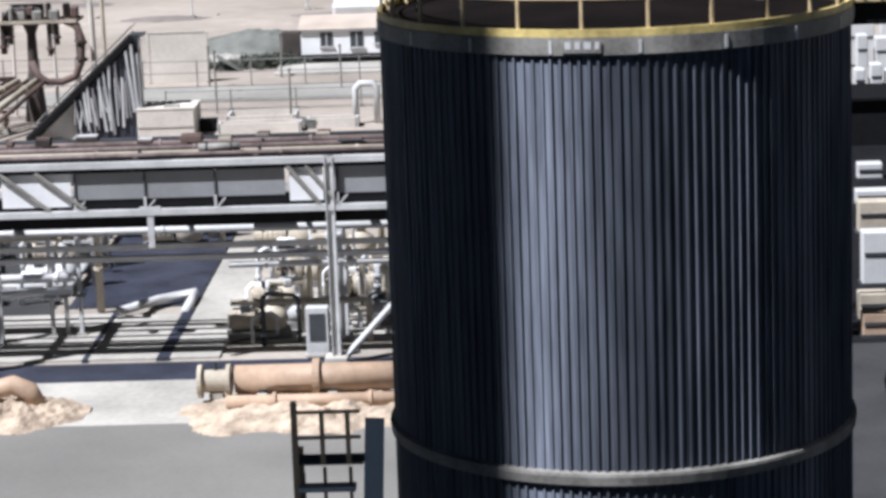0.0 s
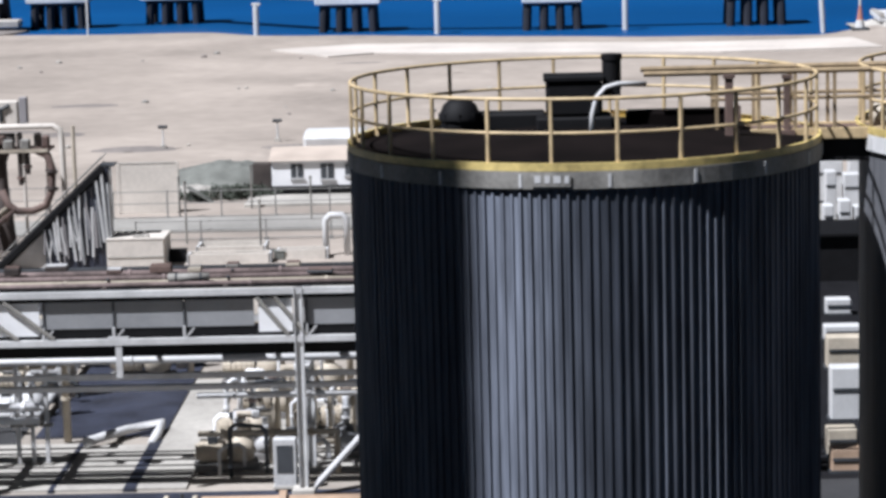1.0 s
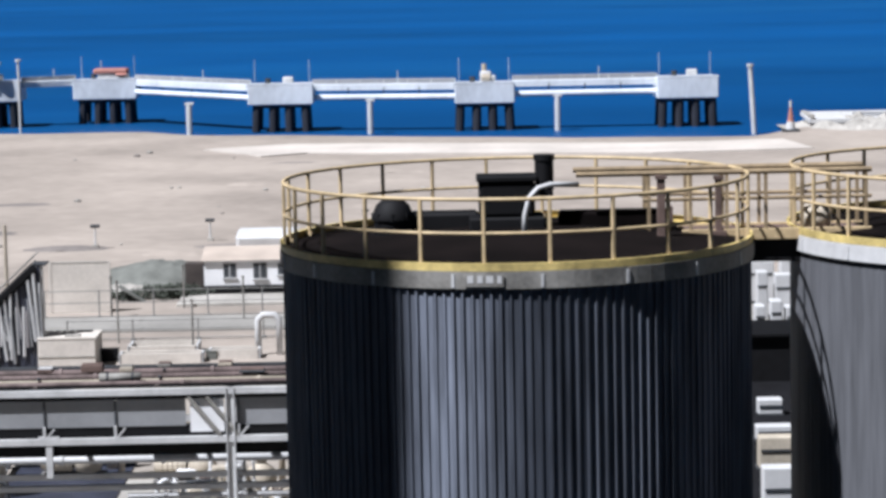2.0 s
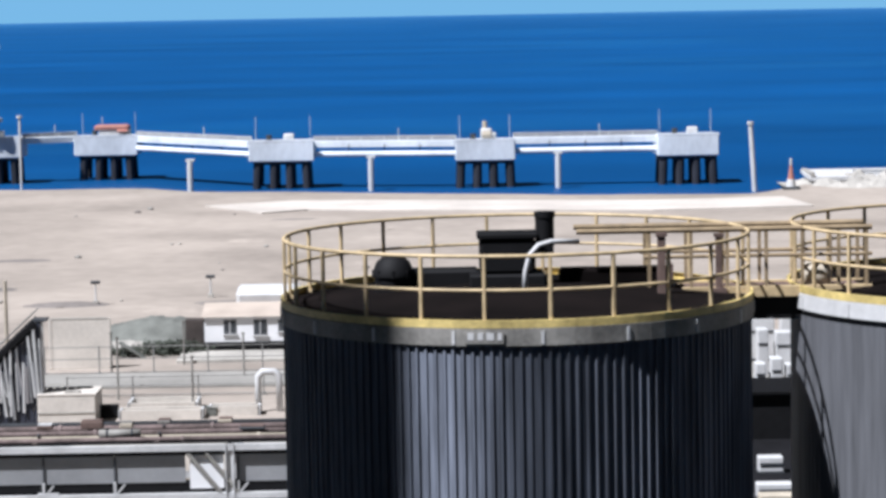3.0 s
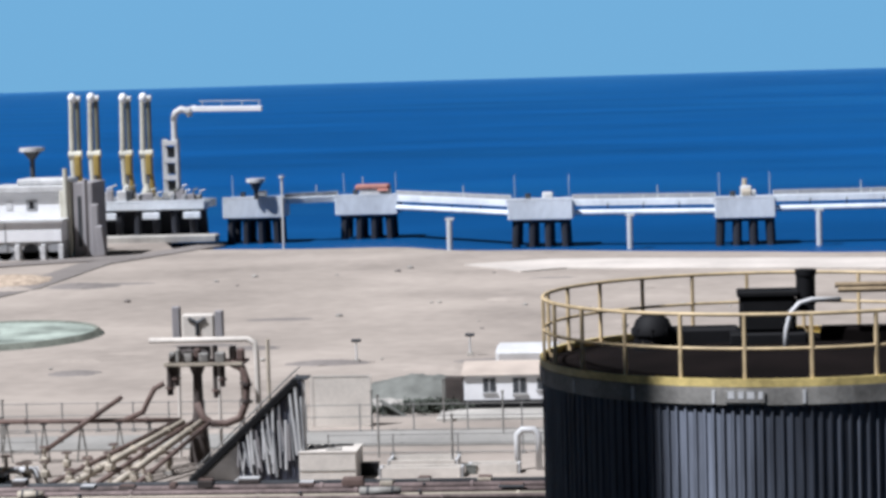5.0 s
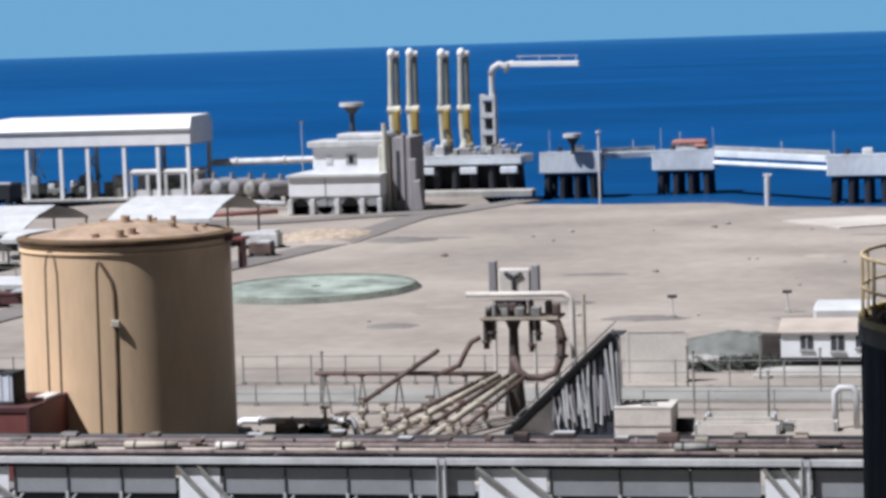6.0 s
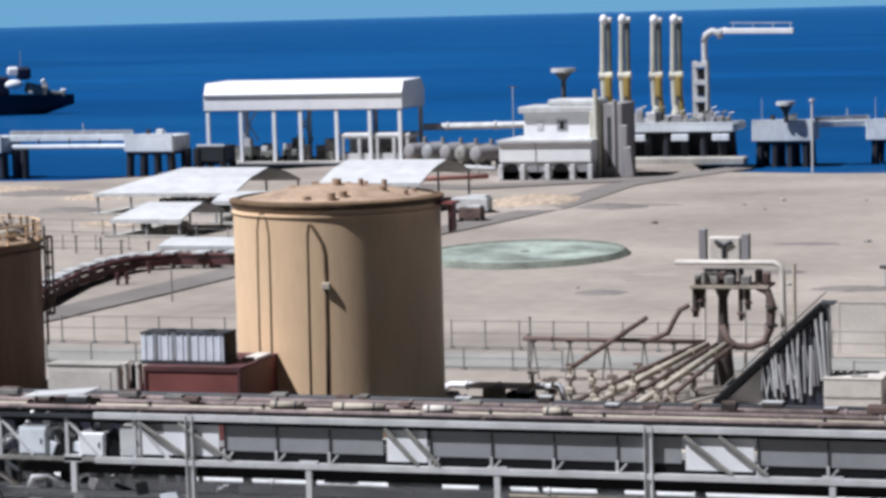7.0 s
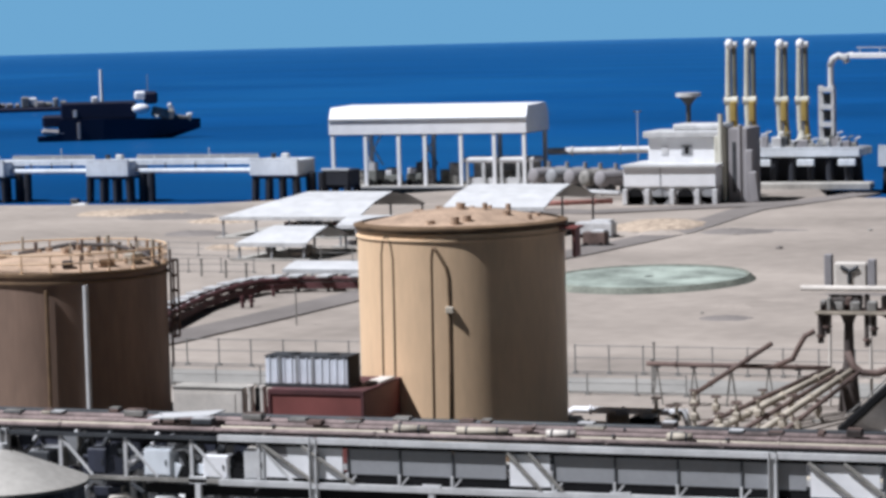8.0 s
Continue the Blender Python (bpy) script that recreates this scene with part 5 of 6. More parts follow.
for x in (-45, -42.5, -40, -37.5, -35.5):
    t = thing("pipe_trestle", (x, 164.8, 0), "grey steel trestle under the pipe", "trestle", "trestles")
    for d in (-0.35, 0.35):
        part("leg", rod(B(), (d, 0, 0), (0, 0, 2.6), 0.06, 6), M_RIMGREY, t)
    part("saddle", box(B(), (0, 0, 2.52), (0.4, 0.3, 0.08)), M_STEEL, t)
for k in range(16):
    x = -42.2 + (k % 8) * 1.3 + rnd.uniform(-0.3, 0.3)
    y = 154.2 + (k // 8) * 4.5 + rnd.uniform(-0.8, 0.8)
    h = rnd.uniform(0.9, 2.1)
    t = thing("valve_post", (x, y, 0), "cream valve stand among the sloping pipes", "valve", "valve stands")
    part("stem", rod(B(), (0, 0, 0), (0, 0, h), 0.12, 8), M_CREAM, t)
    part("bonnet", box(B(), (0, 0, h * 0.55), (0.5, 0.45, 0.5), bevel=0.1), M_CREAM, t)
    part("hand_wheel", ring(B(), 0.3, h, 0.05, 14, 5), M_RUST, t)
    part("foot", box(B(), (0, 0, 0.1), (0.6, 0.6, 0.2)), M_CONC, t)

# ---- seen through the slot between the black tanks ----
t = thing("dark_shed", (18.6, 147.6, 0), "dark open-fronted shed in the yard", "shed")
part("wall", box(B(), (0, 0, 1.35), (9.0, 5.0, 2.7)), M_BLACK, t)
part("roof", box(B(), (0, 0, 2.74), (9.4, 5.6, 0.14)), M_BLACK, t)
for x, y, z, w, h in ((22.2, 178, 0, 1.8, 2.9), (24.1, 178, 0, 1.1, 4.6), (21.3, 170, 0, 0.7, 3.2), (22.7, 170, 0, 1.1, 3.0), (23.8, 169, 0, 0.5, 3.2), (19.9, 160, 0.06, 0.6, 2.3), (20.9, 160, 0.06, 0.7, 2.6), (21.9, 160, 0.06, 0.8, 2.2)):
    t = thing("equipment_cabinet", (x, y, z), "white equipment cabinet with a dark plinth", "cabinet", "slot cabinets")
    part("body", box(B(), (0, 0, h / 2), (w, 1.2, h), bevel=0.05), M_WHITE, t)
    part("plinth", box(B(), (0, 0, 0.08), (w * 1.1, 1.3, 0.16)), M_STEEL, t)
    part("rail", box(B(), (0, -0.62, h * 0.7), (w * 0.9, 0.06, 0.12)), M_STEEL, t)
for x, y, w, h, mm in ((17.3, 135, 1.3, 0.9, M_WHITE), (16.6, 128, 1.8, 0.8, M_WHITE), (15.9, 121, 1.9, 1.6, M_CREAM), (17.2, 122, 0.4, 3.4, M_WHITE), (14.6, 110, 1.7, 2.4, M_WHITE), (16.0, 110.5, 0.4, 4.0, M_CREAM), (13.4, 103.5, 1.2, 1.2, M_CREAM), (13.2, 100.8, 1.2, 1.0, M_PEACH), (14.8, 101, 0.3, 2.0, M_PEACH)):
    t = thing("equipment_cabinet", (x, y, 0.02), "pale equipment cabinet in the pump yard", "cabinet", "slot cabinets")
    part("body", box(B(), (0, 0, h / 2), (w, 0.9, h), bevel=0.05), mm, t)
    part("plinth", box(B(), (0, 0, 0.08), (w * 1.1, 1.0, 0.16)), M_STEEL, t)
    part("rail", box(B(), (0, -0.48, h * 0.6), (w * 0.9, 0.06, 0.12)), M_STEEL, t)
slab("pavement_lane", 7, 40, 77, 99.6, 0.04, M_ASPHALT, "dark asphalt lane behind the tanks", "asphalt")
slab("pavement_slot", 11.5, 28, 99.6, 168, 0.06, M_LOWBOUNCE, "very dark paving between the tanks", "paving")
# ---- red pipe trough and white canopies to the west ----
t = thing("red_pipe_trough", (0, 0, 0), "dark red pipe trough on short legs crossing the sand", "pipe trough")
PT = [(-93.5, 184), (-97.5, 195), (-100.6, 207.8), (-102.2, 215), (-103.2, 224), (-102.8, 229.5), (-100, 232.2), (-94, 233), (-86, 233.5)]
for k, (dx, mm) in enumerate(((-0.9, M_WINE), (-0.3, M_RUST), (0.3, M_PALE), (0.9, M_WINE))):
    part("pipe", run(B(), [(x + dx, y, 1.1 + 0.15 * (k % 2)) for x, y in PT], 0.26, 8), mm, t, smooth=True)
for a, b in zip(PT, PT[1:]):
    ang = math.degrees(math.atan2(b[1] - a[1], b[0] - a[0]))
    ln = math.hypot(b[0] - a[0], b[1] - a[1])
    part("side_board", box(B(), ((a[0] + b[0]) / 2 + 1.1, (a[1] + b[1]) / 2 - 0.3, 0.62), (ln + 0.3, 0.12, 0.62), rz=ang), M_WINE, t, "dark red side board")
    for f in (0.1, 0.6):
        x, y = a[0] + (b[0] - a[0]) * f, a[1] + (b[1] - a[1]) * f
        bm = box(B(), (x, y, 0.4), (0.25, 0.25, 0.8))
        box(bm, (x, y, 0.78), (2.4, 0.3, 0.16))
        part("leg", bm, M_STEEL, t)
        part("cover", box(B(), (x - 0.2, y, 1.56), (1.3, 2.2, 0.16)), M_PALE, t)
for x, y in ((-98.7, 217.5), (-98.1, 218.2), (-100.0, 227.6)):
    t = thing("hydrant", (x, y, 0), "small red hydrant on the sand", "hydrant", "hydrants")
    part("barrel", rod(B(), (0, 0, 0), (0, 0, 0.95), 0.16, 10), M_WINE, t)
    part("cap", rod(B(), (0, 0, 0.9), (0, 0, 1.1), 0.22, 10), M_WINE, t)
    part("outlet", rod(B(), (-0.3, 0, 0.6), (0.3, 0, 0.6), 0.1, 8), M_WINE, t)


def canopy(at, w, d, h, rise, label, rz=0, posts=3, hip=0.0):
    t = thing("canopy", at, label, "canopy", "white canopies", rz=rz)
    bm = B()
    pr = [(-d / 2, h), (-d * 0.25, h + rise * 0.65), (0, h + rise), (d * 0.25, h + rise * 0.65), (d / 2, h)]
    lo = [[bm.verts.new((sx * w / 2 + (hip * (z - h) / rise if sx < 0 else 0), y, z - q)) for y, z in pr] for q in (0, 0.15) for sx in (-1, 1)]
    for q in (0, 2):
        for i in range(len(pr) - 1):
            bm.faces.new((lo[q][i], lo[q + 1][i], lo[q + 1][i + 1], lo[q][i + 1]))
    if hip:
        bm.faces.new(lo[0])
    part("roof", bm, M_WHITE, t, "white sheet roof")
    part("fascia", box(B(), (0, -d / 2, h - 0.15), (w, 0.12, 0.45)), M_PALE, t)
    n = posts
    for i in range(n):
        for y in (-d / 2 + 0.3, d / 2 - 0.3):
            x = -w / 2 + 0.4 + (w - 0.8) * i / (n - 1)
            part("post", box(B(), (x, y, (h - 0.1) / 2), (0.22, 0.22, h - 0.1)), M_GREY, t)
    part("floor_slab", box(B(), (0, 0, 0.1), (w + 1, d + 1, 0.2)), M_CONC, t)
    rnd = random.Random(int(w * 10))
    for k in range(int(w * 0.7)):
        q = rnd.uniform(0.5, h * 0.6)
        p = (rnd.uniform(-0.42, 0.42) * w, rnd.uniform(-0.40, 0.2) * d, 0.2 + q / 2)
        part("stored_case", box(B(), p, (rnd.uniform(0.6, 1.8), 1.0, q), bevel=0.08), rnd.choice((M_BROWNDK, M_LILAC, M_STEEL, M_TAN, M_WINE)), t)
    return t


canopy((-116.2, 270.5, 0), 8.6, 13, 1.9, 1.5, "white curved canopy over a paved bay", hip=2.0)
canopy((-126.5, 305, 0), 18.5, 24, 2.6, 2.4, "long white curved canopy near the shore", posts=5, hip=7.0)
canopy((-97.0, 238, 0), 10.0, 7, 1.9, 0.6, "small white canopy beside the red trough")
canopy((-100.6, 306, 0), 13, 22, 3.6, 2.2, "white curved canopy behind the buff tank", posts=4)
canopy((-110.5, 285, 0), 9.0, 9, 2.6, 0.9, "small white canopy between the larger ones")
small_unit((-101.5, 262, 0), 3.0, 2.0, 1.2, M_MAROON, "dark red enclosed unit under the canopies")
small_unit((-98.0, 268, 0), 4.0, 2.5, 1.2, M_PALE, "pale enclosed unit by the canopies")
small_unit((-84.5, 284, 0), 3.0, 2.0, 1.4, M_RUST, "rusty enclosed unit by the road")
small_unit((-88.0, 296, 0), 5.0, 2.5, 1.6, M_PALE, "pale enclosed unit by the road")
fence(-140, -98, 272, 1.6, 4, "low pale fence round the canopies", 262)
fence(-150, -112, 250, 1.6, 4, "low pale fence on the sand")
rubble("sand_bank", (-84.5, 312, 0), 6.0, 9, 1.2, M_RUBBLE, "brown earth bank beside the road", 21.0, "bank", 0.2)
rubble("sand_bank", (-147.7, 320.1, 0), 5, 4, 0.7, M_RUBBLE, "low brown spoil bank on the sand", 70.0, "bank", 0.4)
rubble("sand_bank", (-141.9, 298.8, 0), 4.5, 3, 0.7, M_ROAD, "low brown spoil bank on the sand", 71.0, "bank", 0.4)
rubble("sand_bank", (-127.4, 279.0, 0), 4, 3, 0.7, M_RUBBLE, "low brown spoil bank on the sand", 72.0, "bank", 0.4)
rubble("sand_bank", (-159.1, 327.1, 0), 7, 5, 0.7, M_ROAD, "low brown spoil bank on the sand", 73.0, "bank", 0.4)
rubble("sand_bank", (-169.0, 334.5, 0), 8, 6, 0.7, M_RUBBLE, "low brown spoil bank on the sand", 74.0, "bank", 0.4)
rubble("sand_bank", (-72.9, 303.3, 0), 4.5, 3, 0.7, M_ROAD, "low brown spoil bank on the sand", 75.0, "bank", 0.4)
rubble("sand_bank", (-105, 300, 0), 12.0, 9, 1.0, M_SAND, "sand bank below the canopies", 23.0, "bank", 0.2)
for k in range(14):
    x = -145 + k * 3.6
    thin_post((x, 243 + 3 * math.sin(k), 0), 1.8, M_RIMGREY, "short grey post on the sand", 0.12)

# pale green oval ground
t = thing("green_basin", (-67.6, 245.2, 0), "shallow pale green oval basin with a dark bank", "basin")
bm = B()
lathe(bm, [(0.05, 0.50), (0.9, 0.50), (0.97, 0.44)], 64)
bmesh.ops.scale(bm, verts=bm.verts, vec=(9.7, 11.8, 1))
part("floor_sheet", bm, M_GREEN, t)
bm = B()
lathe(bm, [(0.97, 0.46), (1.0, 0.58), (1.07, 0.0)], 64)
bmesh.ops.scale(bm, verts=bm.verts, vec=(9.7, 11.8, 1))
part("bank", bm, M_GREENDK, t, "dark green-grey bank")


# ---- open shed by the sea ----
def open_shed():
    t = thing("open_shed", (-143.9, 396.0, 0), "open white steel shed with a deep roof fascia", "shed")
    W, D = 33.6, 12.0
    bm = B()
    prof = [(-D / 2, 8.6), (-D / 2, 11.0), (-D / 2 + 1.0, 12.9), (D / 2 - 1.6, 13.1), (D / 2, 11.4), (D / 2, 8.6)]
    rows = [[bm.verts.new((sx * W / 2, y, z)) for y, z in prof] for sx in (-1, 1)]
    for i in range(len(prof) - 1):
        bm.faces.new((rows[0][i], rows[1][i], rows[1][i + 1], rows[0][i + 1]))
    for r in rows:
        bm.faces.new(r)
    part("roof", bm, M_FRESH, t, "white sheet roof and fascia")
    part("gutter", box(B(), (0, -D / 2 - 0.12, 10.95), (W, 0.25, 0.3)), M_GREY, t)
    part("soffit", box(B(), (0, 0, 8.52), (W - 0.3, D - 0.3, 0.12)), M_GREY, t)
    for x in (-16.3, -10.6, -4.9, -0.4, 5.7, 11.3, 16.3):
        part("post", box(B(), (x, -D / 2 + 0.4, 4.35), (0.55, 0.5, 8.7)), M_FRESH, t)
    for x in (-14.0, -3.0, 8.5, 16.2):
        part("post", box(B(), (x, D / 2 - 0.4, 4.35), (0.6, 0.6, 8.7)), M_PALE, t)
    for x in (-13.6, -3.9):
        part("brace", rod(B(), (x - 1.6, D / 2 - 0.4, 8.4), (x + 1.6, D / 2 - 0.4, 3.0), 0.14, 6), M_PALE, t)
        part("brace", rod(B(), (x + 1.6, D / 2 - 0.4, 8.4), (x - 1.6, D / 2 - 0.4, 3.0), 0.14, 6), M_PALE, t)
    part("floor_slab", box(B(), (0, 0, 0.12), (W + 2, D + 3, 0.3)), M_CONC, t)
    p = thing("pavilion", (-132.0, 393, 0.27), "low white pavilion under the open shed", "pavilion")
    part("roof", box(B(), (0, 0, 4.0), (12, 5, 0.9), bevel=0.3), M_WHITE, p)
    for x in (-5.4, -2.6, 0.4, 3.2, 5.4):
        part("post", box(B(), (x, -2.2, 1.9), (0.5, 0.5, 3.6)), M_PALE, p)
    part("back_wall", box(B(), (0, 2.0, 1.8), (11.4, 0.3, 3.4)), M_GREY, p)
    part("counter", box(B(), (0, -1.8, 0.6), (11, 0.5, 1.2)), M_WHITE, p)
    for x, h in ((-153.5, 3.4), (-150.6, 2.0), (-146.8, 2.4)):
        v = thing("mobile_crane", (x, 392.5, 0.27), "grey-green machine parked under the shed", "machine", "shed machines")
        part("body", box(B(), (0, 0, 0.5 + h * 0.3), (2.6, 1.8, h * 0.55), bevel=0.15), M_TARP, v)
        part("cab", box(B(), (-0.6, 0, 0.5 + h * 0.75), (1.1, 1.5, h * 0.4), bevel=0.1), M_PALE, v)
        for q in (-0.8, 0.8):
            part("wheel", rod(B(), (q, -1.0, 0.5), (q, -0.7, 0.5), 0.5, 14), M_BLACK, v)


open_shed()
rnd = random.Random(61)
for k in range(14):
    x, h, w = -158 + 2.2 * k, rnd.uniform(0.8, 3.4), rnd.uniform(0.8, 2.4)
    t = thing("stored_crate", (x, 394.5 + rnd.uniform(-1.5, 3.0), 0.27), "grey-green crate stored under the open shed", "crate", "stored crates")
    part("body", box(B(), (0, 0, h / 2), (w, 1.6, h), bevel=0.12), rnd.choice((M_TARP, M_LILAC, M_RIMGREY, M_OFFWHITE, M_STEEL)), t)
    part("lid", box(B(), (0, 0, h + 0.05), (w * 1.05, 1.7, 0.1)), rnd.choice((M_PALE, M_TARP, M_RIMGREY)), t)
    part("batten", box(B(), (0, -0.83, h * 0.5), (w * 0.95, 0.06, 0.12)), M_STEEL, t)


# ---- white terminal building ----
def terminal_building():
    t = thing("terminal_building", (-93.3, 356.0, 0), "white two-storey terminal building by the jetty", "building")
    part("lower_wall", box(B(), (0, 0, 3.95), (13.2, 12, 2.8), bevel=0.05), M_FRESH, t)
    part("arcade_wall", box(B(), (0, 0.2, 1.3), (13.0, 11.8, 2.6)), M_PALE, t)
    part("ledge", box(B(), (0, -0.1, 5.42), (13.8, 12.6, 0.3)), M_WHITE, t)
    part("upper_wall", box(B(), (1.2, 2.6, 7.3), (10.8, 8, 3.6), bevel=0.05), M_FRESH, t)
    part("parapet", box(B(), (1.1, 2.4, 9.6), (11.8, 9, 0.9), bevel=0.1), M_PALE, t)
    part("roof", box(B(), (2.6, 3.0, 10.5), (7.2, 6, 0.9), bevel=0.2), M_PALE, t, "pale roof house")
    for x in (-5.0, -1.4, 2.2, 5.6):
        bm = rod(B(), (x, -5.85, 1.15), (x, -4.0, 1.15), 1.15, 20)
        box(bm, (x, -4.93, 0.58), (2.3, 1.84, 1.16))
        part("arch", bm, M_GREY if x in (-1.4, 5.6) else M_BLACK, t, "dark rounded arch")
    for x in (-6.4, -3.2, 0.4, 4.0, 6.5):
        part("pier", box(B(), (x, -5.9, 1.1), (0.7, 0.7, 2.2), bevel=0.1), M_PALE, t)
    w = part("window", box(B(), (1.4, -1.46, 7.4), (1.5, 0.08, 1.4)), M_GREY, t)
    part("pane", box(B(), (1.4, -1.52, 7.4), (0.6, 0.04, 1.0)), M_BLACK, w)
    w = part("window", box(B(), (-1.8, -1.46, 7.4), (0.9, 0.08, 1.2)), M_PALE, t)
    part("joint", box(B(), (-1.3, -6.03, 3.4), (0.14, 0.06, 3.6)), M_GREY, t)
    t = thing("stair_tower", (-84.5, 358.0, 0), "stair tower in shaded grey with lighter left fins beside the white building", "tower")
    # shade is put into the colour of the shaft and right-hand fins
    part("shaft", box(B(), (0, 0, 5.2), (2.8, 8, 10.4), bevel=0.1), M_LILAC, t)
    part("bay", box(B(), (-2.5, 1.0, 3.4), (2.4, 7, 6.8)), M_STEEL, t, "dark recessed bay")
    for x, z, w in ((-2.9, 9.4, 0.8), (-1.9, 10.6, 0.6), (1.6, 7.4, 1.1), (0.3, 10.9, 0.5)):
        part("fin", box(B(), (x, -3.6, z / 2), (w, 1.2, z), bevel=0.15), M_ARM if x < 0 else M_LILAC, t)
    part("slot", box(B(), (-0.5, -4.02, 5.0), (0.5, 0.08, 7.0)), M_STEEL, t, "dark vertical slot")
    part("buttress", box(B(), (2.3, -3.8, 2.2), (1.2, 1.0, 4.4), bevel=0.2, ry=-6), M_LILAC, t)
    part("riser", rod(B(), (-2.3, -4.3, 5), (-2.3, -4.3, 12.4), 0.35, 10), M_ARM, t)


terminal_building()


def disc_lamp(at, h, r, label):
    t = thing("high_mast_light", at, label, "mast", "mast lights")
    part("mast", rod(B(), (0, 0, 0), (0, 0, h), 0.35, 10), M_STEEL, t)
    part("cone", rod(B(), (0, 0, h - 1.3), (0, 0, h), 0.4, 16, r * 0.8), M_STEEL, t)
    part("disc", lathe(B(), [(0.05, h + 0.5), (r, h + 0.45), (r, h - 0.1), (0.05, h - 0.15)], 24), M_PALE, t, "pale flat lamp disc")


disc_lamp((-94.0, 364, 10.3), 4.4, 1.8, "flat disc lamp mast on the terminal roof")
disc_lamp((-65.9, 388, 5.8), 2.7, 1.45, "flat disc lamp mast on the jetty")
lamp_mast((-104.7, 375, 0), 12.2, "tall lamp mast behind the white building", 0.4)


def drum(at, L, r, rz, mm, label):
    t = thing("process_drum", at, label, "vessel", "shore vessels", rz=rz)
    part("shell", rod(B(), (-L / 2, 0, r + 1.0), (L / 2, 0, r + 1.0), r, 20), mm, t)
    for x in (-L / 2, L / 2):
        bm = B()
        bmesh.ops.create_uvsphere(bm, u_segments=16, v_segments=8, radius=r, matrix=Matrix.Translation((x, 0, r + 1.0)) @ Matrix.Diagonal((0.4, 1, 1, 1)))
        part("end_cap", bm, mm, t, smooth=True)
    for x in (-L * 0.3, L * 0.3):
        part("saddle", box(B(), (x, 0, 0.7), (0.5, r * 1.6, 1.4)), M_STEEL, t)
    part("nozzle", rod(B(), (0, 0, 2 * r + 0.9), (0, 0, 2 * r + 1.9), 0.3, 10), mm, t)


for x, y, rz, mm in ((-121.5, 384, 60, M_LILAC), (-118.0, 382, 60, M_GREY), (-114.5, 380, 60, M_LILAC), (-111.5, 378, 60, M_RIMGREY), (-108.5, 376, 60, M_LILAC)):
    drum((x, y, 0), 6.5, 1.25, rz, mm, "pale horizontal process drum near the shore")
pipeline("shore_pipe", [(-126, 398, 5.2), (-92, 398, 5.6)], 0.55, M_PALE, "pale pipe bridge along the shore", flange=8)
pipeline("shore_pipe", [(-126, 376, 0.8), (-104, 362, 0.8)], 0.4, M_PALE, "pale pipe run along the ground", flange=5)
pipeline("shore_pipe", [(-112, 342, 0.7), (-101, 348, 0.7)], 0.35, M_RED, "faded red pipe run along the ground", flange=4)


# ---- loading platform with its arms ----
def jetty_block(name, at, w, d, z0, z1, label, piles, mm=None):
    t = thing(name, at, label, "jetty", "jetty blocks")
    part("deck", box(B(), (0, 0, (z0 + z1) / 2), (w, d, z1 - z0), bevel=0.15), mm or M_PIER, t)
    part("kerb", box(B(), (0, -d / 2 + 0.2, z1 + 0.12), (w, 0.4, 0.3)), M_PIER, t)
    for k, (px, py) in enumerate(piles):
        part("support_leg", rod(B(), (px, py, -4), (px * 0.92, py, z0 + 0.05), 0.62, 10), M_PILE, t)
    part("pile_cap", box(B(), (0, 0, z0 - 0.2), (w * 0.86, d * 0.8, 0.5)), M_PILE, t)
    return t


P6 = [(sx, sy) for sx in (-3.7, -1.2, 1.2, 3.7) for sy in (-2.6, 2.6)]
t = jetty_block("loading_platform", (-81.6, 389.0, 0), 17.0, 10.0, 4.7, 5.9, "dark piled loading platform over the water", [(sx, sy) for sx in (-8, -5, -2, 1, 4, 7) for sy in (-4, 0, 4)])
for x in (-6.2, 0.4, 6.6):
    part("fender", box(B(), (x, -5.3, 3.9), (2.6, 0.6, 1.0), bevel=0.1), M_PIER, t, "pale fender block")
part("apron", box(B(), (1, -5.6, 0.4), (19, 3, 1.2), bevel=0.2), M_CONC, t, "pale landing apron at the water")
part("bulkhead", box(B(), (0, -2, 2.2), (16, 0.4, 4.4)), M_PILE, t)


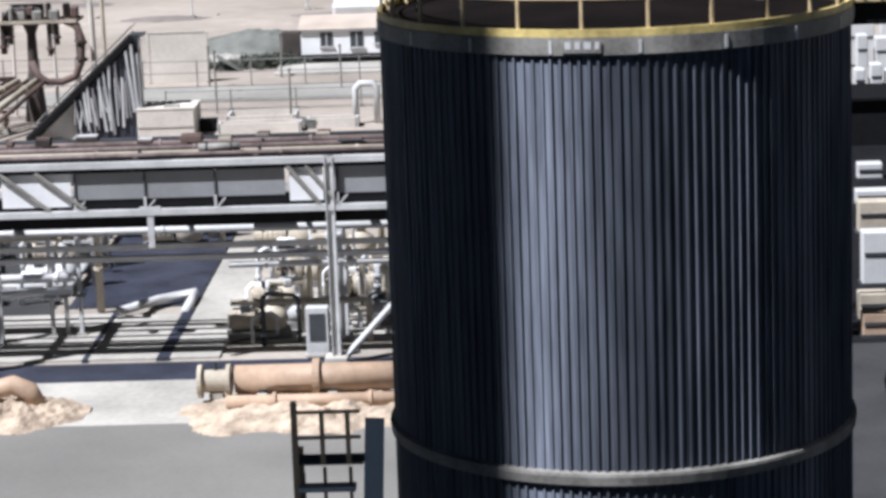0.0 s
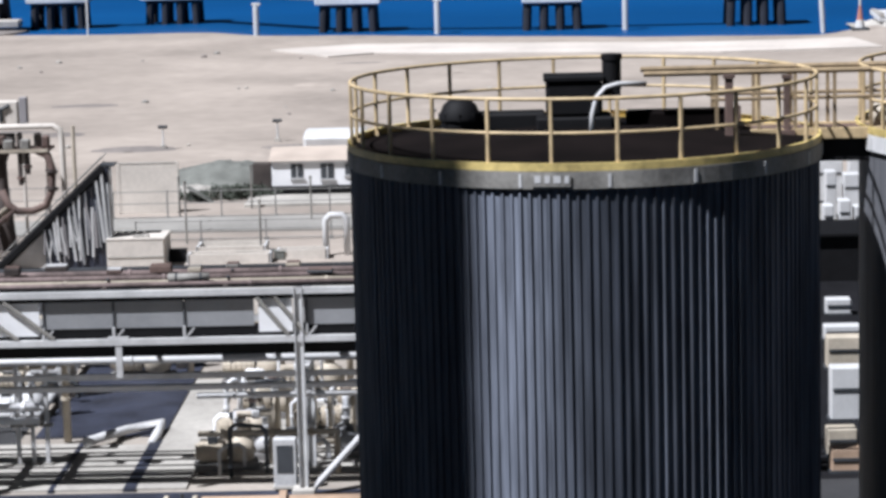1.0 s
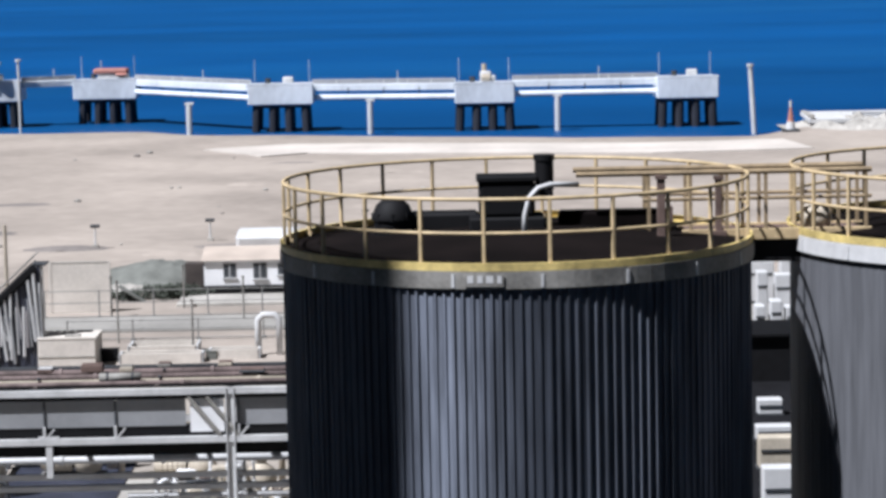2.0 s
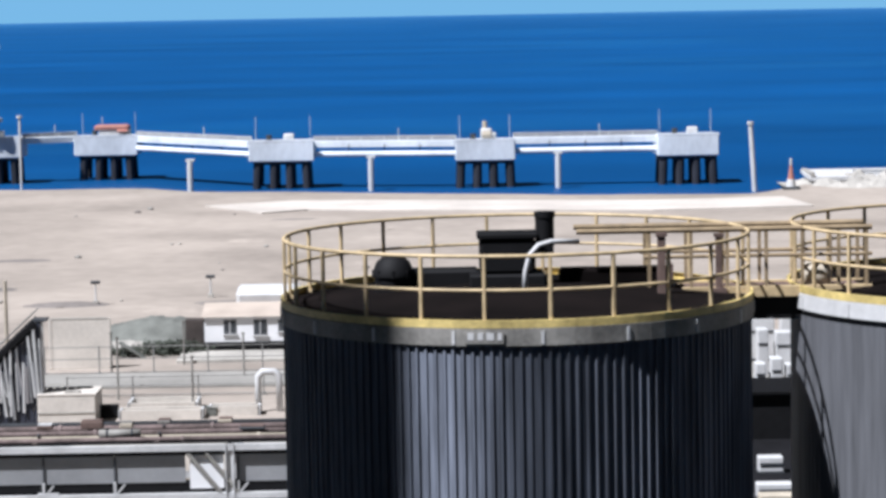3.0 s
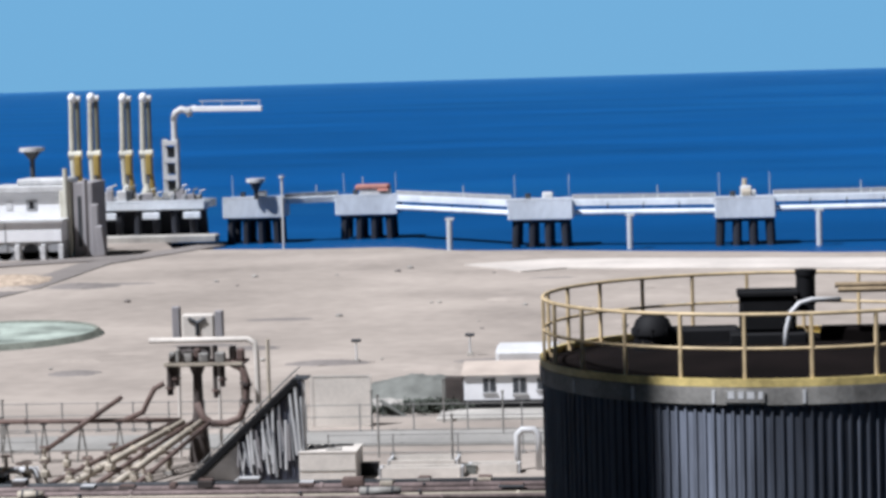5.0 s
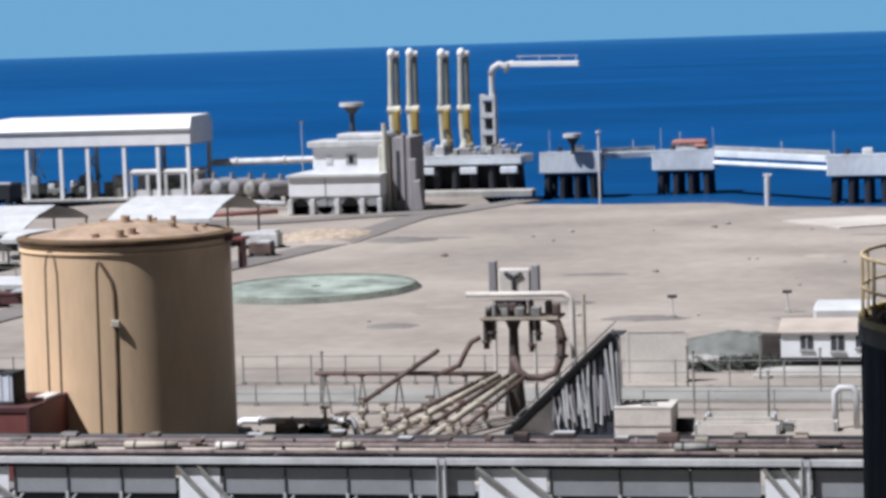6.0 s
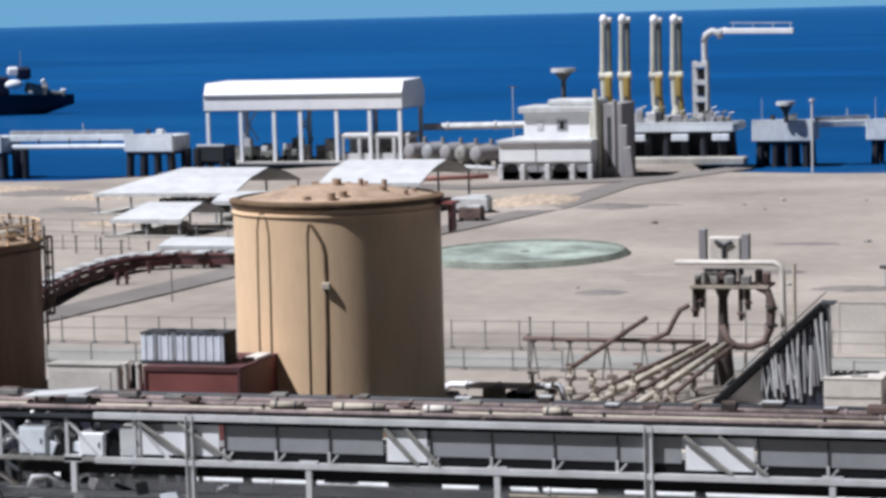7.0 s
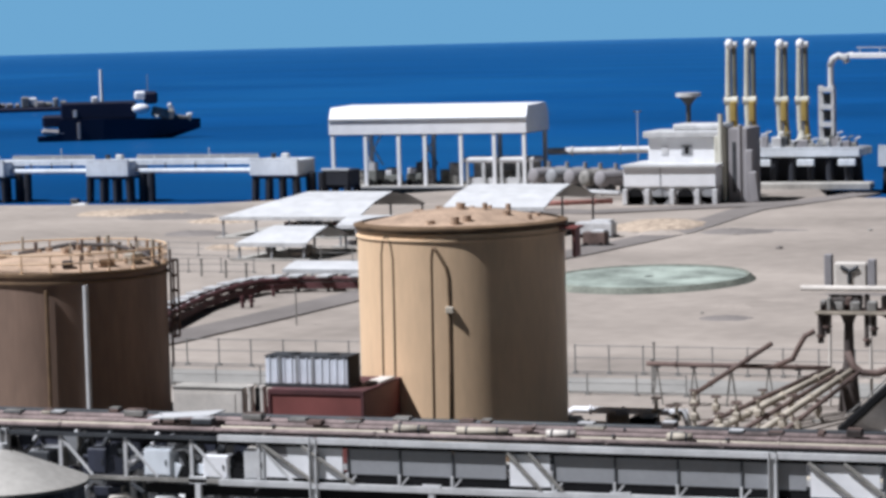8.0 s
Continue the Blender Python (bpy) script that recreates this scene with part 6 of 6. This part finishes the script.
def loading_arm(x, y, h, lean, sleeve):
    t = thing("marine_loader", (x, y, 5.9), "tall pale marine loading arm with ochre joints", "marine loader", "marine loaders")
    part("base", lathe(B(), [(1.3, 0), (1.15, 0.7), (0.65, 1.9), (0.5, 2.8)], 16), M_ARM, t, smooth=True)
    part("pedestal", rod(B(), (-0.2, 0, 2.6), (-0.35, 0, h * 0.46), 0.48, 14), M_ARM, t)
    part("inboard_arm", rod(B(), (-0.4, 0, h * 0.42), (-0.4 + lean, 0, h), 0.46, 12, 0.40), M_ARM, t)
    part("outboard_arm", rod(B(), (0.55, 0.3, h * 0.40), (0.40 + lean, 0.3, h * 0.98), 0.42, 12), M_OUTER, t, "grey-green outer pipe")
    bm = B()
    bmesh.ops.create_uvsphere(bm, u_segments=14, v_segments=8, radius=0.66, matrix=Matrix.Translation((-0.25 + lean, 0, h)) @ Matrix.Diagonal((1, 1, 1.2, 1)))
    part("apex_joint", bm, M_FRESH, t, smooth=True)
    part("sheave", rod(B(), (0.2 + lean, 0.1, h - 0.1), (0.95 + lean, 0.1, h - 0.1), 0.45, 12), M_PALE, t)
    part("counterweight", box(B(), (0.55, -0.3, h * 0.36), (0.95, 1.1, 3.2), bevel=0.2), M_OCHRE, t, "ochre counterweight")
    part("swivel", rod(B(), (-0.9, 0, h * 0.46), (1.1, 0, h * 0.46), 0.65, 12), M_ARM, t)
    part("strut", rod(B(), (1.1, 0, 0.4), (0.6, -0.2, h * 0.33), 0.40, 8), sleeve, t)
    part("hand_rail", run(B(), [(-1.6, -0.6, 0), (-1.6, -0.6, 1.2), (1.6, -0.6, 1.2), (1.6, -0.6, 0)], 0.07, 6), M_PALE, t)


for x, h, s in ((-93.2, 15.9, M_OCHRE), (-90.3, 15.9, M_OCHRE), (-85.4, 15.7, M_OCHRE), (-82.3, 15.7, M_OCHRE)):
    loading_arm(x, 386.5, h, 0.15, s)
t = jetty_block("arm_foundation", (-92.5, 389.0, 0), 5.6, 10, 3.0, 5.9, "concrete footing under the loading arms", [(-2, -3), (2, -3), (-2, 3), (2, 3)])


rnd = random.Random(19)
for k in range(16):
    x = -88.6 + 0.95 * k
    w, h = rnd.uniform(0.6, 1.8), rnd.uniform(0.5, 2.0)
    t = thing("deck_unit", (x, 385.2 + rnd.uniform(-0.4, 0.8), 5.9), "grey deck machinery on the loading platform", "machine", "deck machinery")
    part("housing", box(B(), (0, 0, h / 2), (w, 1.0, h), bevel=0.15), rnd.choice((M_RIMGREY, M_LILAC, M_GREY, M_STEEL, M_PALE)), t)
    part("pipe", run(B(), [(w * 0.3, 0, h - 0.1), (w * 0.3, 0, h + 0.5), (w * 0.3 + 0.7, 0, h + 0.7)], 0.13, 6), rnd.choice((M_PALE, M_OUTER, M_ARM)), t)


def gangway_tower():
    t = thing("gangway_tower", (-78.4, 386.5, 5.9), "pale lattice gangway tower with a boom", "tower")
    for x in (-0.95, 0.95):
        for y in (-0.8, 0.8):
            part("leg", box(B(), (x, y, 4.7), (0.42, 0.3, 9.4)), M_PALE, t)
    for z in (1.2, 3.6, 6.2, 8.8):
        part("landing", box(B(), (0, 0, z), (2.3, 2.0, 0.7)), M_PALE, t)
    for z in (2.3, 4.9, 7.4):
        part("infill", box(B(), (0, 0.5, z), (1.4, 0.2, 1.6)), M_STEEL, t)
    part("mast", rod(B(), (0.6, 0, 9.0), (0.6, 0, 12.4), 0.45, 10), M_PALE, t)
    part("slewing_ring", run(B(), [(0.5, 0, 12.2), (0.9, 0, 13.3), (1.8, 0, 13.8), (2.8, 0, 13.5), (3.1, 0, 12.7)], 0.5, 8), M_PALE, t, smooth=True)
    part("boom", box(B(), (8.8, 0, 13.7), (10.6, 1.0, 0.8), bevel=0.1, ry=1), M_FRESH, t, "white boom")
    part("boom_rail", box(B(), (9.2, 0, 14.9), (9.4, 0.12, 0.14), ry=1), M_PALE, t)
    for x in (5, 8, 11, 13.6):
        part("rail_post", box(B(), (x, 0, 14.4), (0.12, 0.12, 1.1)), M_PALE, t)
    part("boom_stay", rod(B(), (1.6, 0, 13.5), (4.0, 0, 14.1), 0.3, 8), M_PALE, t)


gangway_tower()

# ---- the finger pier ----
BLK = [(-66.6, 392, 9.2, 5.9, 2.9), (-49.9, 397, 9.6, 5.6, 2.7), (-21.8, 371, 9.3, 5.7, 2.9), (7.0, 366, 8.4, 5.6, 2.8), (35.3, 365.5, 8.6, 5.9, 3.0)]
for i, (x, y, w, z1, z0) in enumerate(BLK):
    t = jetty_block("mooring_dolphin", (x, y, 0), w, 7, z0, z1, "pale concrete mooring dolphin on dark piles", P6)
    part("bollard", rod(B(), (-w * 0.2, -1, z1), (-w * 0.2, -1, z1 + 0.9), 0.4, 12), M_STEEL, t)
    part("hook_stand", box(B(), (w * 0.1, 0, z1 + 0.5), (1.5, 1.2, 1.0), bevel=0.15), M_PALE, t)
    for sx in (-0.42, 0.42):
        part("light_pole", rod(B(), (w * sx, 1.5, z1), (w * sx, 1.5, z1 + 3.4), 0.045, 6), M_PALE, t)
for dx, z1 in ((-50.2, 5.6),):
    t = thing("red_hut", (-48.7, 396, 5.6), "faded red roofed hut on the mooring dolphin", "hut")
    part("wall", box(B(), (0, 0, 0.5), (4.6, 3.2, 1.0)), M_PALE, t)
    part("roof", box(B(), (-0.4, 0, 1.3), (5.2, 3.6, 0.8), bevel=0.25), M_RED, t, "faded red roof")
    part("awning", box(B(), (1.3, -2.0, 0.9), (1.6, 0.9, 0.12), rx=20), M_RED, t, "faded red awning")
    part("door", box(B(), (1.4, -1.64, 0.5), (0.9, 0.06, 1.0)), M_GREY, t)
    part("mast", rod(B(), (-2.0, 0.6, 1.6), (-2.0, 0.6, 2.9), 0.08, 6), M_PALE, t)
t = thing("crane_hut", (6.6, 366, 5.6), "small pale winch on the mooring dolphin", "winch")
part("body", box(B(), (0.6, 0, 0.8), (1.6, 1.4, 1.6), bevel=0.2), M_PALE, t)
part("drum", rod(B(), (0, -0.9, 0.7), (1.2, -0.9, 0.7), 0.5, 12), M_CREAM, t)
part("mast", rod(B(), (0.4, 0, 1.4), (0.4, 0, 2.6), 0.35, 10), M_CREAM, t)


def span(x0, y0, x1, y1, z, low):
    """A railed box girder bridge with a pipe slung below it."""
    t = thing("pier_bridge", (0, 0, 0), "pale steel footbridge span between the dolphins", "bridge", "pier spans")
    a, b = Vector((x0, y0, z)), Vector((x1, y1, z))
    d = (b - a).normalized()
    L = (b - a).length
    ang = math.degrees(math.atan2(d.y, d.x))
    m = (a + b) / 2
    part("girder", box(B(), m + Vector((0, 0, -0.35)), (L, 1.6, 0.9), rz=ang, bevel=0.05), M_PIER, t)
    part("handrail", box(B(), m + Vector((0, 0, 0.75)), (L, 0.12, 0.1), rz=ang), M_PALE, t)
    part("screen", box(B(), m + Vector((0, 0, 0.42)), (L, 0.06, 0.5), rz=ang), M_GREY, t, "grey mesh screen")
    n = max(3, int(L / 3))
    for i in range(n + 1):
        p = a + d * L * i / n
        part("rail_post", box(B(), p + Vector((0, 0, 0.3)), (0.12, 0.12, 1.0)), M_PALE, t)
    if low:
        part("slung_pipe", rod(B(), a + Vector((0, -1, -1.75)), b + Vector((0, -1, -1.75)), 0.42, 10), M_PIER, t, "pale slung pipe")
        for f in (0.25, 0.5, 0.75):
            p = a + d * L * f
            part("hanger", box(B(), p + Vector((0, -0.7, -1.1)), (0.14, 0.3, 1.4)), M_PILE, t)
    lp = m + d * L * 0.1
    part("lamp", rod(B(), lp + Vector((0, 0, 0)), lp + Vector((0, 0, 1.9)), 0.09, 6), M_PALE, t)


span(-62.2, 392.3, -54.6, 396, 5.6, False)
span(-45.3, 395, -26.3, 372.5, 5.5, True)
span(-17.3, 370.2, 2.9, 366.2, 5.5, True)
span(11.0, 366, 31.2, 365.6, 5.7, True)
for x, y, z1 in ((-34.3, 362.5, 3.6), (-9.0, 361, 3.7), (17.0, 360, 3.9)):
    t = thing("pipe_stand", (x, y, -1.6), "white upright stand under the slung pipe", "stand", "pier stands")
    part("shaft", rod(B(), (0, 0, -1), (0, 0, z1 + 1.6), 0.42, 10), M_WHITE, t)
    part("head", box(B(), (0, 0.5, z1 + 1.6), (1.2, 1.6, 0.3)), M_PALE, t)
t = thing("beacon_pole", (42.4, 346, -1.2), "tall white beacon pole at the shoreline", "pole")
part("shaft", rod(B(), (0.2, 0, -1), (-0.4, 0, 9.3), 0.36, 10, 0.3), M_WHITE, t)
part("cap", rod(B(), (-0.4, 0, 9.2), (-0.4, 0, 9.6), 0.45, 10), M_PALE, t)
t = thing("beacon_pole", (-59.0, 369.5, -0.4), "white pole beside the first dolphin", "pole")
part("shaft", rod(B(), (0, 0, -1), (0, 0, 10.2), 0.17, 10), M_WHITE, t)
part("cap", rod(B(), (0, 0, 10.1), (0, 0, 10.4), 0.42, 10), M_PALE, t)

# west arm of the pier
for x, w in ((-190.5, 7.6), (-161.7, 8.2), (-213.0, 8.0)):
    t = jetty_block("mooring_dolphin", (x, 373, 0), w, 7, 3.2, 5.7, "pale concrete mooring dolphin on dark piles", P6)
    part("bollard", rod(B(), (-1, -1, 5.7), (-1, -1, 6.6), 0.4, 12), M_STEEL, t)
    part("hook_stand", box(B(), (0.6, 0, 6.1), (1.2, 1, 0.9), bevel=0.15), M_PALE, t)
    part("side_leg", rod(B(), (w * 0.66, -1, -4), (w * 0.66, -1, 3.6), 0.65, 10), M_PILE, t)
    part("side_leg", rod(B(), (w * 0.86, -1, -4), (w * 0.86, -1, 3.6), 0.65, 10), M_PILE, t)
span(-209.2, 373, -194.5, 373, 5.7, True)
span(-186.8, 373, -165.8, 373, 5.7, True)
t = jetty_block("shore_block", (-153.9, 378, 0), 4.6, 5, 1.2, 3.7, "dark blockwork footing at the shore", [(-2, -2), (2, -2), (-2, 2), (2, 2)], M_PILE)

# breakwater and marker at the east end
rubble("breakwater", (60, 346, -0.6), 13, 12, 2.4, M_CONC, "pale rock breakwater at the water's edge", 31.0, "breakwater")
t = thing("shore_ramp", (57.5, 347.5, 0), "white concrete landing ramp on the breakwater", "ramp")
part("slab", box(B(), (0, 0, 1.0), (16, 9, 0.5), rx=3), M_WHITE, t)
part("kerb", box(B(), (-7.6, 0, 1.4), (0.5, 9, 0.5)), M_CONC, t)
part("edge_beam", box(B(), (3.5, -2.5, 1.5), (11, 0.4, 0.4), rz=-16), M_GREY, t)
t = thing("channel_marker", (46.0, 336, 0), "red and white channel marker on the shore", "marker")
part("body", rod(B(), (0, 0, 0), (0, 0, 1.3), 0.7, 12, 0.5), M_WHITE, t)
part("lattice", rod(B(), (0, 0, 1.2), (0, 0, 3.2), 0.45, 8, 0.15), M_RED, t)
part("lamp", rod(B(), (0, 0, 3.1), (0, 0, 4.0), 0.16, 8), M_PALE, t)
part("base", box(B(), (0, 0, 0.0), (2.2, 2, 0.7), bevel=0.1), M_STEEL, t)
strip("ground_shell_bank", [(-25, 318), (-17, 323), (-8, 321), (8, 317), (26, 313), (44, 315)], 15, 0.17, M_SHELL, "pale shell bank along the upper beach", "sand")


# ---- ship at anchor ----
def ship():
    t = thing("support_ship", (-313.8, 603.5, -1.0), "black hulled support ship with white bridge and mast", "ship", rz=27)
    secs = [(-15.0, 4.0, 0.3, 1.3), (-9.6, 4.6, 0, 1.4), (-9.4, 4.8, 0, 5.6), (2, 5.2, 0, 5.6), (11, 4.8, 0, 5.2), (17, 3.4, 0.5, 5.0), (22, 1.9, 2.0, 5.0), (27, 0.2, 3.6, 4.9)]
    bm = B()
    rows = []
    for x, w, zb, zt in secs:
        rows.append([bm.verts.new(p) for p in ((x, -w, zt), (x, -w * 0.92, zb), (x, 0, zb - 1.2), (x, w * 0.92, zb), (x, w, zt))])
    for a, b in zip(rows, rows[1:]):
        for i in range(5):
            j = (i + 1) % 5
            bm.faces.new((a[i], a[j], b[j], b[i]))
    bm.faces.new(rows[0])
    bm.faces.new(rows[-1])
    part("hull", bm, M_HULL, t, "navy black hull")
    part("deckhouse", box(B(), (0.8, 0, 7.6), (19.4, 8, 4.6), bevel=0.4), M_HULL, t)
    part("aft_deck", box(B(), (-10.5, 0, 5.2), (6.4, 7.4, 3.0), bevel=0.5), M_HULL, t)
    part("stern_awning", box(B(), (-9.0, -0.4, 2.2), (10.0, 8.4, 1.5), bevel=0.6, ry=5), M_LILAC, t, "grey stern awning")
    part("side_ladder", box(B(), (-4.3, -5.1, 2.6), (0.8, 0.5, 4.2), bevel=0.1), M_LILAC, t)
    part("side_door", box(B(), (-5.2, -4.2, 7.0), (0.9, 0.3, 1.8), bevel=0.05), M_PALE, t)
    part("mast", rod(B(), (1.7, 0, 9.6), (1.7, 0, 18.2), 0.50, 10, 0.42), M_FRESH, t, "white mast")
    part("winch_house", box(B(), (-0.1, 0, 10.4), (1.7, 2.4, 1.7), bevel=0.3), M_FRESH, t)
    b = part("bridge", box(B(), (11.6, 0, 11.2), (3.0, 6, 2.2), bevel=0.5), M_FRESH, t, "white bridge")
    part("window", box(B(), (13.2, 0, 11.4), (0.3, 5, 0.8)), M_BLACK, b)
    part("wheelhouse", box(B(), (14.3, 0, 10.6), (3.6, 6, 3.2), bevel=0.6), M_HULL, t)
    bm = B()
    bmesh.ops.create_uvsphere(bm, u_segments=16, v_segments=10, radius=1.0, matrix=Matrix.Translation((11.7, -4.4, 7.8)) @ Matrix.Diagonal((2.3, 1.4, 1.35, 1)))
    part("rescue_boat", bm, M_FRESH, t, "white rescue boat", smooth=True)
    part("whip_mast", rod(B(), (13.6, 0, 12), (13.6, 0, 16.6), 0.13, 6), M_GREY, t)
    part("foredeck_house", box(B(), (17.4, 0, 6.4), (6.0, 5.0, 2.6), bevel=0.3, ry=14), M_RIMGREY, t, "grey foredeck house")
    part("foredeck_house", box(B(), (22.2, 0, 5.2), (5.0, 2.6, 1.2), bevel=0.2, ry=9), M_RIMGREY, t)
    part("davit", box(B(), (19.4, -1.0, 8.0), (1.3, 0.6, 2.0), bevel=0.2, ry=-28), M_FRESH, t)
    part("windlass", box(B(), (24.2, 0, 5.9), (1.6, 1.4, 0.9), bevel=0.25), M_FRESH, t)
    part("deck_locker", box(B(), (15.6, -4.2, 5.7), (1.4, 0.8, 0.8), bevel=0.2), M_PALE, t)


def barge():
    t = thing("cargo_barge", (-476.0, 848.6, -1.0), "low dark barge far out with pale deck cargo", "barge", rz=29)
    bm = box(B(), (0, 0, 0.7), (46, 11, 1.8), bevel=0.5)
    part("hull", bm, M_HULL, t, "dark low hull")
    rnd = random.Random(6)
    for k in range(15):
        w, h = rnd.uniform(1.6, 4.2), rnd.uniform(1.4, 4.4)
        part("deck_cargo", box(B(), (-20 + 2.8 * k, rnd.uniform(-2, 2), 1.6 + h / 2), (w, 5, h), bevel=0.4), rnd.choice((M_FRESH, M_GREY, M_LILAC, M_STEEL, M_RIMGREY)), t)


barge()
ship()
t = thing("work_boat", (-186.5, 352.5, -0.6), "small white work boat at the shore", "boat")
part("hull", box(B(), (0, 0, 0.4), (2.6, 1.4, 0.9), bevel=0.3), M_WHITE, t)
part("cabin", box(B(), (-0.8, 0, 1.1), (1.2, 1.1, 0.8), bevel=0.1), M_STEEL, t)
